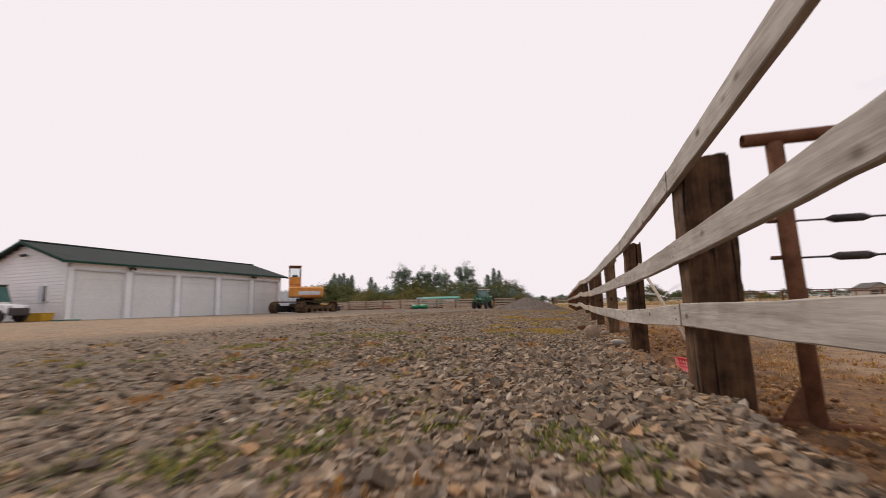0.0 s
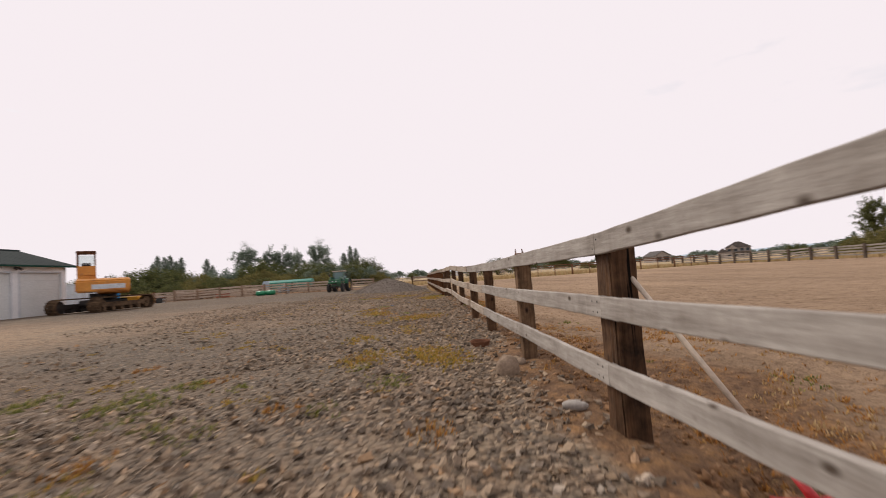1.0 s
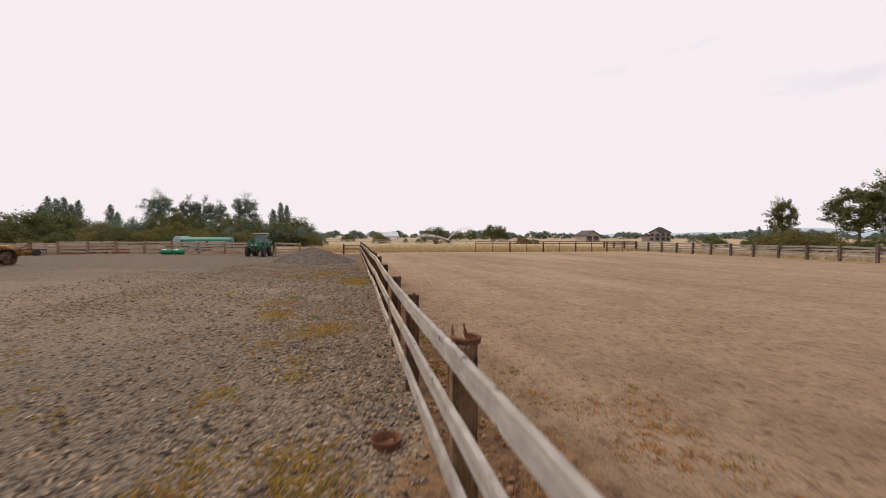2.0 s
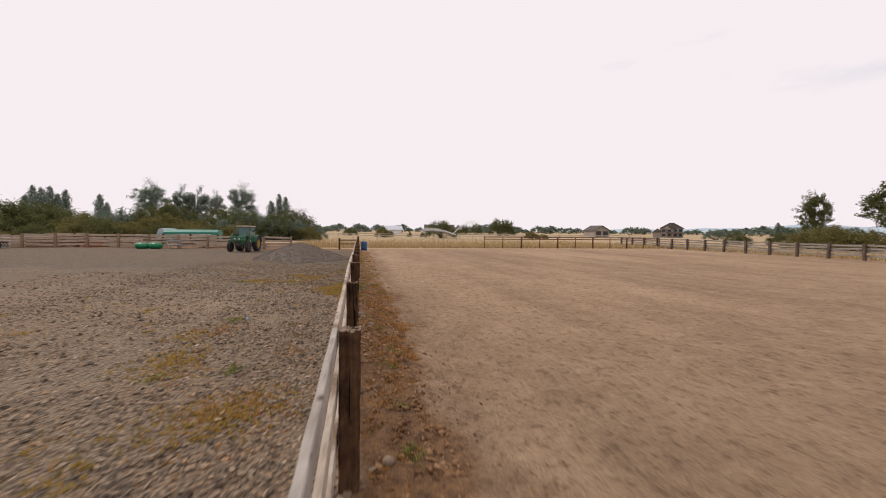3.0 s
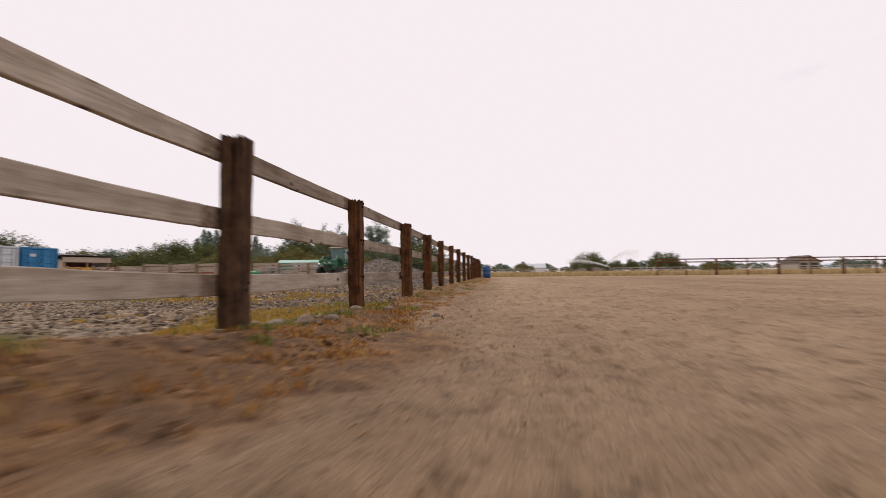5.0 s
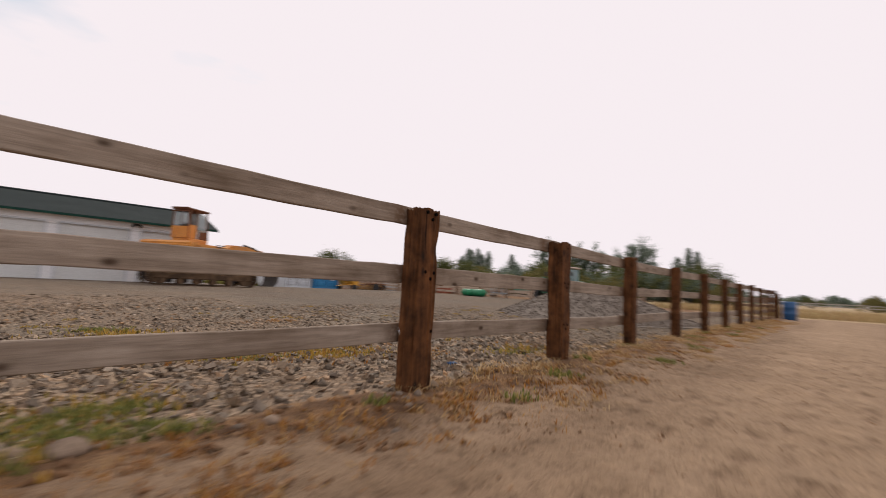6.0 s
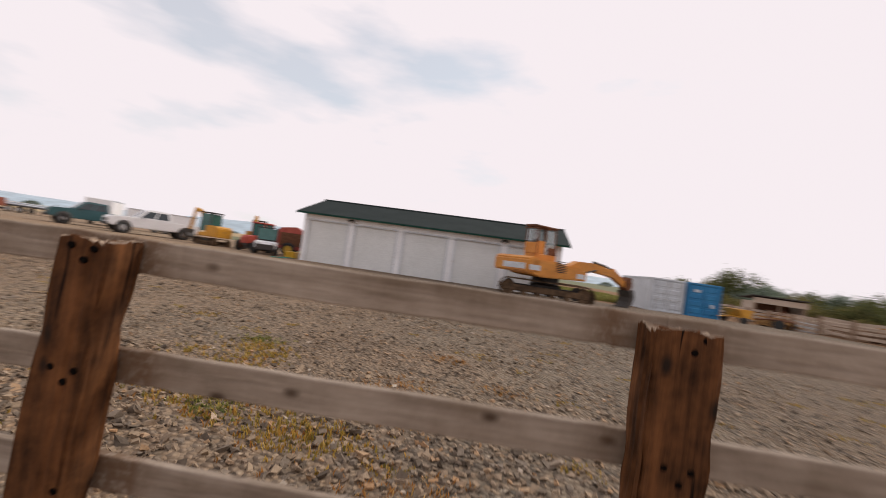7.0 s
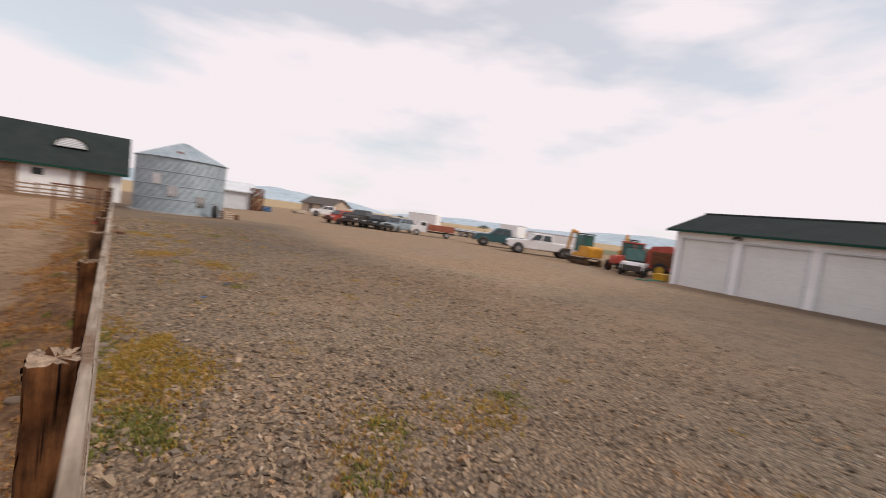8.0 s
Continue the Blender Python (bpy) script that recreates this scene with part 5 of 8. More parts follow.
# ---------- other fences ----------
def rail_fence(name, label, pts, spacing, height, rows, post_mat, rail_mat, wild=0.0, post_w=0.16, seed=1, rail_h=0.13):
    """A post-and-rail fence along a line of points, with separate posts and boards."""
    rng = random.Random(seed)
    f_ = thing(name, Matrix(), label, "fence")
    for (xa, ya), (xb, yb) in zip(pts, pts[1:]):
        run = math.hypot(xb - xa, yb - ya)
        n = max(1, round(run / spacing))
        yaw = math.atan2(yb - ya, xb - xa)
        bm = bmesh.new()
        add_box(bm, (0, 0, height / 2 - 0.1), (post_w, post_w, height + 0.2), None, 0.012)
        pm = mesh_of("post", bm, post_mat)
        bm = bmesh.new()
        add_box(bm, (0, 0, 0), (run / n + 0.06, 0.04, rail_h), None, 0.005)
        rm = mesh_of("rail", bm, rail_mat)
        for i in range(n + 1):
            x, y = xa + (xb - xa) * i / n, ya + (yb - ya) * i / n
            piece("post", pm, f_, pose(x, y, float(ground_z(x, y)) + rng.uniform(-0.06, 0.06), rng.uniform(-2, 2), rng.uniform(-2, 2), math.degrees(yaw)))
            if i == n:
                continue
            mx, my = x + (xb - xa) / n / 2, y + (yb - ya) / n / 2
            for j, z in enumerate(rows):
                tilt = rng.uniform(-wild, wild)
                side = post_w / 2 + 0.024
                piece("rail", rm, f_, pose(mx - side * math.sin(yaw), my + side * math.cos(yaw), float(ground_z(mx, my)) + z + rng.uniform(-0.03, 0.03), 0, tilt, math.degrees(yaw)))
    return f_


rail_fence("fence", "brown timber rail fence closing the gravel yard", [(-47.5, 49.3), (-6.2, 49.4)], 2.43, 1.22, (0.26, 0.54, 0.82, 1.08), M_BROWNRAIL, M_TANRAIL, 2.2, 0.17, 2, 0.17)
rail_fence("fence", "short brown rail fence by the blue barrel", [(-1.75, 50.2), (0.1, 50.0)], 1.85, 1.2, (0.6, 1.0), M_POST, M_BROWNRAIL, 0.5, 0.16, 3)
rail_fence("fence", "tumbledown grey board fence along the far arena side", [(38.2, 64), (38.6, -22)], 2.62, 1.32, (0.36, 0.62, 0.88, 1.14), M_OLDPOST, M_GREYBOARD, 2.6, 0.2, 4, 0.15)
rail_fence("fence", "brown paddock fence behind the yard fence", [(-47, 53.5), (-14, 54)], 2.6, 1.25, (0.4, 0.75, 1.08), M_POST, M_TANRAIL, 2.0, 0.15, 6)
rail_fence("fence", "weathered board fence before the stable", [(0.3, -23.2), (38.6, -22.6)], 2.45, 1.25, (0.42, 0.78, 1.12), M_BROWNRAIL, M_BROWNRAIL, 1.0, 0.16, 7)
rail_fence("fence", "pale rail fence far out in the dry field", [(-30, 122), (80, 118)], 3.6, 1.2, (0.6, 1.05), M_BOARD, M_BOARD, 1.0, 0.14, 8)


def pipe_panel(x0, y0, x1, y1, label):
    """A welded stock panel of rusty pipe: uprights and two long rails."""
    p = thing("livestock_gate", Matrix(), label, "livestock gate", "pipe gates at the arena end")
    a, b_ = Vector((x0, y0, 0)), Vector((x1, y1, 0))
    for z in (1.32, 1.08):
        tube_part("rail", (x0, y0, z), (x1, y1, z), 0.045, M_RUST, p, "", 6)
    for i in range(3):
        c = a.lerp(b_, i / 2)
        tube_part("upright", (c.x, c.y, -0.1), (c.x, c.y, 1.36), 0.05, M_RUST, p, "", 6)


for i in range(5):
    pipe_panel(14.4 + 4.6 * i, 54.6, 14.4 + 4.6 * i + 4.5, 54.6, "rusty pipe livestock gate standing at the arena end")


def build_gate_pole():
    """The rusty pipe upright behind the fence with a cross bar and insulated wires."""
    g = thing("pipe_gate", Matrix(), "rusty pipe gate post with cross bar and insulated fence wires", "gate")
    x, y = 0.50, -0.36
    tube_part("upright", (x + 0.05, y, -0.4), (x + 0.005, y, 1.48), 0.046, M_RUST, g, "", 16)
    bm = bmesh.new()
    add_tube(bm, (x - 0.16, y, 1.51), (x + 1.8, y - 0.02, 1.51), 0.04, None, 16, False)
    add_tube(bm, (x - 0.158, y, 1.51), (x + 1.8, y - 0.02, 1.51), 0.034, None, 16, False)
    part("cross_bar", bm, M_RUST, g, "", True)
    tube_part("ground_bar", (x - 0.2, y + 0.02, -0.15), (x + 1.7, y - 0.2, -0.2), 0.036, M_RUST, g, "", 12)
    tube_part("upright", (x + 1.65, y, -0.4), (x + 1.65, y, 1.48), 0.052, M_RUST, g, "", 16)
    for z in (1.01, 0.79):
        tube_part("wire", (x - 0.06, y + 0.06, z), (x + 1.66, y + 0.06, z), 0.006, M_DARK, g, "", 6)
        bm = bmesh.new()
        add_tube(bm, (x + 0.24, y + 0.06, z), (x + 0.28, y + 0.06, z), 0.008, 0.024, 10)
        add_tube(bm, (x + 0.28, y + 0.06, z), (x + 0.42, y + 0.06, z), 0.024, None, 10)
        add_tube(bm, (x + 0.42, y + 0.06, z), (x + 0.46, y + 0.06, z), 0.024, 0.008, 10)
        part("insulator", bm, M_DARK, g, "black ribbed wire insulator", True)
        tube_part("hook", (x - 0.08, y, z), (x, y, z), 0.012, M_RUST, g, "", 8)
    bm = bmesh.new()
    add_prism(bm, [(x - 0.12, -0.12), (x + 0.1, -0.12), (x + 0.06, 0.06), (x - 0.02, 0.06)], 1, y - 0.012, y + 0.012)
    part("gusset", bm, M_RUST, g)


build_gate_pole()


def build_rake():
    """A red plastic stall rake with a scoop of flat tines; its handle leans on a fence post."""
    r = thing("stall_rake", Matrix(), "red plastic stall rake with pale wooden handle leaning on a post", "rake")
    neck, top = Vector((0.44, 1.41, 0.0)), Vector((0.118, 2.25, 1.02))
    tube_part("handle", neck - (top - neck).normalized() * 0.05, top, 0.016, M_PALEBOX, r, "pale worn wooden handle", 12)
    fore = Vector((-0.03, -1, 0)).normalized()
    side = Vector((1, -0.03, 0)).normalized()
    up = Vector((0, 0, 1))
    wide, n = 0.37, 17

    def at(u, f, z):
        return neck * 1 + side * (wide * (u - 0.5)) * (1 + 0.25 * f) + fore * f + up * (z - 0.115 - neck.z + 0.02 * (2 * u - 1) ** 2)

    bm = bmesh.new()
    for f, z, rad in ((0.0, 0.10, 0.017), (0.05, 0.068, 0.009), (0.10, 0.036, 0.013), (0.36, 0.018, 0.009)):
        for i in range(10):
            add_tube(bm, at(i / 10, f, z), at((i + 1) / 10, f, z), rad, None, 6)
    for u in (0.0, 1.0):
        add_tube(bm, at(u, 0.0, 0.10), at(u, 0.10, 0.036), 0.012, None, 6)
        add_tube(bm, at(u, 0.10, 0.036), at(u, 0.36, 0.014), 0.012, 0.008, 6)
    part("head", bm, M_RAKE, r, "red slotted plastic rake head")
    for i in range(n):
        u = (i + 0.5) / n
        bm = bmesh.new()
        a, b_, c, d = at(u, 0.0, 0.10), at(u, 0.10, 0.036), at(u, 0.25, 0.02), at(u, 0.37, 0.012)
        add_tube(bm, a, b_, 0.008, None, 6)
        for p, q, w in ((b_, c, 0.0215), (c, d, 0.0225)):
            mid, run = (p + q) / 2, (q - p).length
            add_box(bm, mid, (w, run + 0.004, 0.009), (q - p).to_track_quat("Y", "Z").to_matrix().to_4x4())
        part("tine", bm, M_RAKE, r)
    tube_part("socket", neck - (top - neck).normalized() * 0.03, neck + (top - neck).normalized() * 0.1, 0.026, M_RAKE, r, "", 10, 0.02)


build_rake()


def rock(name, x, y, size, seed, label, material=M_ROCK):
    rng = random.Random(seed)
    bm = bmesh.new()
    bmesh.ops.create_icosphere(bm, subdivisions=3, radius=0.5)
    ph = [rng.uniform(0, 6) for _ in range(6)]
    for v in bm.verts:
        c = v.co
        k = 1 + 0.13 * math.sin(3.1 * c.x + ph[0]) + 0.12 * math.sin(4.3 * c.y + ph[1]) + 0.1 * math.sin(5.7 * c.z + ph[2]) + 0.035 * math.sin(17 * c.x + ph[3]) * math.sin(15 * c.y + ph[4]) + rng.uniform(-0.012, 0.012)
        v.co = Vector((c.x * size[0], c.y * size[1], c.z * size[2])) * k
    ob = part(name, bm, material, None, "", True)
    ob.matrix_basis = pose(x, y, float(ground_z(x, y)) + size[2] * 0.2, 0, 0, rng.uniform(0, 360))
    return tagged(ob, label, "stone", "stones along the fence")


rock("boulder", -0.34, 4.15, (0.3, 0.22, 0.26), 1, "tilted grey-brown field stone beside a fence post")
rock("boulder", -0.08, 2.85, (0.2, 0.12, 0.1), 2, "pale flat field stone lying below the rails", surf("chalky_stone", (0.27, 0.24, 0.205), (0.42, 0.375, 0.33), 8, 0.9, 0.4, 0.006, 45))
rock("boulder", -0.12, 4.55, (0.16, 0.12, 0.10), 3, "small brown field stone beside a fence post")
rock("boulder", 0.28, 5.2, (0.14, 0.11, 0.09), 4, "small brown field stone below the rails")
for i, (x, y, s) in enumerate(((0.1, 8.2, 0.12), (0.4, 9.9, 0.1), (-0.1, 10.9, 0.13), (0.35, 14.0, 0.12), (0.2, 15.2, 0.15), (0.55, 16.2, 0.1), (0.1, 20.5, 0.14), (0.32, 21.2, 0.12), (0.2, 22.6, 0.12), (0.28, 23.4, 0.08), (0.0, 19.8, 0.16), (-0.25, 7.0, 0.11))):
    rock("boulder", x, y, (s * 1.25, s, s * 0.75), 10 + i, "small dusty field stone lying below the rails")


M_PALEROCK = surf("pale_dusty_stone", (0.12, 0.084, 0.056), (0.245, 0.185, 0.135), 8, 0.9, 0.4, 0.006, 45)
for i, (x, y, s) in enumerate(((-0.07, 20.3, 0.2), (-0.16, 20.52, 0.15), (0.3, 20.62, 0.19), (0.1, 20.42, 0.13), (-0.32, 20.05, 0.18), (0.27, 20.92, 0.1), (0.75, 20.99, 0.08), (0.87, 21.1, 0.07), (1.15, 21.3, 0.11),
                               (-0.04, 22.4, 0.12), (0.47, 22.88, 0.05), (0.5, 21.78, 0.16), (0.62, 21.93, 0.08), (0.25, 24.3, 0.08), (0.34, 24.4, 0.1), (0.4, 24.22, 0.07), (0.74, 23.85, 0.075), (0.7, 24.1, 0.06), (0.52, 24.15, 0.07), (0.3, 24.15, 0.06), (0.26, 23.24, 0.06), (0.05, 23.1, 0.07), (0.2, 22.7, 0.06), (-0.2, 22.9, 0.08))):
    rock("boulder", x, y, (s * 0.8, s * 0.65, s * 0.45), 40 + i, "pale dusty rounded stone lying at the fence foot", M_PALEROCK)


def build_pan():
    p = thing("rusty_pan", at_ground(-0.36, 6.0), "round rusty steel pan lying on the gravel", "pan")
    bm = bmesh.new()
    seg = 28
    prof = [(0.0, 0.015), (0.10, 0.015), (0.13, 0.075), (0.145, 0.085), (0.15, 0.075), (0.125, 0.0)]
    rings = [[bm.verts.new((r * math.cos(a), r * math.sin(a), z)) for r, z in prof[1:]] for a in (2 * math.pi * i / seg for i in range(seg))]
    for i in range(seg):
        for j in range(len(prof) - 2):
            bm.faces.new((rings[i][j], rings[(i + 1) % seg][j], rings[(i + 1) % seg][j + 1], rings[i][j + 1]))
    bm.faces.new([r[0] for r in rings])
    bmesh.ops.recalc_face_normals(bm, faces=bm.faces)
    part("bowl", bm, M_RUST, p)


build_pan()


def build_post_bracket():
    """Rusty horseshoe iron that sits on a post top."""
    y, z = post_y(2), post_top(2)
    b_ = thing("horseshoe_rack", pose(0.09, y, z - 0.005, 0, 0, 20), "rusty bent horseshoe iron resting on a post top", "horseshoe")
    for k, (r, h) in enumerate(((0.085, 0.012), (0.09, 0.036))):
        bm = bmesh.new()
        pts = [Vector((r * math.cos(a), r * 1.15 * math.sin(a), h)) for a in (radians(-230 + 280 * i / 16) for i in range(17))]
        for p, q in zip(pts, pts[1:]):
            add_tube(bm, p, q, 0.013, None, 6)
        for s, e in ((pts[0], pts[1]), (pts[-1], pts[-2])):
            out = (s - e).normalized()
            add_tube(bm, s, s + out * 0.02 + Vector((0, 0, 0.05 + 0.02 * k)), 0.011, 0.006, 6)
        part("shoe", bm, M_RUST, b_)


build_post_bracket()


def build_clip():
    c = thing("gate_clip", Matrix(), "bent pale metal clip screwed beside a post", "clip")
    bm = bmesh.new()
    y, z, x = post_y(10) - 0.135, 0.40, 0.006
    pts = [(x, y, z + 0.05), (x + 0.025, y - 0.01, z + 0.02), (x + 0.03, y, z - 0.03), (x + 0.01, y + 0.05, z - 0.035)]
    for p, q in zip(pts, pts[1:]):
        add_tube(bm, p, q, 0.006, None, 6)
    part("hook", bm, M_CHROME, c)


build_clip()


def scrap(x, y, s, seed):
    """A crumpled scrap of blue plastic."""
    rng = random.Random(seed)
    bm = bmesh.new()
    n = 5
    vs = [[bm.verts.new((s * (i / n - 0.5), s * 0.7 * (j / n - 0.5), 0.02 + rng.uniform(0, 0.028))) for j in range(n + 1)] for i in range(n + 1)]
    for i in range(n):
        for j in range(n):
            bm.faces.new((vs[i][j], vs[i + 1][j], vs[i + 1][j + 1], vs[i][j + 1]))
    ob = part("plastic_scrap", bm, M_BARREL)
    sol = ob.modifiers.new("thick", "SOLIDIFY")
    sol.thickness = 0.002
    ob.matrix_basis = at_ground(x, y, rng.uniform(0, 360), 0.02)
    tagged(ob, "crumpled scrap of blue plastic lying on gravel", "litter", "blue scraps on the gravel")


for i, (x, y, s) in enumerate(((-0.27, 25.44, 0.09), (-2.24, 16.24, 0.12), (-1.6, 17.6, 0.1))):
    scrap(x, y, s, i)


# ---------- things along the yard fence ----------
def build_trough():
    t = thing("water_tank", at_ground(-17.6, 47.6, 3) @ Matrix.Diagonal((0.82, 0.9, 0.72, 1)), "bright green plastic tank lying before the yard fence", "tank")
    for x in (-0.6, 0.62):
        bm = bmesh.new()
        add_tube(bm, (x - 0.58, 0, 0.36), (x + 0.58, 0, 0.36), 0.36, None, 20)
        bmesh.ops.bevel(bm, geom=[e for e in bm.edges if len(e.link_faces) == 2 and any(len(q.verts) > 4 for q in e.link_faces)], offset=0.08, segments=2, affect="EDGES")
        for k in (-0.3, 0, 0.3):
            add_tube(bm, (x + k - 0.03, 0, 0.36), (x + k + 0.03, 0, 0.36), 0.375, None, 20)
        part("tank_shell", bm, M_BRIGHTGREEN, t, "", True)
    r = thing("steel_rack", at_ground(-15.9, 48.4), "small grey steel rack beside the green tank", "rack")
    for x in (-0.45, 0.45):
        for y in (-0.25, 0.25):
            tube_part("leg", (x, y, 0), (x, y, 0.75), 0.025, M_STEEL, r, "", 6)
    for z in (0.35, 0.73):
        box_part("shelf", (0, 0, z), (1.0, 0.6, 0.04), M_STEEL, r)


build_trough()


def build_green_trailer():
    t = thing("covered_trailer", at_ground(-17.6, 58.5, 5) @ Matrix.Diagonal((0.8, 1, 0.84, 1)), "long green covered trailer parked behind the yard fence", "trailer")
    bm = bmesh.new()
    add_prism(bm, [(-1.1, 0.7), (1.1, 0.7), (1.15, 1.6), (0.7, 1.95), (-0.7, 1.95), (-1.15, 1.6)], 0, -3.6, 3.1, 0.05)
    part("cover", bm, M_TEAL, t, "green tarpaulin cover")
    box_part("chassis", (-0.2, 0, 0.6), (7.0, 1.6, 0.16), M_DARK, t, 0.02)
    for x in (-1.4, -0.4):
        for y in (-0.9, 0.9):
            bm = bmesh.new()
            add_tube(bm, (x, y - 0.12, 0.4), (x, y + 0.12, 0.4), 0.4, None, 20)
            part("wheel", bm, M_TYRE, t)
    x = -1.5
    for w in (0.5, 0.42, 0.6, 0.3, 0.7, 0.55):
        box_part("lettering", (x + w / 2, -1.16, 1.25), (w, 0.012, 0.24), M_CONT, t, 0.0, "bar of unreadable white lettering")
        x += w + 0.14
    box_part("tongue", (4.0, 0, 0.5), (1.8, 0.12, 0.12), M_DARK, t)


build_green_trailer()


def crate(x, y, rz, size, mat, label, slats=True):
    c = thing("crate", at_ground(x, y, rz), label, "crate", "crates and pallets by the fence")
    w, d, h = size
    for sx in (-1, 1):
        for sy in (-1, 1):
            box_part("corner_post", (sx * (w / 2 - 0.05), sy * (d / 2 - 0.05), h / 2), (0.08, 0.08, h), mat, c)
    n = max(2, int(h / 0.17))
    for i in range(n):
        z = h * (i + 0.5) / n
        for sy in (-1, 1):
            box_part("slat", (0, sy * d / 2, z), (w, 0.025, h / n * 0.72), mat, c)
        for sx in (-1, 1):
            box_part("slat", (sx * w / 2, 0, z), (0.025, d, h / n * 0.72), mat, c)


crate(-30.6, 50.4, 5, (1.3, 1.0, 0.9), M_CONT, "pale grey slatted crate standing behind the yard fence")
crate(-21.0, 51.2, -8, (2.2, 1.2, 0.8), M_PALEBOX, "stacked pale wooden pallets behind the yard fence")
crate(-28.4, 51.4, 4, (2.6, 1.2, 1.0), M_PALEBOX, "stacked pale wooden pallets behind the yard fence")
crate(-27.2, 50.9, 10, (2.4, 1.2, 0.9), M_BROWNRAIL, "stacked brown wooden pallets behind the yard fence")
crate(-23.4, 50.6, 0, (1.2, 0.8, 0.5), M_DUMP, "faded red slatted crate standing at the yard fence")


def implement(x, y, rz, mat, label, hopper=False):
    """A farm implement: frame, tines and two small wheels."""
    m = thing("farm_implement", at_ground(x, y, rz) @ Matrix.Scale(0.8 if hopper else 1.0, 4), label, "farm implement", "implements in the yard")
    for yy in (-0.5, 0.5):
        tube_part("beam", (-1.2, yy, 0.6), (1.2, yy, 0.6), 0.06, mat, m, "", 8)
    for xx in (-1.1, 0, 1.1):
        tube_part("cross_beam", (xx, -0.5, 0.6), (xx, 0.5, 0.6), 0.05, mat, m, "", 8)
    for i in range(6):
        xx = -1.0 + 0.4 * i
        bm = bmesh.new()
        add_tube(bm, (xx, 0.4, 0.6), (xx, 0.65, 0.35), 0.03, None, 6)
        add_tube(bm, (xx, 0.65, 0.35), (xx, 0.4, 0.02), 0.03, 0.015, 6)
        part("tine", bm, M_DARK, m)
    for xx in (-1.3, 1.3):
        bm = bmesh.new()
        add_tube(bm, (xx - 0.08, -0.3, 0.32), (xx + 0.08, -0.3, 0.32), 0.32, None, 18)
        part("wheel", bm, M_TYRE, m)
    bm = bmesh.new()
    add_tube(bm, (0, -0.5, 0.6), (0, -1.7, 0.45), 0.05, None, 8)
    add_tube(bm, (0, 0, 0.6), (0, 0, 1.25), 0.05, None, 8)
    add_tube(bm, (0, 0, 1.25), (0, -0.9, 0.6), 0.04, None, 8)
    part("drawbar", bm, mat, m)
    if hopper:
        bm = bmesh.new()
        add_prism(bm, [(-0.35, 0.62), (0.35, 0.62), (0.62, 1.25), (0.55, 1.3), (-0.55, 1.3), (-0.62, 1.25)], 0, -1.15, 1.15, 0.03)
        part("hopper", bm, mat, m, "dented yellow-orange hopper")


implement(-30.3, 45.5, 4, M_AMBER, "yellow-orange farm implement parked beside the blue container", True)
implement(-29.4, 48.0, -30, M_RUST, "rusty brown farm implement before the yard fence")
implement(-37.5, 8.0, 40, M_RED, "faded red farm implement parked behind the garage")


M_AMBERWOOD = wood("orange_lumber", (0.30, 0.15, 0.05), (0.52, 0.30, 0.12), 0)


def lumber_stack(x, y, rz, n, seed, mat, label):
    """A loose stack of boards on two bearers."""
    rng = random.Random(seed)
    t = thing("lumber_stack", at_ground(x, y, rz), label, "lumber", "lumber behind the yard fence")
    for xx in (-0.9, 0.9):
        box_part("bearer", (xx, 0, 0.05), (0.1, 1.0, 0.1), M_BROWNRAIL, t)
    for i in range(n):
        row, col = divmod(i, 4)
        box_part("plank", (rng.uniform(-0.2, 0.2), -0.36 + 0.24 * col + rng.uniform(-0.02, 0.02), 0.15 + 0.09 * row), (rng.uniform(2.2, 3.2), 0.2, 0.07), mat, t, 0.005, "", Matrix.Rotation(rng.uniform(-0.05, 0.05), 4, "Z"))


for i, (x, y, rz, n, m_) in enumerate(((-26.0, 51.2, 6, 26, M_BROWNRAIL), (-22.8, 52.0, -4, 30, M_PALEBOX), (-19.2, 51.0, 3, 18, M_BROWNRAIL), (-30.4, 52.6, 12, 36, M_PALEBOX), (-31.0, 48.6, 10, 20, M_AMBERWOOD), (-33.6, 53.4, 70, 44, M_PALEBOX), (-35.2, 51.6, 80, 36, M_AMBERWOOD), (-28.8, 54.5, -6, 40, M_AMBERWOOD), (-13.6, 51.4, 8, 16, M_PALEBOX), (-10.4, 51.2, -3, 14, M_BROWNRAIL))):
    lumber_stack(x, y, rz, n, 60 + i, m_, "stacked tan lumber lying behind the yard fence")


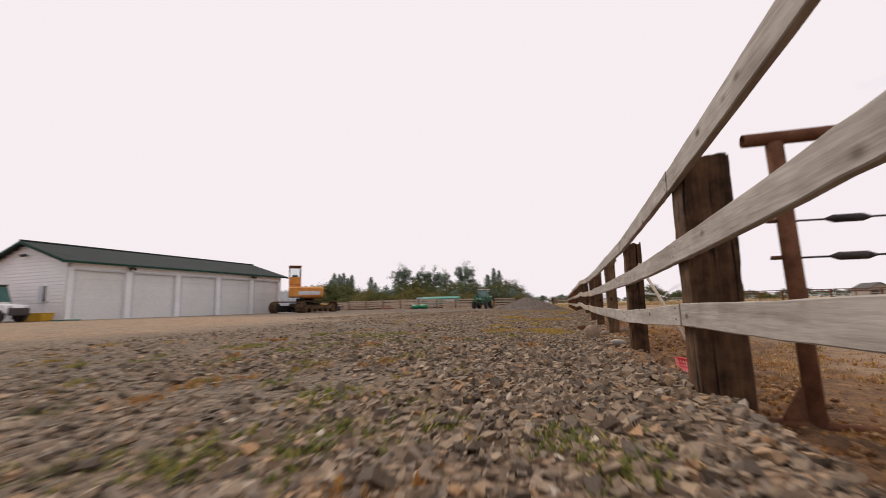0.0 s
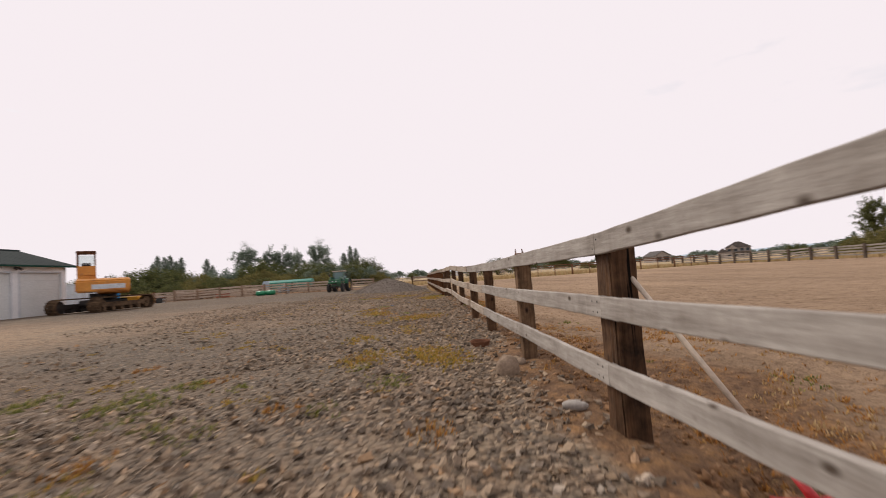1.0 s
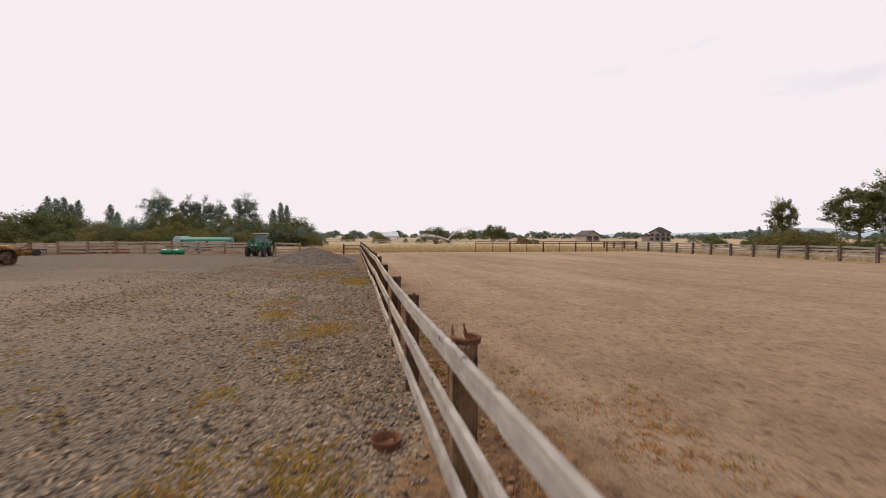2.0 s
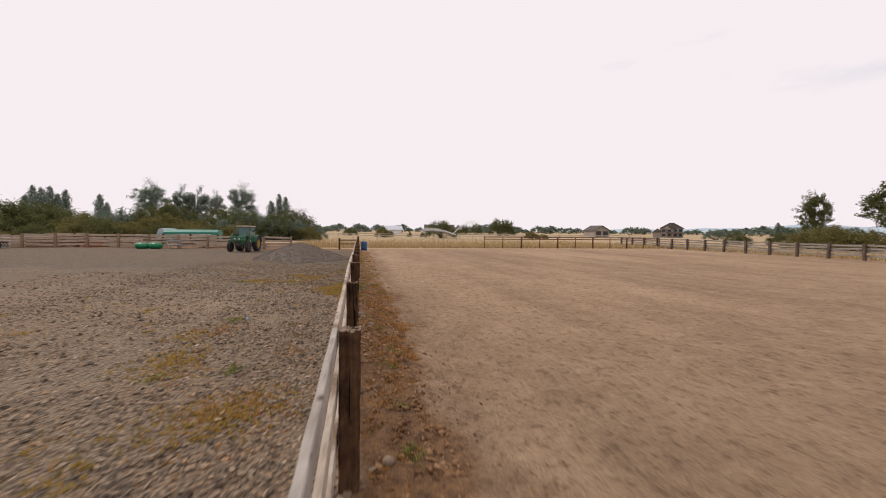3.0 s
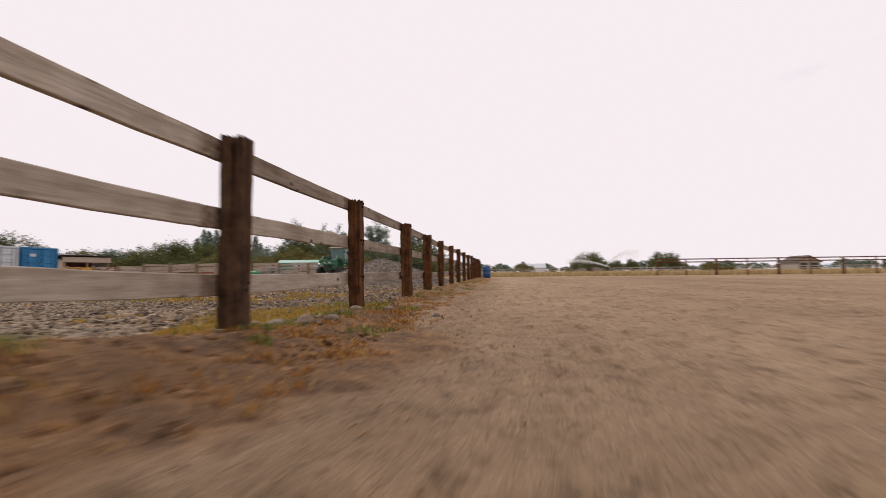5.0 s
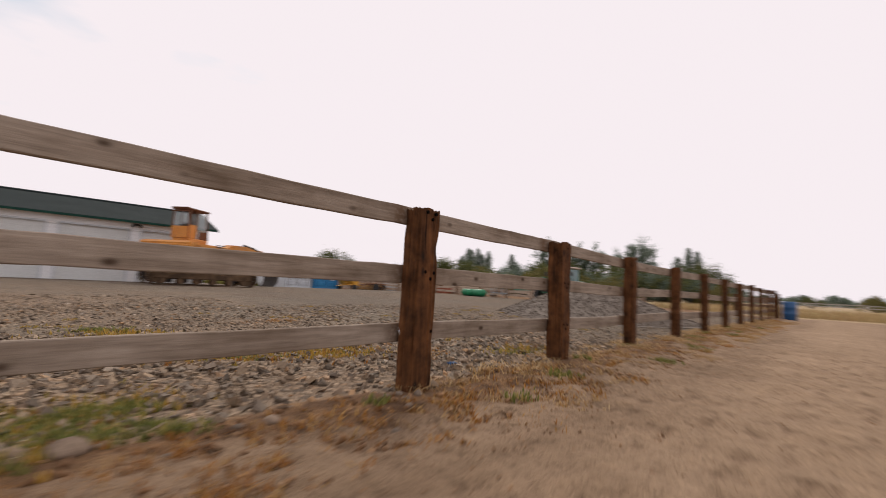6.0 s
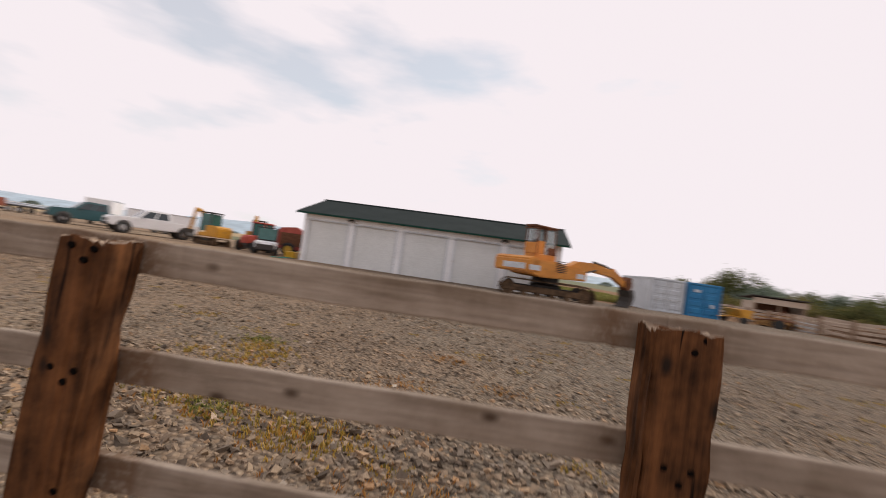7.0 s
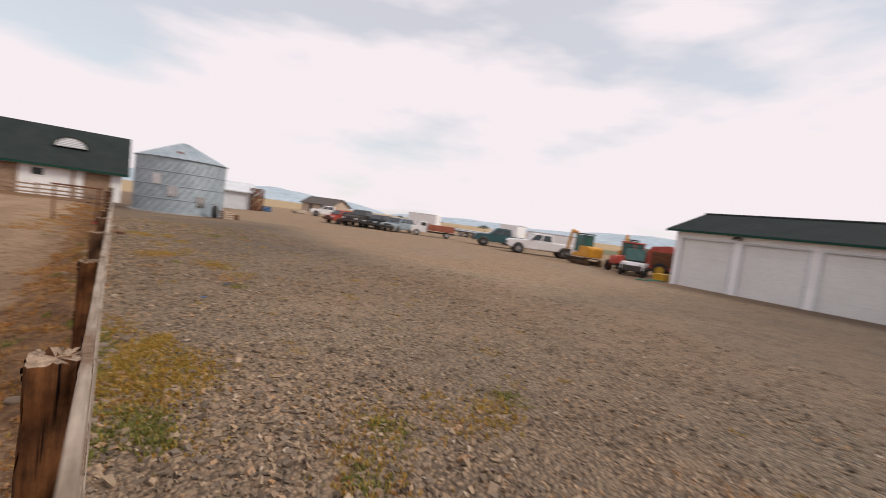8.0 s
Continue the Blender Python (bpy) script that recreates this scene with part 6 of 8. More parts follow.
# ---------- buildings round the yard ----------
def build_silo():
    R, H, PK = 3.6, 4.75, 6.3
    s = thing("grain_bin", at_ground(-4.9, -19.8), "round galvanised corrugated grain bin with a conical roof", "grain bin")
    seg = 64
    for tier in range(4):
        z0, z1 = 0.12 + tier * (H - 0.12) / 4, 0.12 + (tier + 1) * (H - 0.12) / 4
        bm = bmesh.new()
        n = 24
        rings = []
        for j in range(n + 1):
            r = R + 0.02 * math.sin(j * math.pi / 1.0 * 0.5 * 2) + (0.005 if j % 2 else -0.005)
            rings.append([bm.verts.new((r * math.cos(2 * math.pi * i / seg), r * math.sin(2 * math.pi * i / seg), z0 + (z1 - z0) * j / n)) for i in range(seg)])
        for a, b_ in zip(rings, rings[1:]):
            for i in range(seg):
                bm.faces.new((a[i], a[(i + 1) % seg], b_[(i + 1) % seg], b_[i]))
        part("wall_ring", bm, M_STEEL, s)
        bm = bmesh.new()
        for i in range(seg):
            a0, a1 = 2 * math.pi * i / seg, 2 * math.pi * (i + 1) / seg
            add_tube(bm, ((R + 0.02) * math.cos(a0), (R + 0.02) * math.sin(a0), z1), ((R + 0.02) * math.cos(a1), (R + 0.02) * math.sin(a1), z1), 0.03, None, 5, False)
        part("seam", bm, M_STEEL, s)
    bm = bmesh.new()
    n = 32
    for i in range(n):
        a0, a1 = 2 * math.pi * i / n, 2 * math.pi * (i + 1) / n
        am = (a0 + a1) / 2
        v = [bm.verts.new(((R + 0.15) * math.cos(a), (R + 0.15) * math.sin(a), H)) for a in (a0, am, a1)]
        u = [bm.verts.new((0.35 * math.cos(a), 0.35 * math.sin(a), PK)) for a in (a0, am, a1)]
        for q in (v[0], u[0], v[2], u[2]):
            q.co.z += 0.05
        bm.faces.new((v[0], v[1], u[1], u[0]))
        bm.faces.new((v[1], v[2], u[2], u[1]))
    bmesh.ops.remove_doubles(bm, verts=bm.verts, dist=0.002)
    roof = part("roof", bm, M_STEEL, s, "ribbed conical metal roof")
    tube_part("cap", (0, 0, PK - 0.05), (0, 0, PK + 0.1), 0.42, M_STEEL, roof, "", 24, 0.2)
    box_part("roof_hatch", (0.5, 2.4, 5.35), (0.5, 0.45, 0.06), M_RUST, s, 0.01, "rusty roof hatch", Matrix.Rotation(radians(-25), 4, "X"))
    for a, z in ((radians(75), 2.0), (radians(110), 1.3), (radians(55), 2.9)):
        box_part("access_panel", ((R + 0.03) * math.cos(a), (R + 0.03) * math.sin(a), z), (0.08, 0.7, 0.9), M_CHROME, s, 0.01, "", Matrix.Rotation(a, 4, "Z"))
    bm = bmesh.new()
    add_tube(bm, (0, 0, -0.2), (0, 0, 0.12), R + 0.35, None, 48)
    part("concrete_base", bm, M_CONCRETE, s)
    t = thing("rubber_tyre", at_ground(-7.2, -15.7) @ Matrix.Scale(1.25, 4), "dark rubber tyre lying beside the grain bin", "tyre")
    wheel(t, (0, 0, 0.45), 0.45, 0.3, M_DARK)
    crate(-8.2, -15.9, 20, (0.9, 0.8, 0.75), M_TANRAIL, "brown wooden crate beside the grain bin")
    crate(-9.0, -16.6, -10, (0.7, 0.7, 0.45), M_RUST, "rusty brown crate beside the grain bin")


build_silo()


def build_stable():
    X0, X1, Y, YB = -0.6, 30.0, -29.2, -37.4
    zb = float(ground_z(10, -29))
    ZE, ZR = zb + 3.35, zb + 6.85
    ym = (Y + YB) / 2
    s = thing("stable", Matrix(), "white stable with dark green roof and small white dormers", "stable")
    bm = bmesh.new()
    add_box(bm, ((X0 + X1) / 2, Y - 0.1, (zb + ZE) / 2 - 0.1), (X1 - X0, 0.2, ZE - zb + 0.2))
    wall = part("wall", bm, M_WHITE, s)
    bm = bmesh.new()
    add_box(bm, ((X0 + X1) / 2, YB + 0.1, (zb + ZE) / 2), (X1 - X0, 0.2, ZE - zb))
    part("wall", bm, M_WHITE, s)
    for x in (X0 + 0.1, X1 - 0.1):
        bm = bmesh.new()
        add_prism(bm, [(Y - 0.2, zb - 0.2), (YB + 0.2, zb - 0.2), (YB + 0.2, ZE), (ym, ZR - 0.15), (Y - 0.2, ZE)], 0, x - 0.1, x + 0.1)
        part("wall", bm, M_WHITE, s)
    for sgn in (1, -1):
        ye = ym + sgn * ((Y - YB) / 2 + 0.7)
        slope = (ZR - ZE) / ((Y - YB) / 2)
        ze = ZE - slope * 0.7 + 0.1
        bm = bmesh.new()
        add_prism(bm, [(ym, ZR), (ye, ze), (ye, ze + 0.12), (ym, ZR + 0.12)], 0, X0 - 0.6, X1 + 0.6)
        rf = part("roof", bm, M_ROOF, s, "dark green roof slope")
        box_part("fascia", ((X0 + X1) / 2, ye + sgn * 0.02, ze), (X1 - X0 + 1.2, 0.04, 0.2), M_TRIM, s)
    for x in (3.6, 12.0, 20.4):
        arch = [(x + 1.25 * math.cos(radians(180 * i / 14)), zb + 4.92 + 0.98 * math.sin(radians(180 * i / 14))) for i in range(15)]
        bm = bmesh.new()
        add_prism(bm, arch, 1, Y - 3.6, Y - 1.25)
        d = part("dormer", bm, M_WHITE, s, "white half-round roof dormer")
        bm = bmesh.new()
        for (xa, za), (xb, zb_) in zip(arch, arch[1:]):
            mid = Vector(((xa + xb) / 2, Y - 2.4, (za + zb_) / 2))
            add_box(bm, mid, (math.hypot(xb - xa, zb_ - za) + 0.03, 2.5, 0.09), Matrix.Rotation(-math.atan2(zb_ - za, xb - xa), 4, "Y"))
        part("dormer_roof", bm, M_ROOF, d)
        for i in range(5):
            half = 1.1 * math.sqrt(max(0.05, 1 - ((0.1 + 0.16 * i) / 0.95) ** 2))
            box_part("louvre", (x, Y - 1.235, zb + 5.02 + 0.16 * i), (2 * half, 0.03, 0.09), M_CONT, d, 0.0, "", Matrix.Rotation(radians(25), 4, "X"))
    for x in (1.35, 8.4, 16.0, 23.6):
        d = box_part("stable_door", (x, Y + 0.012, zb + 1.35), (2.15, 0.02, 2.7), M_BROWNRAIL, s, 0.0, "tan plank door")
        for i in range(8):
            box_part("plank", (x - 0.95 + 0.27 * i, Y + 0.042, zb + 1.35), (0.255, 0.036, 2.7), M_BROWNRAIL, d, 0.006)
        box_part("door_brace", (x, Y + 0.075, zb + 2.2), (2.1, 0.03, 0.16), M_BROWNRAIL, d)
        box_part("door_brace", (x, Y + 0.075, zb + 0.5), (2.1, 0.03, 0.16), M_BROWNRAIL, d)
    for x in (5.8, 11.6, 13.2, 19.0, 21.0, 27.0):
        w = box_part("window", (x, Y + 0.02, zb + 2.2), (1.05, 0.08, 0.85), M_WHITE, s, 0.01)
        box_part("pane", (x, Y + 0.064, zb + 2.2), (0.85, 0.012, 0.65), M_DARKGLASS, w)
    for x in (3.2, 7.2, 10.4, 14.8, 18.0, 22.4):
        box_part("post", (x, Y + 0.1, zb + 1.6), (0.2, 0.18, 3.2), M_BROWNRAIL, s, 0.01)


build_stable()


def small_house(name, x, y, rz, w, d, eave, ridge, wall_mat, roof_mat, label, cat, doors=(), windows=()):
    """A gabled house with its ridge along its width; openings on its front (-y) side."""
    h = thing(name, at_ground(x, y, rz), label, cat)
    t = 0.2
    for yy in (-d / 2 + t / 2, d / 2 - t / 2):
        box_part("wall", (0, yy, eave / 2), (w - 0.02, t, eave), wall_mat, h)
    for xx in (-w / 2 + t / 2, w / 2 - t / 2):
        bm = bmesh.new()
        add_prism(bm, [(-d / 2, 0), (d / 2, 0), (d / 2, eave), (0, ridge - 0.1), (-d / 2, eave)], 0, xx - t / 2, xx + t / 2)
        part("wall", bm, wall_mat, h)
    for s in (-1, 1):
        ye, ze = s * (d / 2 + 0.5), eave - (ridge - eave) / (d / 2) * 0.5
        bm = bmesh.new()
        add_prism(bm, [(0, ridge), (ye, ze), (ye, ze + 0.18), (0, ridge + 0.18)], 0, -w / 2 - 0.5, w / 2 + 0.5)
        part("roof", bm, roof_mat, h)
    for xx, dw, dh in doors:
        box_part("door", (xx, -d / 2 - 0.02, dh / 2), (dw, 0.1, dh), M_DARK, h, 0.01)
    for xx, zz, ww, wh in windows:
        wi = box_part("window", (xx, -d / 2 - 0.02, zz), (ww, 0.1, wh), M_CONT, h, 0.01)
        box_part("pane", (xx, -d / 2 - 0.075, zz), (ww - 0.2, 0.012, wh - 0.2), M_DARKGLASS, wi)
    return h


small_house("storage_shed", -14.9, -46.5, 0, 4.2, 4.0, 2.9, 4.0, M_CONT, M_CONT, "small white gabled storage shed beyond the grain bin", "shed")
small_house("farmhouse", -46, -87, 120, 10, 7.5, 2.3, 4.0, M_TAN, M_SHINGLE, "low tan farmhouse with a dark shingle roof", "house", ((-2, 1.0, 2.1),), ((2, 1.5, 1.6, 1.2),))
barn = small_house("barn", 106, 186, -87, 8.5, 7.4, 2.8, 4.8, M_SHEATH, M_SHINGLE, "low grey-brown barn with two dark doors in its gable", "barn")
for yy in (-1.7, 1.7):
    box_part("door", (4.27, yy, 1.2), (0.1, 2.4, 2.4), M_DARK, barn, 0.01)
small_house("farmhouse", 18, 240, 0, 9, 6, 2.4, 4.2, M_WHITE, M_CONT, "pale low farmhouse far across the fields", "house")
small_house("farmhouse", 60, 330, -10, 22, 10, 3.2, 6.4, M_TAN, M_SHINGLE, "tan farmhouse far across the fields", "house")


def build_unfinished_house():
    h = thing("unfinished_house", at_ground(127, 164, -38) @ Matrix.Diagonal((0.88, 0.8, 0.76, 1)), "two-storey brown house still under construction", "house")
    box_part("wall", (0, 0, 2.6), (9.5, 8.0, 5.2), M_SHEATH, h)
    bm = bmesh.new()
    add_prism(bm, [(-5.3, 5.0), (5.3, 5.0), (0.8, 8.0), (-0.8, 8.0)], 1, -4.4, 4.4)
    part("roof", bm, M_SHINGLE, h)
    wing = box_part("wing", (-5.8, -0.8, 1.5), (4.0, 6.0, 3.0), M_SHEATH, h)
    bm = bmesh.new()
    add_prism(bm, [(-8.2, 2.9), (-3.4, 2.9), (-5.8, 5.0)], 1, -4.3, 2.6)
    part("roof", bm, M_SHINGLE, wing)
    bm = bmesh.new()
    add_prism(bm, [(-3.9, 4.4), (0.1, 4.4), (-1.9, 6.4)], 1, -5.1, -2.0)
    part("front_gable", bm, M_SHEATH, h)
    for x in (-3.3, -0.9, 1.5, 3.6):
        for z in (1.4, 3.9):
            box_part("window", (x, -4.03, z), (1.3, 0.1, 1.4), M_DARKGLASS, h, 0.01)
    box_part("porch_roof", (1.2, -5.0, 2.75), (7.0, 2.2, 0.2), M_SHINGLE, h)
    for x in (-2.0, 0.4, 2.6, 4.5):
        box_part("porch_post", (x, -5.9, 1.35), (0.2, 0.2, 2.7), M_SHEATH, h)


build_unfinished_house()


# ---------- parked vehicles ----------
def vehicle(kind, x, y, rz, paint, label, length=5.4, width=1.95, dark_roof=False):
    """A parked pickup, car, van or truck, its nose towards +y."""
    v = thing(kind, at_ground(x, y, rz) @ Matrix.Scale(1.1 if "truck" in kind else 1.0, 4), label, "truck" if "truck" in kind else "car", "vehicles parked along the yard")
    L, W = length, width
    hw = W / 2
    zf, zh, zb = 0.42, 1.02, 0.98
    body = bmesh.new()
    if kind == "pickup_truck":
        low = [(-L / 2, 0.6), (-L / 2, 1.16), (-0.9, 1.17), (-0.85, 1.2), (1.0, 1.2), (1.2, 1.19), (L / 2 - 0.22, 1.12), (L / 2, 0.98), (L / 2, 0.55), (L / 2 - 0.4, 0.46), (-L / 2 + 0.3, 0.5)]
        cabin = [(-0.95, 1.17), (-0.85, 1.80), (0.3, 1.84), (0.58, 1.79), (1.25, 1.17)]
    else:
        low = [(-L / 2, 0.5), (-L / 2, 1.0), (-0.6, 1.05), (1.0, 1.02), (L / 2 - 0.3, 0.92), (L / 2, 0.75), (L / 2, 0.42), (L / 2 - 0.4, 0.34), (-L / 2 + 0.3, 0.36)]
        cabin = [(-L / 2 + 0.08, 1.0), (-L / 2 + 0.3, 1.68), (0.2, 1.72), (0.5, 1.65), (1.25, 1.02)]
    add_prism(body, low, 0, -hw, hw, 0.05)
    b_ = part("body", body, paint, v)
    cab_bm = bmesh.new()
    k = len(cabin)
    va = [cab_bm.verts.new((-hw * (0.96 if z < 1.25 else 0.78), yy, z)) for yy, z in cabin]
    vb = [cab_bm.verts.new((hw * (0.96 if z < 1.25 else 0.78), yy, z)) for yy, z in cabin]
    cab_bm.faces.new(va)
    cab_bm.faces.new(list(reversed(vb)))
    for i in range(k):
        cab_bm.faces.new((va[i], vb[i], vb[(i + 1) % k], va[(i + 1) % k]))
    bmesh.ops.recalc_face_normals(cab_bm, faces=cab_bm.faces)
    bmesh.ops.bevel(cab_bm, geom=list(cab_bm.edges), offset=0.04, segments=2, affect="EDGES")
    part("cabin", cab_bm, paint, v)
    # windows a little proud of the cabin
    ya, yb = cabin[0][0], cabin[-1][0]
    sill, head = (1.24, 1.7) if kind == "pickup_truck" else (1.14, 1.6)
    yt0, yt1 = cabin[1][0], cabin[3][0]
    for s in (-1, 1):
        n_side = 2 if kind == "pickup_truck" else 3
        for i in range(n_side):
            f0, f1 = (i + 0.06) / n_side, (i + 0.94) / n_side
            bm = bmesh.new()
            lo0, lo1 = ya + 0.12 + (yb - ya - 0.35) * f0, ya + 0.12 + (yb - ya - 0.35) * f1
            hi0, hi1 = yt0 + 0.1 + (yt1 - yt0 - 0.12) * f0, yt0 + 0.1 + (yt1 - yt0 - 0.12) * f1
            q = [(s * (hw * 0.95 + 0.004), lo0, sill), (s * (hw * 0.95 + 0.004), lo1, sill), (s * (hw * 0.80 + 0.014), hi1, head), (s * (hw * 0.80 + 0.014), hi0, head)]
            a = [bm.verts.new(p) for p in q]
            c = [bm.verts.new((p[0] - s * 0.02, p[1], p[2])) for p in q]
            bm.faces.new(a)
            bm.faces.new(list(reversed(c)))
            for j in range(4):
                bm.faces.new((a[j], a[(j + 1) % 4], c[(j + 1) % 4], c[j]))
            bmesh.ops.recalc_face_normals(bm, faces=bm.faces)
            part("side_window", bm, M_DARKGLASS, v)
    bm = bmesh.new()
    y0, z0, y1, z1 = cabin[-1][0] - 0.08, sill - 0.02, cabin[3][0] + 0.03, head + 0.03
    add_box(bm, (0, (y0 + y1) / 2 + 0.035, (z0 + z1) / 2 + 0.01), (W * 0.74, 0.02, math.hypot(y1 - y0, z1 - z0) * 0.9), Matrix.Rotation(math.atan2(y0 - y1, z1 - z0), 4, "X"))
    part("windscreen", bm, M_DARKGLASS, v)
    r = 0.4 if kind == "pickup_truck" else 0.33
    for sx in (-1, 1):
        for yy in (-L / 2 + 0.95, L / 2 - 0.92):
            wheel(v, (sx * (hw - 0.09), yy, r), r, 0.24, M_CHROME)
            tube_part("wheel_arch", (sx * (hw - 0.2), yy, r + 0.03), (sx * (hw + 0.006), yy, r + 0.03), r * 1.2, M_DARK, v, "", 18)
    box_part("front_bumper", (0, L / 2 + 0.03, 0.55), (W * 0.98, 0.14, 0.2), M_DARK, v, 0.03)
    box_part("rear_bumper", (0, -L / 2 - 0.03, 0.58), (W * 0.98, 0.14, 0.18), M_CHROME, v, 0.03)
    box_part("grille", (0, L / 2 + 0.008, 0.80), (W * 0.5, 0.03, 0.2), M_DARK, v, 0.01)
    for s in (-1, 1):
        box_part("headlight", (s * W * 0.38, L / 2 + 0.004, 0.82), (0.3, 0.04, 0.16), M_LAMPGLASS, v, 0.02)
        box_part("tail_light", (s * W * 0.44, -L / 2 - 0.004, 0.88), (0.14, 0.03, 0.26), M_RED, v, 0.01)
        box_part("mirror", (s * (hw + 0.1), 0.85, 1.2), (0.2, 0.08, 0.16), M_DARK, v, 0.02)
    if kind == "pickup_truck":
        box_part("bed_lining", (0, -L / 2 + 1.0, 1.075), (W * 0.84, 1.7, 0.03), M_DARK, v)
    return v


vehicle("pickup_truck", -29.6, -45.0, -112, M_WHITE, "white pickup truck parked at the yard edge")
vehicle("car", -22.8, -24.0, -70, M_RED, "red car parked between pickups", 4.4, 1.8)
vehicle("pickup_truck", -24.4, -21.6, -55, M_DARK, "black pickup truck parked with its nose out")
vehicle("car", -25.7, -19.4, -58, M_DARKGLASS, "dark station wagon parked in the vehicle row", 4.8, 1.9)
vehicle("car", -27.0, -17.2, -62, M_STEEL, "silver grey car parked in the vehicle row", 4.8, 1.9)
vehicle("pickup_truck", -32.9, -5.9, -128, M_TEALPAINT, "dark teal pickup truck parked beside the white pickups", 5.2)
vehicle("pickup_truck", -31.6, 0.6, -130, M_WHITE, "white pickup truck with black front bumper", 5.6)
vehicle("car", -22.6, 64.5, 10, M_STEEL, "silver grey car behind the yard fence", 4.5, 1.8)


def dump_truck():
    v = thing("dump_truck", at_ground(-30.0, -13.8, -122) @ Matrix.Scale(0.72, 4), "white truck with a brownish red dump box", "truck", "vehicles parked along the yard")
    bm = bmesh.new()
    add_prism(bm, [(1.4, 0.6), (1.4, 2.3), (2.6, 2.3), (3.0, 1.6), (3.9, 1.45), (4.0, 0.6)], 0, -1.0, 1.0, 0.06)
    part("cab", bm, M_WHITE, v)
    box_part("windscreen", (0, 2.84, 1.95), (1.7, 0.03, 0.66), M_DARKGLASS, v, 0.0, "", Matrix.Rotation(radians(-30), 4, "X"))
    for s in (-1, 1):
        box_part("side_window", (s * 1.0, 2.0, 1.9), (0.03, 0.8, 0.5), M_DARKGLASS, v)
    bm = bmesh.new()
    for c, sz in (((0, -0.9, 1.05), (2.3, 4.2, 0.1)), ((-1.12, -0.9, 1.5), (0.07, 4.2, 0.9)), ((1.12, -0.9, 1.5), (0.07, 4.2, 0.9)), ((0, 1.17, 1.6), (2.3, 0.07, 1.1)), ((0, -2.97, 1.5), (2.3, 0.07, 0.9))):
        add_box(bm, c, sz, None, 0.01)
    for i in range(6):
        for s in (-1, 1):
            add_box(bm, (s * 1.18, -2.7 + 0.72 * i, 1.5), (0.06, 0.09, 0.9))
    part("dump_box", bm, M_DUMP, v, "brownish red dump box")
    box_part("chassis", (0, 0.3, 0.75), (0.9, 7.0, 0.22), M_DARK, v, 0.02)
    for s in (-1, 1):
        for yy in (-1.9, 3.0):
            wheel(v, (s * 0.9, yy, 0.5), 0.5, 0.3, M_CHROME)


dump_truck()


def box_trailer(x, y, rz, l, h, label, mat=M_WHITE):
    v = thing("cargo_trailer", at_ground(x, y, rz), label, "trailer", "trailers in the yard")
    bm = bmesh.new()
    add_box(bm, (0, 0, 0.6 + h / 2), (2.3, l, h), None, 0.06)
    part("box", bm, mat, v)
    for s in (-1, 1):
        for z in (0.65, 0.6 + h - 0.05):
            box_part("edge_rail", (s * 1.155, 0, z), (0.05, l, 0.1), M_CHROME, v)
        for yy in (-0.5, 0.45):
            wheel(v, (s * 1.02, yy, 0.36), 0.36, 0.22, M_CHROME)
    box_part("rear_door", (0, -l / 2 - 0.02, 0.6 + h / 2), (2.0, 0.05, h - 0.2), mat, v, 0.01)
    box_part("tongue", (0, l / 2 + 0.6, 0.5), (0.14, 1.3, 0.12), M_DARK, v)


box_trailer(-42.1, -13.0, -60, 5.0, 2.1, "tall white box trailer behind the pickups")
box_trailer(-43.0, -7.2, 42, 6.2, 1.6, "white ribbed cargo trailer behind the pickups")
box_trailer(-48.5, -43.0, 30, 6.0, 2.4, "white box trailer behind the car row")


def pipe_trailer(x, y, rz):
    v = thing("pipe_trailer", at_ground(x, y, rz), "flat trailer loaded with long pale irrigation pipes", "trailer", "trailers in the yard")
    box_part("deck", (0, 0, 0.75), (2.2, 9.0, 0.12), M_DARK, v, 0.01)
    for i in range(14):
        r_ = 0.08
        tube_part("pipe", (-0.9 + 0.2 * (i % 10), -4.8, 0.9 + 0.17 * (i // 10)), (-0.9 + 0.2 * (i % 10), 4.8, 0.9 + 0.17 * (i // 10)), r_, M_CONT, v, "", 8)
    for s in (-1, 1):
        for yy in (-1.0, 0.0):
            wheel(v, (s * 0.95, yy, 0.36), 0.36, 0.22, M_CHROME)
    for yy in (-3.5, 3.5):
        for s in (-1, 1):
            box_part("stake", (s * 1.08, yy, 1.1), (0.07, 0.07, 0.7), M_DARK, v)


pipe_trailer(-44.5, -24.5, 15)


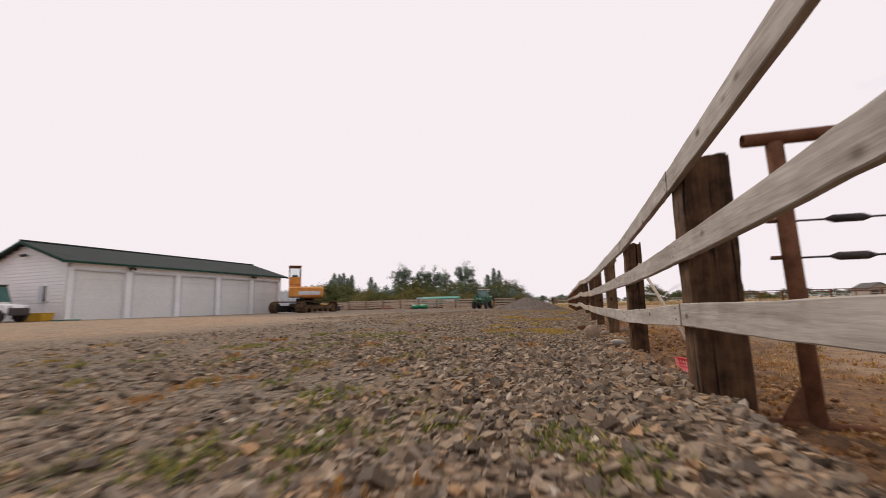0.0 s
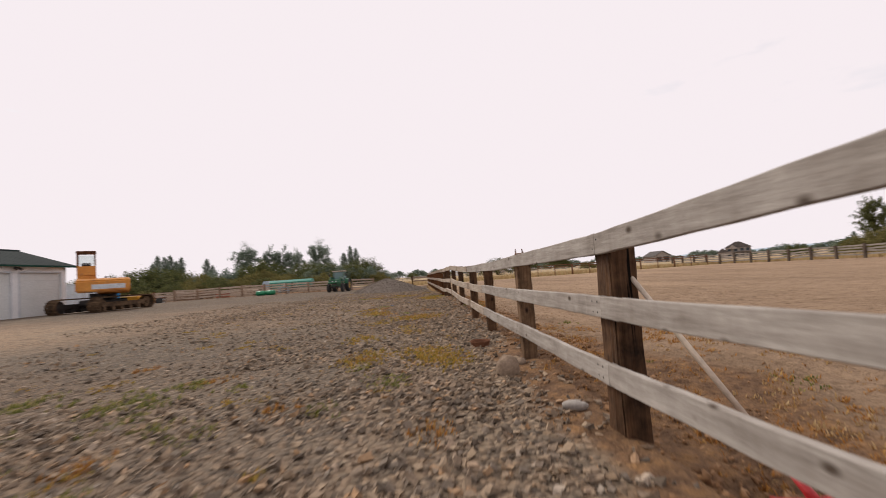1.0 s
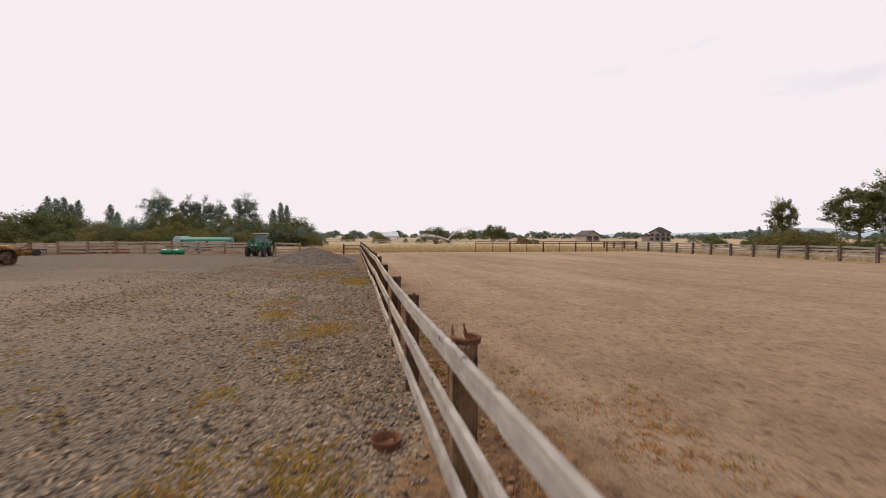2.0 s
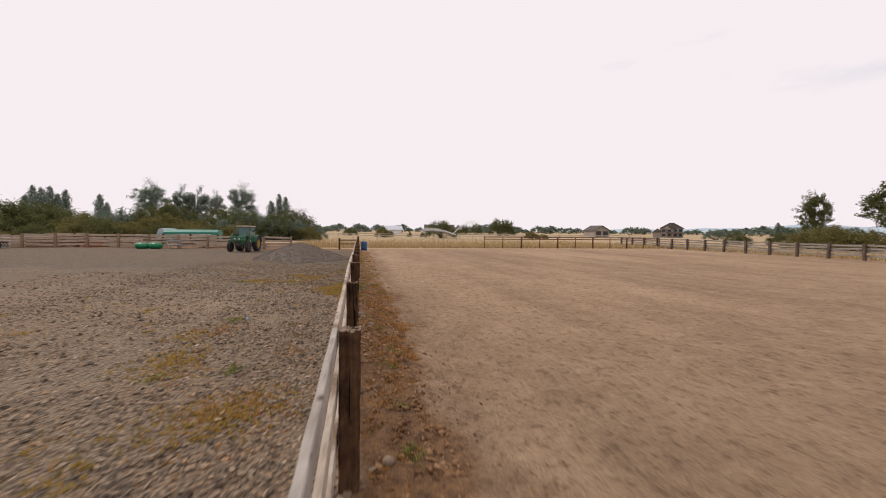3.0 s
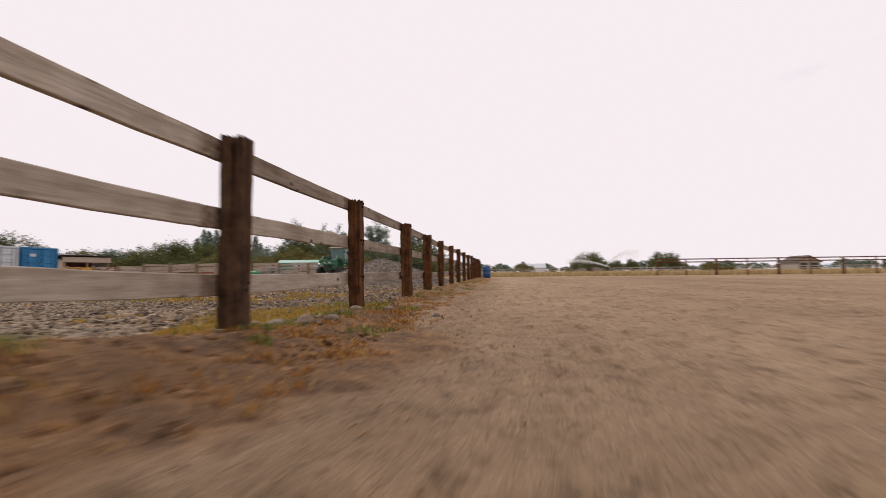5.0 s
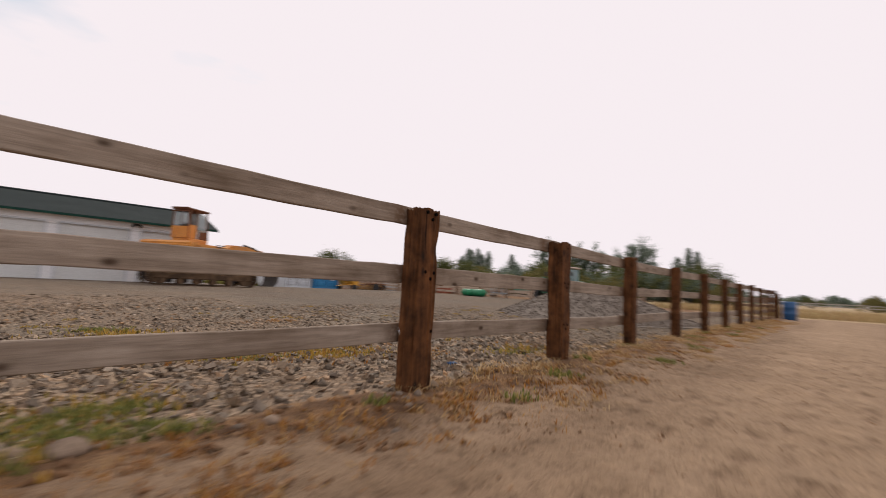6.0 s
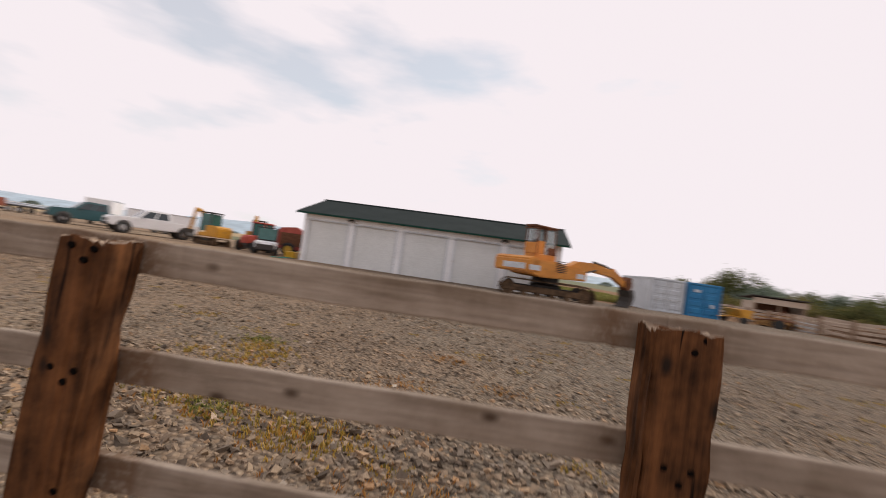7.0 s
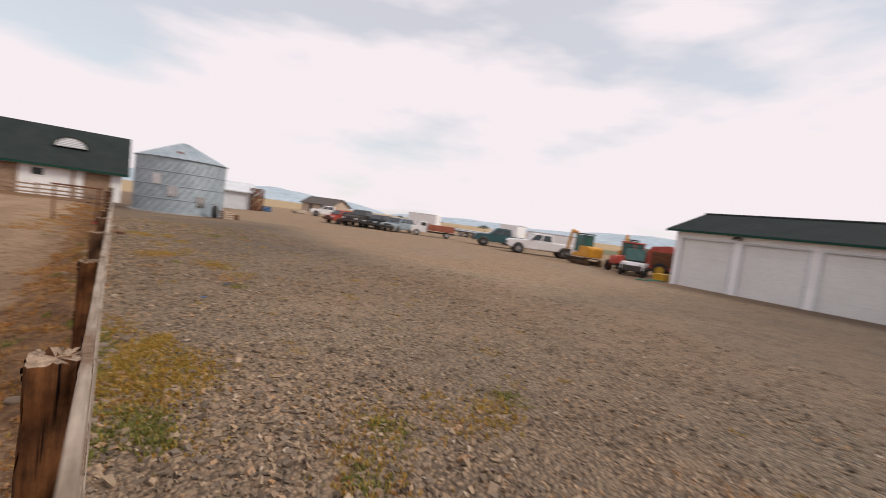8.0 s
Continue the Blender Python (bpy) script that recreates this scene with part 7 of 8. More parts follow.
def mini_excavator(x, y, rz, label):
    e = thing("mini_excavator", at_ground(x, y, rz), label, "excavator", "small diggers beside the garage")
    for sx in (-0.65, 0.65):
        track_unit(e, sx, 2.0, 0.25, 0.32)
    bm = bmesh.new()
    add_prism(bm, [(-1.0, 0.65), (-1.05, 1.35), (-0.8, 1.5), (0.1, 1.5), (0.2, 0.95), (0.9, 0.9), (0.9, 0.65)], 0, -0.75, 0.75, 0.05)
    part("body", bm, M_AMBER, e)
    cab = new("cab")
    cab.parent = e
    for sx in (-0.66, 0.3):
        for yy in (-0.25, 0.75):
            tube_part("pillar", (sx, yy, 0.95), (sx, yy * 0.9, 2.4), 0.035, M_DARK, cab, "", 6)
    box_part("cab_roof", (-0.18, 0.22, 2.44), (1.1, 1.2, 0.08), M_DARK, cab, 0.02)
    for c, s in (((-0.18, 0.72, 1.7), (0.92, 0.012, 1.3)), ((-0.66, 0.25, 1.7), (0.012, 0.95, 1.3)), ((0.3, 0.25, 1.7), (0.012, 0.95, 1.3)), ((-0.18, -0.24, 1.9), (0.92, 0.012, 0.9))):
        box_part("pane", c, s, M_TEALGLASS, cab)
    bm = bmesh.new()
    for p, q, w in (((0.9, 1.0), (1.7, 2.5), 0.16), ((1.7, 2.5), (2.3, 2.65), 0.15), ((2.3, 2.65), (2.7, 1.0), 0.12)):
        add_tube(bm, (0.2, *p), (0.2, *q), w, None, 6)
    part("boom", bm, M_AMBER, e)
    bm = bmesh.new()
    add_prism(bm, [(2.55, 1.0), (2.85, 1.05), (2.75, 0.5), (2.45, 0.35), (2.4, 0.5), (2.6, 0.7)], 0, -0.15, 0.55, 0.02)
    part("bucket", bm, M_DARK, e)
    box_part("blade", (0, 1.25, 0.3), (1.6, 0.06, 0.4), M_DARK, e, 0.01)


M_TEALGLASS = surf("green_tinted_glass", (0.03, 0.10, 0.09), (0.05, 0.15, 0.13), 2, 0.12, 0.0, 0.001)
mini_excavator(-30.2, 6.6, 165, "yellow mini excavator with a green-tinted cab")
mini_excavator(-33.4, 8.2, -60, "orange-yellow mini excavator parked with raised boom")


def build_utv():
    u = thing("utility_vehicle", at_ground(-28.3, 11.7, -68) @ Matrix.Scale(0.95, 4), "white utility buggy with a dark roll cage and windscreen", "utility vehicle")
    bm = bmesh.new()
    add_prism(bm, [(-1.45, 0.5), (-1.45, 0.95), (-0.55, 0.95), (-0.5, 0.6), (0.5, 0.6), (0.6, 1.0), (1.35, 0.9), (1.45, 0.7), (1.45, 0.45)], 0, -0.72, 0.72, 0.04)
    part("body", bm, M_WHITE, u)
    box_part("front_guard", (0, 1.48, 0.55), (1.3, 0.1, 0.4), M_DARK, u, 0.03)
    for sx in (-0.72, 0.72):
        for yy in (-1.0, 1.0):
            wheel(u, (sx, yy, 0.34), 0.34, 0.26, M_DARK, lugs=14)
        for (p, q) in (((0.55, 1.0), (0.25, 1.95)), ((0.25, 1.95), (-0.55, 1.95)), ((-0.55, 1.95), (-0.6, 0.95))):
            tube_part("cage_tube", (sx * 0.92, *p), (sx * 0.9, *q), 0.03, M_DARK, u, "", 8)
        box_part("headlight", (sx * 0.7, 1.44, 0.82), (0.24, 0.05, 0.12), M_LAMPGLASS, u, 0.02)
    box_part("roof", (0, -0.15, 1.99), (1.4, 0.95, 0.05), M_DARK, u, 0.02)
    box_part("windscreen", (0, 0.42, 1.5), (1.25, 0.02, 0.85), M_TEALGLASS, u, 0.0, "", Matrix.Rotation(radians(17), 4, "X"))
    seat = bmesh.new()
    add_box(seat, (0, -0.2, 0.78), (1.2, 0.5, 0.2), None, 0.05)
    add_box(seat, (0, -0.48, 1.1), (1.2, 0.14, 0.6), None, 0.05)
    part("seat", seat, M_DARK, u)


build_utv()


def red_baler():
    b_ = thing("baler", at_ground(-31.9, 12.2, 15) @ Matrix.Scale(0.85, 4), "large faded red farm baler standing behind the garage corner", "farm machine")
    bm = bmesh.new()
    add_prism(bm, [(-1.6, 0.6), (-1.75, 1.6), (-1.2, 2.5), (0.2, 2.7), (1.0, 2.2), (1.3, 1.2), (1.1, 0.6)], 0, -1.1, 1.1, 0.06)
    part("housing", bm, M_RED, b_)
    for s in (-1, 1):
        wheel(b_, (s * 1.25, -0.3, 0.6), 0.6, 0.4, M_YELLOW, lugs=14)
        box_part("side_panel", (s * 1.115, -0.2, 1.5), (0.03, 1.9, 1.2), M_RUST, b_, 0.02)
    box_part("drawbar", (0, 2.1, 0.7), (0.2, 2.2, 0.2), M_DARK, b_, 0.02)
    tube_part("pickup_reel", (-1.0, 1.2, 0.4), (1.0, 1.2, 0.4), 0.25, M_DARK, b_)


red_baler()
crate(-17.6, -44.2, 25, (1.5, 1.3, 3.4), M_RUST, "tall stack of red-brown slatted crates beyond the grain bin")
crate(-19.0, -43.6, 10, (1.1, 0.9, 0.8), M_BARREL, "blue slatted crate beside the red-brown crates")
lumber_stack(-26.0, -49.0, 30, 24, 81, M_PALEBOX, "stacked tan lumber lying at the yard edge")


def red_tractor():
    t = thing("tractor", at_ground(-30.2, 10.0, -100) @ Matrix.Scale(0.95, 4), "small red tractor with a green-tinted cab beside the buggy", "tractor")
    for x in (-0.7, 0.7):
        wheel(t, (x, -0.7, 0.6), 0.6, 0.36, M_RUST, "rear_wheel", lugs=16)
        wheel(t, (x, 1.1, 0.4), 0.4, 0.25, M_RUST, "front_wheel", lugs=14)
    bm = bmesh.new()
    add_prism(bm, [(0.05, 0.7), (0.05, 1.3), (1.4, 1.2), (1.55, 1.0), (1.55, 0.6)], 0, -0.32, 0.32, 0.05)
    part("bonnet", bm, M_RED, t)
    box_part("chassis", (0, 0.2, 0.6), (0.4, 2.6, 0.3), M_DARK, t, 0.02)
    box_part("cab_shell", (0, -0.55, 1.65), (1.15, 1.1, 1.2), M_TEALGLASS, t, 0.03)
    for sx in (-0.58, 0.58):
        for yy in (-1.1, 0.0):
            tube_part("pillar", (sx, yy, 1.0), (sx, yy, 2.3), 0.04, M_RED, t, "", 6)
    box_part("cab_roof", (0, -0.55, 2.32), (1.3, 1.3, 0.12), M_RED, t, 0.03)


red_tractor()


def corner_things():
    y = thing("plastic_tub", at_ground(-28.1, 13.75, 5), "yellow plastic tub beside the garage corner", "tub")
    bm = bmesh.new()
    add_prism(bm, [(-0.55, 0.0), (0.55, 0.0), (0.68, 0.42), (-0.68, 0.42)], 1, -0.35, 0.35, 0.04)
    part("shell", bm, M_YELLOW, y)
    box_part("rim", (0, 0, 0.43), (1.42, 0.76, 0.04), M_YELLOW, y, 0.01)
    h = thing("garden_hose", at_ground(-26.9, 13.9), "green garden hose lying along the garage corner", "hose")
    bm = bmesh.new()
    pts = [Vector((-0.9 + 0.22 * i, 0.25 * math.sin(i * 0.9), 0.03 + 0.01 * (i % 2))) for i in range(14)]
    for p, q in zip(pts, pts[1:]):
        add_tube(bm, p, q, 0.03, None, 6)
    part("tube", bm, M_TEAL, h)
    s = thing("standpipe", at_ground(-28.55, 14.35), "small grey water standpipe beside the garage window", "tap")
    tube_part("pipe", (0, 0, 0), (0, 0, 1.0), 0.04, M_CONT, s)
    box_part("tap_head", (0, 0, 1.04), (0.12, 0.2, 0.1), M_CHROME, s, 0.02)


corner_things()


# ---------- distant hills ----------
def hill_ridge(a0, a1, dist, h, seed, name):
    n = 60
    rng = random.Random(seed)
    ph = [rng.uniform(0, 6) for _ in range(4)]
    bm = bmesh.new()
    rows = []
    for i in range(n + 1):
        a = radians(a0 + (a1 - a0) * i / n)
        f = math.sin(math.pi * i / n) ** 0.5
        top = h * f * (0.75 + 0.18 * math.sin(i * 0.21 + ph[0]) + 0.09 * math.sin(i * 0.53 + ph[1]) + 0.03 * math.sin(i * 1.7 + ph[2]))
        d = Vector((-math.sin(a), math.cos(a), 0))
        rows.append([bm.verts.new(d * dist + Vector((0, 0, -8))), bm.verts.new(d * (dist + 250) + Vector((0, 0, top * 0.7))), bm.verts.new(d * (dist + 450) + Vector((0, 0, top))), bm.verts.new(d * (dist + 900) + Vector((0, 0, -8)))])
    for a, b_ in zip(rows, rows[1:]):
        for j in range(3):
            bm.faces.new((a[j], a[j + 1], b_[j + 1], b_[j]))
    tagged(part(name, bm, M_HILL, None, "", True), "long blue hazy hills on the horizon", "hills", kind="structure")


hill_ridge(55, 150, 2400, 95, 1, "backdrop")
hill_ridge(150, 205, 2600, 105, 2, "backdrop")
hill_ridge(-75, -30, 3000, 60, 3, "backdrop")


# ---------- trees and bushes ----------
def leaf_tris(P, size, rng):
    """Small leaf sprays, one bent triangle each, at the places P."""
    n = len(P)
    u = rng.normal(size=(n, 3))
    u /= np.linalg.norm(u, axis=1)[:, None]
    w = np.cross(u, rng.normal(size=(n, 3)))
    w /= np.linalg.norm(w, axis=1)[:, None]
    s = size * rng.uniform(0.5, 1.4, n)[:, None]
    V = np.stack([P - u * s * 0.55, P + w * s * 0.42, P + u * s * 0.55 - w * s * 0.15], 1)
    V[:, :, 2] = np.maximum(V[:, :, 2], 0.02)
    return V.reshape(-1, 3), np.arange(3 * n).reshape(n, 3)


def make_tree(name, label, H, spread, limbs, leaves, leaf, mat, seed, narrow=False, low=0.25, loose=1.0):
    """A tapered, slightly crooked trunk, limbs with side twigs, and leaves strung along the twigs with gaps between."""
    rng = random.Random(seed)
    nrg = np.random.default_rng(seed)
    t = thing(name, Matrix(), label, "tree", "trees round the farm")
    bm = bmesh.new()
    pts = [Vector((0, 0, -0.3))]
    for i in range(1, 7):
        pts.append(Vector((rng.uniform(-0.02, 0.02) * H * i / 6, rng.uniform(-0.02, 0.02) * H * i / 6, H * 0.93 * i / 6)))
    r0 = H * 0.018
    for i in range(6):
        add_tube(bm, pts[i], pts[i + 1], r0 * (1 - i / 6.3), r0 * (1 - (i + 1) / 6.3), 8)

    def along(f):
        k = min(5, int(f * 6))
        return pts[k].lerp(pts[k + 1], f * 6 - k)

    twigs = []
    for i in range(limbs):
        f = low + (0.98 - low) * (i + rng.random() * 0.8) / limbs
        a = i * 2.4 + rng.uniform(-0.6, 0.6)
        base = along(f * (0.9 if narrow else 0.82))
        g = (f - low) / (1 - low)
        reach = spread * ((0.1 if narrow else 0.35) + (0.9 if narrow else 0.65) * math.sin(math.pi * min(1, g * (0.86 if narrow else 0.62) + (0.14 if narrow else 0.2))) ** 0.8) * rng.uniform(0.6, 1.08)
        lift = H * (0.07 if narrow else 0.05) * rng.uniform(0.3, 1.3) * (1.3 - g)
        tip = base + Vector((math.cos(a) * reach, math.sin(a) * reach, lift + reach * 0.25))
        tip.z = min(tip.z, H * rng.uniform(0.9, 1.02))
        mid = base.lerp(tip, 0.55) + Vector((0, 0, -0.015 * H))
        add_tube(bm, base, mid, r0 * 0.34 * (1.15 - f), r0 * 0.2 * (1.15 - f), 5)
        add_tube(bm, mid, tip, r0 * 0.2 * (1.15 - f), r0 * 0.05, 5)
        twigs.append((mid, tip, reach))
        for j in range(5):
            s0 = base.lerp(tip, rng.uniform(0.35, 0.95))
            d = Vector((rng.uniform(-1, 1), rng.uniform(-1, 1), rng.uniform(-0.3, 1.0) + (0.8 if narrow else 0.0))) * (0.12 + 0.3 * reach if narrow else 0.26 * spread + 0.3)
            twigs.append((s0, s0 + d, reach))
    for i in range(4):
        twigs.append((along(0.86), Vector((rng.uniform(-0.45, 0.45) * spread, rng.uniform(-0.45, 0.45) * spread, H * rng.uniform(0.93, 1.0))), spread * 0.5))
    part("trunk", bm, M_BARK, t)
    A, B = np.array([p for p, q, _ in twigs]), np.array([q for p, q, _ in twigs])
    R = np.array([r for p, q, r in twigs])[:, None]
    k = nrg.integers(0, len(twigs), leaves)
    f = nrg.random(leaves)[:, None] ** 0.7
    P = A[k] * (1 - f) + B[k] * f + nrg.normal(0, 1, (leaves, 3)) * (0.04 + 0.12 * R[k] if narrow else 0.065 * spread + 0.06) * loose * np.array([1, 1, 0.8])
    if narrow:
        h = 1 - nrg.random(leaves) ** 0.75 * (1 - low)
        a = nrg.uniform(0, 2 * np.pi, leaves)
        g = (1 - h) / (1 - low)
        r = spread * np.minimum(1, 2.3 * (g + 0.02) ** 0.62) * np.minimum(1, 2.4 * (1.12 - g)) * (0.76 + 0.30 * np.sin(3 * a + h * 23) + 0.24 * np.sin(5 * a - h * 41)) * np.sqrt(nrg.uniform(0.08, 1.05, leaves))
        P = np.stack([r * np.cos(a), r * np.sin(a), h * H + nrg.normal(0, 0.12, leaves)], -1)
    v, f_ = leaf_tris(P, leaf, nrg)
    crown = new("crown", mesh_np("crown", v, f_, mat))
    crown.parent = t
    return t


def make_bush(label, W, H, leaves, leaf, mat, seed, cat="bush"):
    """Many stems that fan out from the foot, with leaves in small tufts over an uneven dome."""
    rng = random.Random(seed)
    nrg = np.random.default_rng(seed)
    b_ = thing("bush", Matrix(), label, cat, "bushes round the farm")
    bm = bmesh.new()
    tufts_at = []
    for i in range(90):
        a, out = i * 2.4 + rng.uniform(-0.4, 0.4), W / 2 * math.sqrt(rng.uniform(0.0, 1.0))
        dome = H * math.sqrt(max(0.03, 1 - (out / (W / 2)) ** 2)) * (0.82 + 0.2 * math.sin(3 * a + seed) * out / W + rng.uniform(-0.1, 0.16))
        z = dome * rng.uniform(0.35, 1.0) ** 0.6
        tufts_at.append((math.cos(a) * out, math.sin(a) * out, z, W * rng.uniform(0.028, 0.07)))
        if i % 4 == 0:
            add_tube(bm, (0.1 * math.cos(a), 0.1 * math.sin(a), -0.1), (math.cos(a) * out, math.sin(a) * out, z), 0.045, 0.012, 5)
    part("stem", bm, M_BARK, b_)
    T = np.array(tufts_at)
    k = nrg.choice(len(T), leaves, p=T[:, 3] ** 2 / (T[:, 3] ** 2).sum())
    P = T[k, :3] + nrg.normal(0, 1, (leaves, 3)) * T[k, 3:] * np.array([0.8, 0.8, 0.85])
    P[:, 2] += np.abs(nrg.normal(0, 0.03, leaves)) * H
    v, f_ = leaf_tris(P, leaf, nrg)
    crown = new("crown", mesh_np("crown", v, f_, mat))
    crown.parent = b_
    return b_


def polar(az, d, x0=0.3, y0=7.9):
    a = radians(az)
    return x0 - d * math.sin(a), y0 + d * math.cos(a)


def plant(master, x, y, s, rz, sz=None):
    k = master.scale
    o = copy_thing(master, Matrix.Translation((x, y, float(ground_z(x, y)))) @ Matrix.Rotation(radians(rz), 4, "Z") @ Matrix.Diagonal((s / k[0], s / k[1], (sz or s) / k[2], 1)))
    return o


T_COTTON = make_tree("tree", "tall airy grey-green cottonwood behind the thicket", 10.2, 3.0, 44, 17500, 0.19, M_LEAF_BLUE, 11, False, 0.16, 0.8)
# these green trees take the grey-green leaves, so the colour holds distance haze
T_DARK = make_tree("tree", "tall slender green tree behind the thicket", 9.8, 2.5, 40, 16500, 0.19, M_LEAF_BLUE, 12, False, 0.15, 0.8)
T_NARROW = make_tree("tree", "narrow upright green poplar in a close row", 8.5, 0.95, 30, 6000, 0.21, M_LEAF_BLUE, 13, True, 0.06)
T_OAK = make_tree("tree", "spreading green tree with gaps in its crown", 10.5, 4.6, 46, 17000, 0.25, M_LEAF, 14, False, 0.3, 0.55)
B_GREEN = make_bush("dense rounded green willow bush", 7.0, 4.6, 9500, 0.215, M_LEAF, 21)
B_OLIVE = make_bush("rounded olive-brown willow bush", 6.6, 3.8, 9000, 0.205, M_LEAF_OLIVE, 22)
B_MIX = make_bush("dense green willow thicket bush", 7.4, 5.2, 10000, 0.22, M_LEAF, 23)
B_PALE = make_bush("grey-green willow bush with ragged outline", 6.0, 4.2, 8500, 0.2, M_LEAF_BLUE, 24)
B_FAR = make_bush("green bush in the distant tree line", 7.0, 5.0, 1050, 0.68, M_LEAF_BLUE, 25)

veg = random.Random(77)
# tall trees behind the thicket
MASTER_AT = {}


def first_or_copy(master, x, y, s, rz, sz=None):
    """The first planting uses the master itself."""
    if master.name not in MASTER_AT:
        MASTER_AT[master.name] = True
        master.matrix_basis = Matrix.Translation((x, y, float(ground_z(x, y)))) @ Matrix.Rotation(radians(rz), 4, "Z") @ Matrix.Diagonal((s, s, sz or s, 1))
        return master
    return plant(master, x, y, s, rz, sz)


for az, d, m, s, sz in ((23.3, 95, T_COTTON, 1.12, 1.1), (20.6, 98, T_DARK, 0.9, 1.08), (18.9, 97, T_DARK, 1.15, 1.06), (16.9, 108, T_COTTON, 0.75, 1.06), (14.2, 98, T_COTTON, 1.05, 1.14),
                        (10.9, 100, T_NARROW, 1.2, 0.92), (9.95, 101, T_NARROW, 1.0, 1.12), (9.2, 101, T_NARROW, 1.0, 1.05), (31.2, 96, T_NARROW, 0.95, 0.88), (31.75, 97, T_NARROW, 1.0, 1.02), (32.4, 95, T_NARROW, 1.1, 0.97),
                        (33.0, 98, T_NARROW, 1.0, 1.03), (30.6, 98, T_NARROW, 0.95, 0.98), (33.6, 96, T_NARROW, 1.0, 0.82), (27.9, 98, T_NARROW, 1.0, 0.92), (27.3, 97, T_NARROW, 0.8, 0.75), (45.5, 92, T_DARK, 0.85, 0.48), (48.0, 90, T_DARK, 0.9, 0.46), (43.5, 94, T_COTTON, 0.6, 0.44), (53.5, 100, T_DARK, 0.7, 0.4), (56.0, 110, T_COTTON, 0.8, 0.4)):
    x, y = polar(az, d)
    first_or_copy(m, x, y, s, veg.uniform(0, 360), sz)
# the thicket, in three ragged rows
for row, (d0, lo, hi, n) in enumerate(((76, 6.5, 47, 24), (84, 5.5, 50, 24), (66, 15, 36, 9))):
    for i in range(n):
        az = lo + (hi - lo) * (i + veg.uniform(-0.25, 0.25)) / (n - 1)
        d = d0 + veg.uniform(-3, 3)
        taper = min(1.0, 0.45 + (az - 4) / 9)
        m = (B_GREEN, B_OLIVE, B_GREEN, B_OLIVE, B_PALE)[veg.randrange(5)] if row == 0 else (B_MIX, B_GREEN, B_PALE)[veg.randrange(3)] if row == 1 else (B_OLIVE, B_GREEN)[i % 2]
        s = veg.uniform(0.8, 1.1) * taper * (1.05 if row == 0 else 1.3 if row == 1 else 0.72)
        lift = (1.28 if 21 < az < 28.5 else 0.93 if az > 29.5 else 1.0) if row == 1 else (0.85 if az > 31 else 1.0)
        x, y = polar(az, d)
        first_or_copy(m, x, y, s, veg.uniform(0, 360), lift * s * veg.uniform(0.72, 0.95))
# trees beyond the open shed
for x, y, m, s, sz in ((-61, 76, B_MIX, 0.9, 0.6), (-58.8, 79, B_MIX, 1.0, 0.6), (-68, 65, B_MIX, 1.2, 0.92), (-72, 62, B_GREEN, 1.2, 0.95), (-64.5, 71, B_GREEN, 1.0, 0.85)):
    first_or_copy(m, x, y, s, veg.uniform(0, 360), sz)
# east side
for az, d, m, s, sz in ((-52.4, 84, T_OAK, 0.5, 0.83), (-58.6, 82, T_OAK, 1.05, 0.94), (-62.5, 80, T_OAK, 1.25, 1.16), (-49.1, 160, T_NARROW, 0.9, 0.62)):
    x, y = polar(az, d)
    first_or_copy(m, x, y, s, veg.uniform(0, 360), sz)
for az, d, m, s, sz in ((-52.4, 70, B_OLIVE, 0.85, 0.72), (-54.4, 68, B_OLIVE, 1.0, 0.8), (-56.6, 68, B_OLIVE, 0.8, 0.66), (-59.6, 72, B_GREEN, 0.7, 0.45), (-62.5, 70, B_OLIVE, 0.7, 0.45), (-50.0, 92, B_GREEN, 0.75, 0.5), (-46.0, 90, B_GREEN, 0.62, 0.5), (-43.6, 150, B_PALE, 1.1, 0.8),
                        (-3.2, 120, B_OLIVE, 0.75, 0.75), (-10.8, 112, B_MIX, 1.15, 0.92), (-6.6, 135, B_OLIVE, 0.22, 0.4), (-8.3, 130, B_OLIVE, 0.22, 0.4), (-22.8, 118, B_OLIVE, 0.62, 0.55), (-24.2, 116, B_OLIVE, 0.5, 0.35), (1.2, 150, B_MIX, 0.7, 0.55),
                        (-13.6, 215, B_MIX, 0.9, 1.0), (-15.4, 220, B_MIX, 0.8, 1.1), (-18.6, 200, B_MIX, 1.5, 1.5), (-19.4, 202, B_GREEN, 1.1, 1.6)):
    x, y = polar(az, d)
    first_or_copy(m, x, y, s, veg.uniform(0, 360), sz)
# far tree line on the plain
for i in range(70):
    az = -66 + 76 * i / 69 + veg.uniform(-0.4, 0.4)
    x, y = polar(az, veg.uniform(360, 560))
    s = veg.uniform(0.8, 1.9)
    first_or_copy(B_FAR, x, y, s * 1.5, veg.uniform(0, 360), s)
for i in range(26):
    az = 58 + 150 * i / 25 + veg.uniform(-1.5, 1.5)
    x, y = polar(az, veg.uniform(420, 620))
    s = veg.uniform(0.5, 1.1)
    first_or_copy(B_FAR, x, y, s * 2.0, veg.uniform(0, 360), s)


# ---------- lawn sprinklers with their fans of water ----------
M_WATER = islands("water_drops", [(0, (0.75, 0.76, 0.78)), (1, (0.9, 0.9, 0.92))], 0.3, 5, 0, 0.001, 0.5)


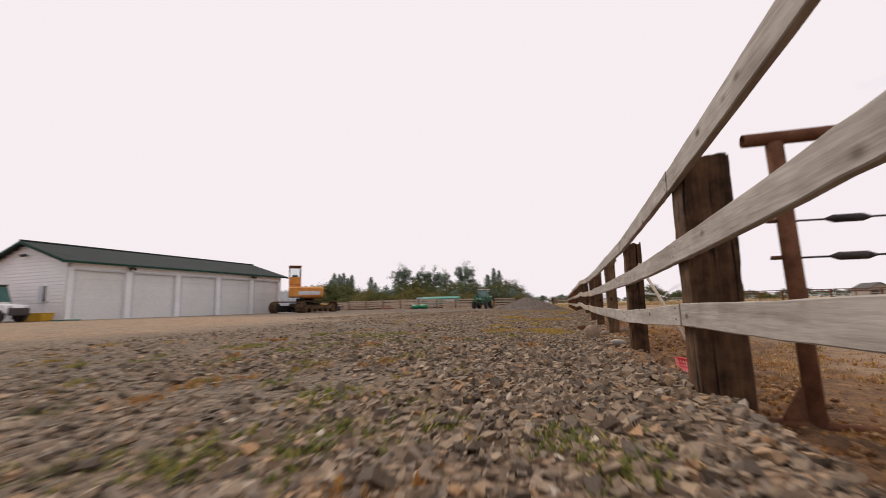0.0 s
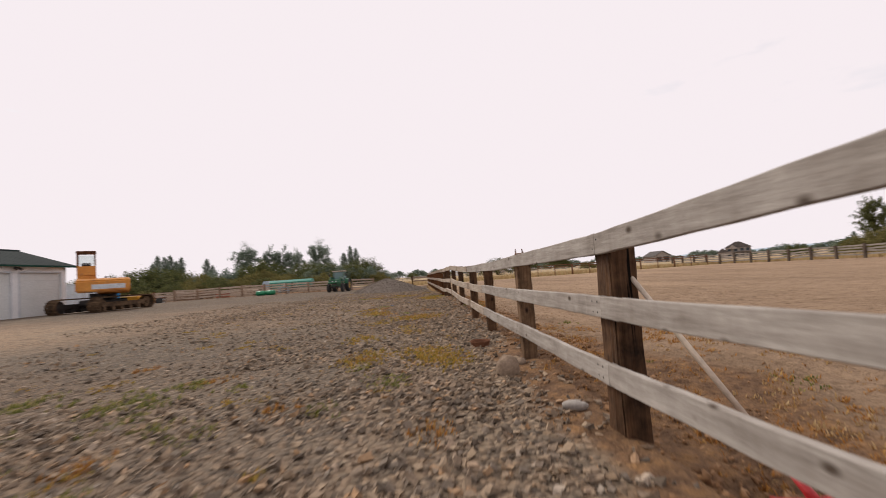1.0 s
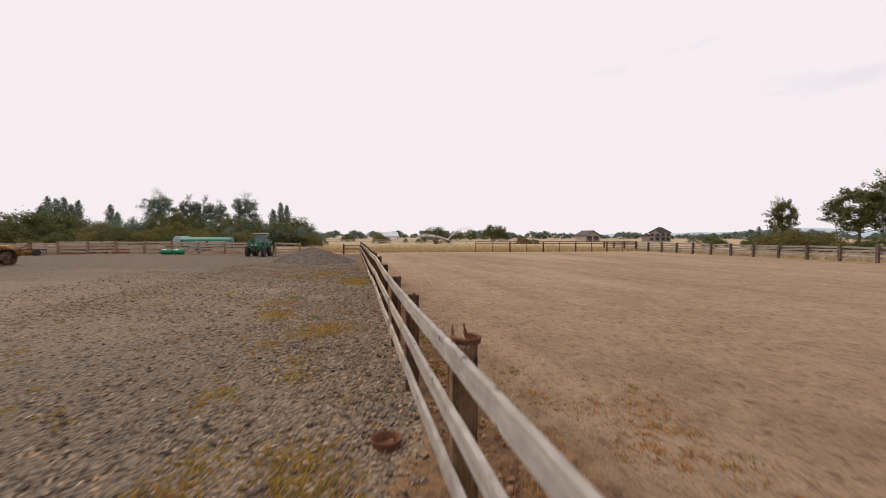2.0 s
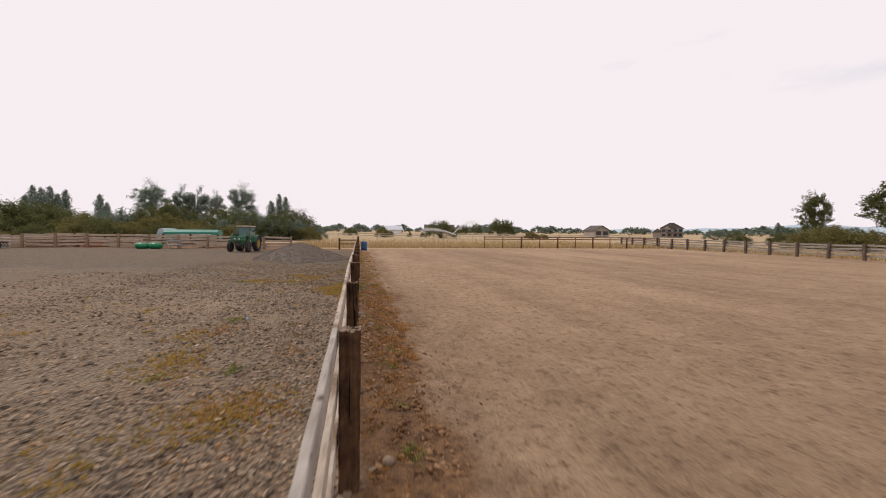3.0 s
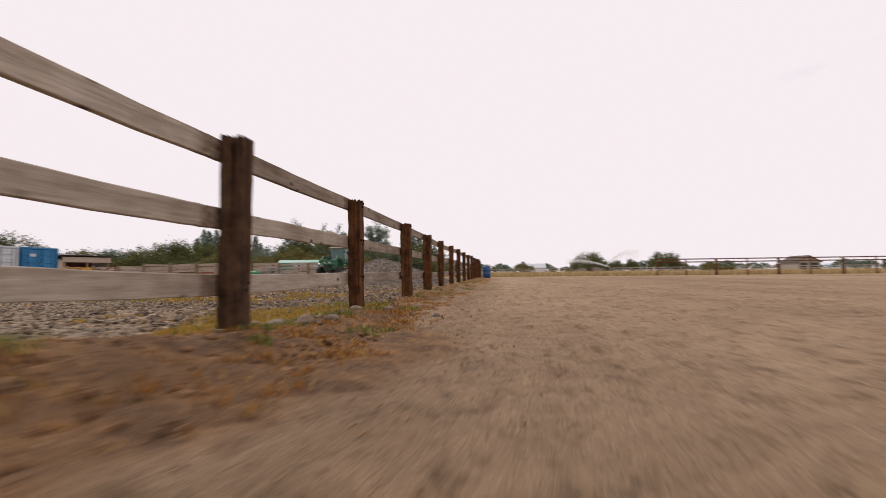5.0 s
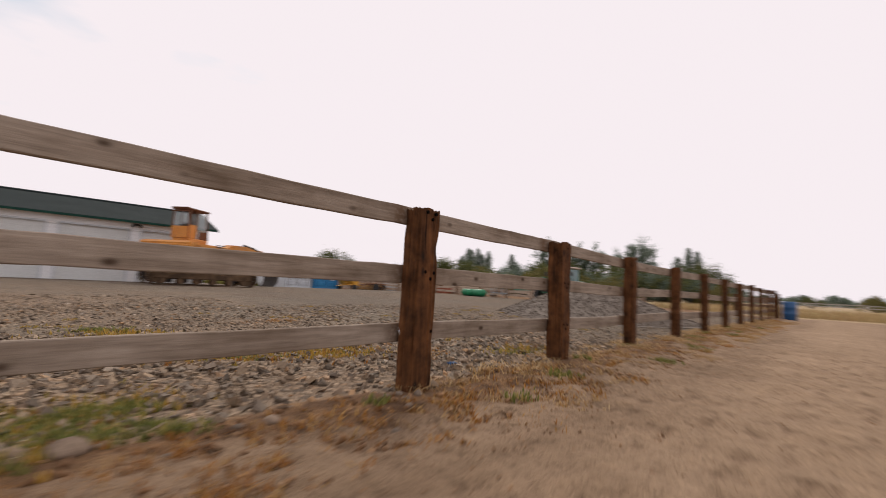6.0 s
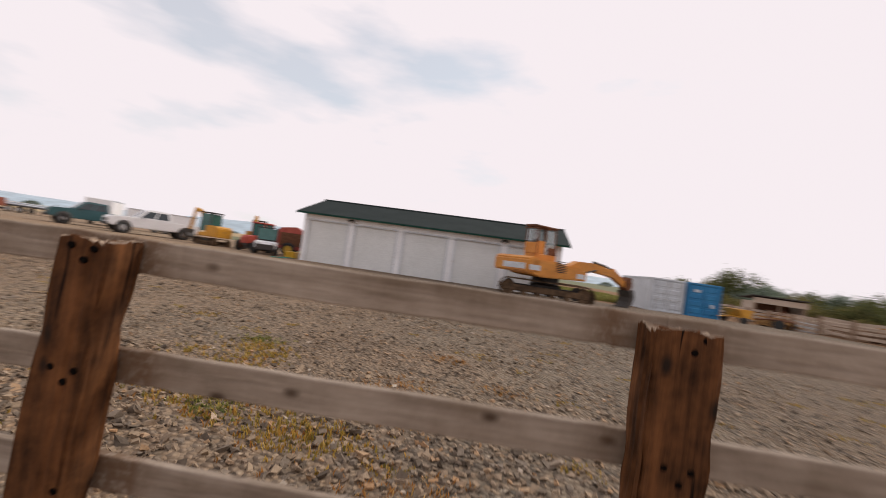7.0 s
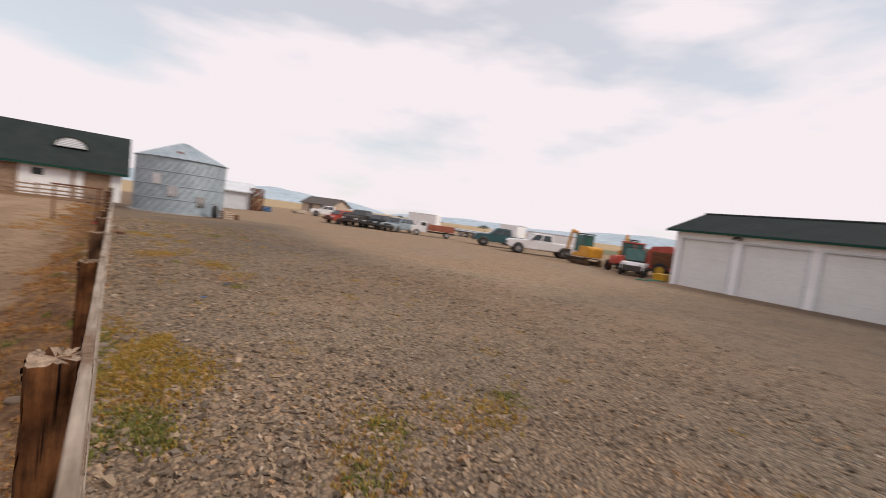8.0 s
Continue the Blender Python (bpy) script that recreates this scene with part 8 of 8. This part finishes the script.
def sprinkler(x, y, yaw, reach, rise, n, seed):
    rng = np.random.default_rng(seed)
    s = thing("sprinkler", at_ground(x, y), "field sprinkler throwing a white fan of water", "sprinkler", "sprinklers in the dry field")
    tube_part("riser", (0, 0, 0), (0, 0, 1.0), 0.04, M_STEEL, s, "", 8)
    box_part("nozzle", (0, 0, 1.02), (0.12, 0.3, 0.12), M_RUST, s, 0.02)
    t = rng.random(n) ** 0.8
    a = radians(yaw) + rng.normal(0, 0.05, n) * (0.4 + t)
    r = reach * t
    z = 1.05 + rise * 4 * t * (1 - 0.62 * t) - np.abs(rng.normal(0, 0.5, n)) * t * rise
    P = np.stack([r * np.cos(a), r * np.sin(a), np.maximum(z, 0.05)], -1) + rng.normal(0, 0.06, (n, 3)) * (0.3 + 2 * t[:, None])
    u = rng.normal(size=(n, 3)) * 0.05
    w = rng.normal(size=(n, 3)) * 0.05
    V = np.stack([P, P + u, P + w], 1).reshape(-1, 3)
    ob = new("spray", mesh_np("spray", V, np.arange(3 * n).reshape(n, 3), M_WATER))
    ob.parent = s
    tagged(ob, "drifting white spray of drops", kind="stuff")


x, y = polar(-12.3, 96)
sprinkler(x, y, 35, 9, 2.1, 2600, 1)
sprinkler(x + 0.5, y - 2, 190, 8, 0.9, 2200, 2)


# ---------- weeds and grass ----------
def blade_arrays(P, H, rng, width=0.006, lean=0.5):
    """Thin bent blades: two joined quads and a tip each."""
    n = len(P)
    a = rng.uniform(0, 2 * np.pi, n)
    out = np.stack([np.cos(a), np.sin(a), np.zeros(n)], -1)
    side = np.stack([-np.sin(a), np.cos(a), np.zeros(n)], -1) * width * rng.uniform(0.6, 1.5, n)[:, None]
    ln = rng.uniform(0.1, 1.0, n)[:, None] * lean * H[:, None]
    up = np.array([0, 0, 1.0])
    m = P + out * ln * 0.35 + up * H[:, None] * 0.6
    e = P + out * ln + up * H[:, None]
    V = np.stack([P - side, P + side, m + side * 0.8, m - side * 0.8, e], 1).reshape(-1, 3)
    b = 5 * np.arange(n)[:, None]
    F = np.concatenate([b + [0, 1, 2], b + [0, 2, 3], b + [3, 2, 4]], 0)
    return V, F


def tufts(name, centres, per, radius, height, material, label, seed, width=0.007, lean=0.7, clump=5):
    """Ragged patches of many small tufts."""
    rng = np.random.default_rng(seed)
    P = []
    for (x, y, k) in centres:
        n = int(per * k * k) + 4
        c = np.stack([x + rng.normal(0, radius * k * 0.55, n), y + rng.normal(0, radius * k * 0.8, n)], -1)
        P.append((c[:, None] + rng.normal(0, 0.014, (n, clump, 2))).reshape(-1, 2))
    P = np.concatenate(P)
    z = ground_z(P[:, 0], P[:, 1]) - 0.01
    H = height * rng.uniform(0.3, 1.25, len(P))
    v, f_ = blade_arrays(np.stack([P[:, 0], P[:, 1], z], -1), H, rng, width, lean)
    tagged(new(name, mesh_np(name, v, f_, material)), label, "weeds", kind="stuff")


GREEN_AT = [(-2.2, -0.8), (-1.35, -1.3), (-0.8, -1.4), (-0.6, -1.6), (-2.15, -1.9), (-1.75, -1.55), (-1.55, 4.2), (-4.15, 4.1), (-2.0, 5.0), (-3.8, 4.7), (-1.6, 12.8), (-0.4, 22.6), (-2.3, 23.3), (-1.8, 24.1), (-2.4, 23.5), (-0.6, 26.9), (-0.35, 22.5), (-2.5, 16.3), (-2.5, 12.6), (0.4, 14.4), (0.57, 12.2), (-4.2, 23.4)]
YELLOW_AT = [(-1.1, 5.65), (-1.2, 5.8), (-0.9, 5.3), (-0.8, 21.1), (-0.95, 21.6), (-0.55, 21.7), (-0.65, 20.7), (-2.35, 25.8), (-3.8, 23.5), (-0.6, 22.8), (-2.3, 7.6), (-1.5, 25.0), (-1.5, 9.0), (-1.95, 6.05), (-0.87, 4.95), (-2.05, 5.45), (-1.15, 5.1), (-2.2, 10.1), (-1.4, 8.3)]
ORANGE_AT = [(-1.0, 13.6), (-1.1, 11.5), (-1.5, 11.3), (-3.1, 25.4), (-2.4, 15.4), (-4.7, 26.0), (-3.55, 26.65), (-1.1, 25.8), (0.72, 16.7), (0.72, 16.5), (0.86, 13.9), (1.05, 15.0), (1.07, 15.2), (0.25, 21.7), (0.85, 20.4), (0.7, 12.9), (0.75, 18.2), (0.95, 19.2), (0.6, 22.4), (0.5, 23.6), (0.5, 14.7), (0.62, 15.6), (0.45, 17.4), (0.8, 17.0), (0.55, 19.6), (0.9, 20.9), (0.4, 20.4), (0.7, 21.6), (0.85, 22.9), (0.6, 24.6), (0.8, 25.6), (0.55, 13.2), (0.65, 11.7)]
gr = np.random.default_rng(9)
tufts("weeds", [(x, y, gr.uniform(0.7, 1.25)) for x, y in GREEN_AT], 60, 0.17, 0.042, M_GRASS, "small green weeds growing in the gravel", 31, 0.007, 1.5)
tufts("weeds", [(x, y, gr.uniform(0.9, 1.5)) for x, y in YELLOW_AT], 60, 0.24, 0.05, M_YELLOWWEED, "low yellow-green weeds spreading over gravel", 32)
tufts("weeds", [(x, y, gr.uniform(0.8, 1.3)) for x, y in ORANGE_AT], 46, 0.24, 0.045, M_DRY, "rust-coloured dry weeds on bare soil", 33, 0.005, 1.8)
tufts("weeds", [(gr.uniform(0.15, 1.05), y, gr.uniform(0.5, 1.0)) for y in np.arange(2.5, 46, 0.25)], 26, 0.2, 0.038, M_DRY, "rust-coloured dry weeds along the fence", 34, 0.005, 1.8)
tufts("weeds", [(gr.uniform(-0.25, 0.5), y, gr.uniform(0.5, 1.1)) for y in np.arange(24.7, 47, 0.2)], 42, 0.2, 0.055, M_STRAW, "pale dry straw grass along the fence foot", 35, 0.004, 3.2)
tufts("weeds", [(gr.uniform(0.35, 1.15), y, gr.uniform(0.6, 1.1)) for y in np.arange(24.2, 46, 0.3)], 36, 0.2, 0.04, M_STRAW, "pale trampled grass on the arena edge", 49, 0.004, 2.6)
tufts("weeds", [(gr.uniform(-0.15, 0.3), y, gr.uniform(0.6, 1.1)) for y in np.arange(19.5, 23.0, 0.22)], 60, 0.16, 0.05, M_GRASS, "green weeds growing between fence and gravel", 50)
tufts("weeds", [(gr.uniform(0.5, 2.8), y, gr.uniform(0.6, 1.2)) for y in np.arange(-3, 7, 0.35)], 16, 0.2, 0.045, M_STRAW, "pale dry grass behind the fence", 36)
tufts("weeds", [(gr.uniform(0.35, 3.0), y, gr.uniform(0.6, 1.2)) for y in np.arange(-3, 8, 0.22)], 60, 0.26, 0.034, M_DRY, "rust-coloured weeds behind the fence", 46, 0.005, 1.6)
tufts("weeds", [(gr.uniform(0.35, 3.0), y, gr.uniform(0.5, 1.0)) for y in np.arange(-3, 8, 0.9)], 20, 0.18, 0.035, M_GRASS, "green weeds behind the fence", 47)
tufts("weeds", [(gr.uniform(0.05, 0.9), y, gr.uniform(0.4, 0.9)) for y in np.arange(8, 40, 1.0)], 40, 0.16, 0.055, M_GRASS, "green weeds along the fence foot", 37)
tufts("weeds", [(gr.uniform(-8, -0.6), gr.uniform(-3, 46), gr.uniform(0.3, 0.9)) for _ in range(150)], 34, 0.2, 0.035, M_YELLOWWEED, "scattered low weeds in the gravel yard", 38)
tufts("weeds", [(gr.uniform(0.35, 2.5), gr.uniform(-22, -1), gr.uniform(0.6, 1.2)) for _ in range(60)], 30, 0.2, 0.06, M_DRY, "rust-coloured dry weeds beside the fence", 39)


MAT_AT = [(-0.8, 21.3), (-0.25, 20.2), (-0.2, 19.4), (-0.5, 21.2), (-0.6, 21.6), (-0.35, 21.8), (-0.3, 20.9), (-0.45, 21.4), (-0.75, 20.7), (-0.25, 22.2), (-0.55, 21.9), (-2.3, 23.3), (-2.45, 25.6), (-2.3, 25.3), (-1.9, 23.9), (-3.3, 23.5), (-0.6, 27.1), (-1.0, 21.1), (-1.7, 24.8), (-2.6, 13.5), (-2.5, 12.9), (-1.3, 11.2), (-1.0, 11.4), (-1.6, 11.0), (-2.9, 14.9)]
tufts("weeds", [(x, y, gr.uniform(0.9, 1.3)) for x, y in MAT_AT], 75, 0.34, 0.055, M_YELLOWWEED, "mat of yellow-green weeds spreading over gravel", 42)
tufts("weeds", [(x + 0.15, y + 0.1, gr.uniform(0.8, 1.3)) for x, y in MAT_AT], 36, 0.45, 0.045, M_DRY, "thin rust-coloured weeds among the yellow mats", 48)
tufts("weeds", [(gr.uniform(-5.5, -1.6), gr.uniform(-3.4, 5), gr.uniform(0.4, 0.9)) for _ in range(60)], 34, 0.2, 0.045, M_GRASS, "low green weeds in the bare earth", 43)
tufts("weeds", [(gr.uniform(-5.5, -1.2), gr.uniform(-3.4, 6), gr.uniform(0.4, 0.9)) for _ in range(18)], 40, 0.22, 0.05, M_DRY, "rust-coloured dry weeds in the bare earth", 44)
tufts("weeds", [(gr.uniform(-60, -35.2), gr.uniform(34.5, 44), gr.uniform(0.9, 1.5)) for _ in range(260)], 24, 0.5, 0.38, M_GRASS, "long green grass beyond the garage", 45, 0.02)


tufts("weeds", [(-0.62 + 0.42 * (y - 20.2) + gr.uniform(-0.12, 0.12), y, gr.uniform(0.9, 1.2)) for y in np.arange(20.0, 22.3, 0.13)], 60, 0.16, 0.05, M_YELLOWWEED, "bright yellow-green weeds at the gravel's edge", 51)
tufts("weeds", [(-0.45 + gr.uniform(-0.15, 0.15), y, gr.uniform(0.8, 1.1)) for y in np.arange(22.3, 23.0, 0.12)], 70, 0.14, 0.05, M_GRASS, "green weeds at the gravel's edge", 52)


tufts("weeds", [(gr.uniform(0.4, 1.0), y, gr.uniform(0.7, 1.1)) for y in np.arange(12.3, 16.6, 0.3)], 13, 0.14, 0.07, M_DRY, "tall rust-coloured weeds on the soil bank", 53, 0.006, 0.8)


def field_grass(seed=41):
    rng = np.random.default_rng(seed)
    n = 26000
    x, y = rng.uniform(-8, 42, n), 54.6 + rng.exponential(9, n)
    m = rng.random(n) < 0.25
    x[m], y[m] = 39.5 + rng.exponential(3.5, m.sum()), rng.uniform(15, 66, m.sum())
    z = ground_z(x, y)
    v, f_ = blade_arrays(np.stack([x, y, z], -1), rng.uniform(0.12, 0.5, n), rng, 0.03, 0.5)
    tagged(new("dry_grass", mesh_np("dry_grass", v, f_, M_FIELD)), "golden dry grass at the field edge", "grass", kind="stuff")


field_grass()


# ---------- loose gravel and clods along the walk ----------
def gravel_field():
    rng = np.random.default_rng(55)
    out = []
    for (x0, x1, y0, y1, n, lo, hi) in ((-5.2, 0.12, -3.6, 4.0, 30000, 0.014, 0.078), (-2.8, 0.12, -3.6, 4.0, 500, 0.06, 0.105), (-4.2, 0.1, 4.0, 12.0, 16000, 0.022, 0.07), (-3.6, 0.1, 12.0, 19.0, 6000, 0.03, 0.07), (-9.0, 0.12, 19.0, 36.0, 30000, 0.018, 0.066), (-3.6, 0.05, 20.5, 29.0, 5000, 0.04, 0.088), (-9, -3.5, -2, 19, 12000, 0.028, 0.07), (-12, -7, 12, 27, 4000, 0.03, 0.07)):
        x, y = rng.uniform(x0, x1, n), rng.uniform(y0, y1, n)
        s = lo + (hi - lo) * rng.random(n) ** 2.0
        keep = rng.random(n) < np.clip(0.75 + 0.6 * wave(x, y, 1.1, 3), 0.12, 1) * np.where(y < 13, 0.6 + 0.4 * step(-3.0, -1.5, x), 1)
        keep &= rng.random(n) < step(x0 - 0.01, x0 + 0.22 * (x1 - x0), x) * np.where(y1 > 30, step(y1 + 0.01, y1 - 7, y), 1)
        keep &= x + soil_bank(y) + 0.1 * rng.normal(size=n) * (soil_bank(y) > 0.05) < 0.12 + 0.1 * wave(x, y, 2.0, 1)
        out.append(np.stack([x, y, s], -1)[keep])
    # spill of larger stones at the fence foot
    n = 420
    out.append(np.stack([rng.normal(0.0, 0.12, n), rng.uniform(-3, 31, n), rng.uniform(0.03, 0.09, n)], -1))
    A = np.concatenate(out)
    P = np.stack([A[:, 0], A[:, 1], ground_z(A[:, 0], A[:, 1]) + A[:, 2] * rng.uniform(0.02, 0.22, len(A))], -1)
    v, f_ = stone_arrays(P, A[:, 2], rng)
    tagged(new("gravel", mesh_np("gravel", v, f_, M_STONE)), "loose mixed grey and tan gravel stones", "gravel", kind="stuff")
    n = 14000
    x = np.concatenate([rng.normal(0.55, 0.3, n // 2), 0.75 + rng.exponential(0.5, n // 2)])
    y = rng.uniform(-3, 30, n)
    s = (0.012 + 0.058 * rng.random(n) ** 2.6) * np.where(x > 1.0, 0.45, 1) * (0.62 + 0.38 * step(18.5, 16.5, y))
    k = 700                                              # the crumbled bank beside the posts
    x, y = np.concatenate([x, rng.normal(0.3, 0.2, k)]), np.concatenate([y, rng.uniform(12.2, 17.5, k)])
    s = np.concatenate([s, 0.03 + 0.05 * rng.random(k) ** 2])
    P = np.stack([x, y, ground_z(x, y) + 0.1 * s], -1)
    v, f_ = stone_arrays(P, s, rng, 0.8)
    tagged(new("soil_clods", mesh_np("soil_clods", v, f_, M_SOIL, True)), "crumbly brown soil clods beside the fence", "soil", kind="stuff")


gravel_field()
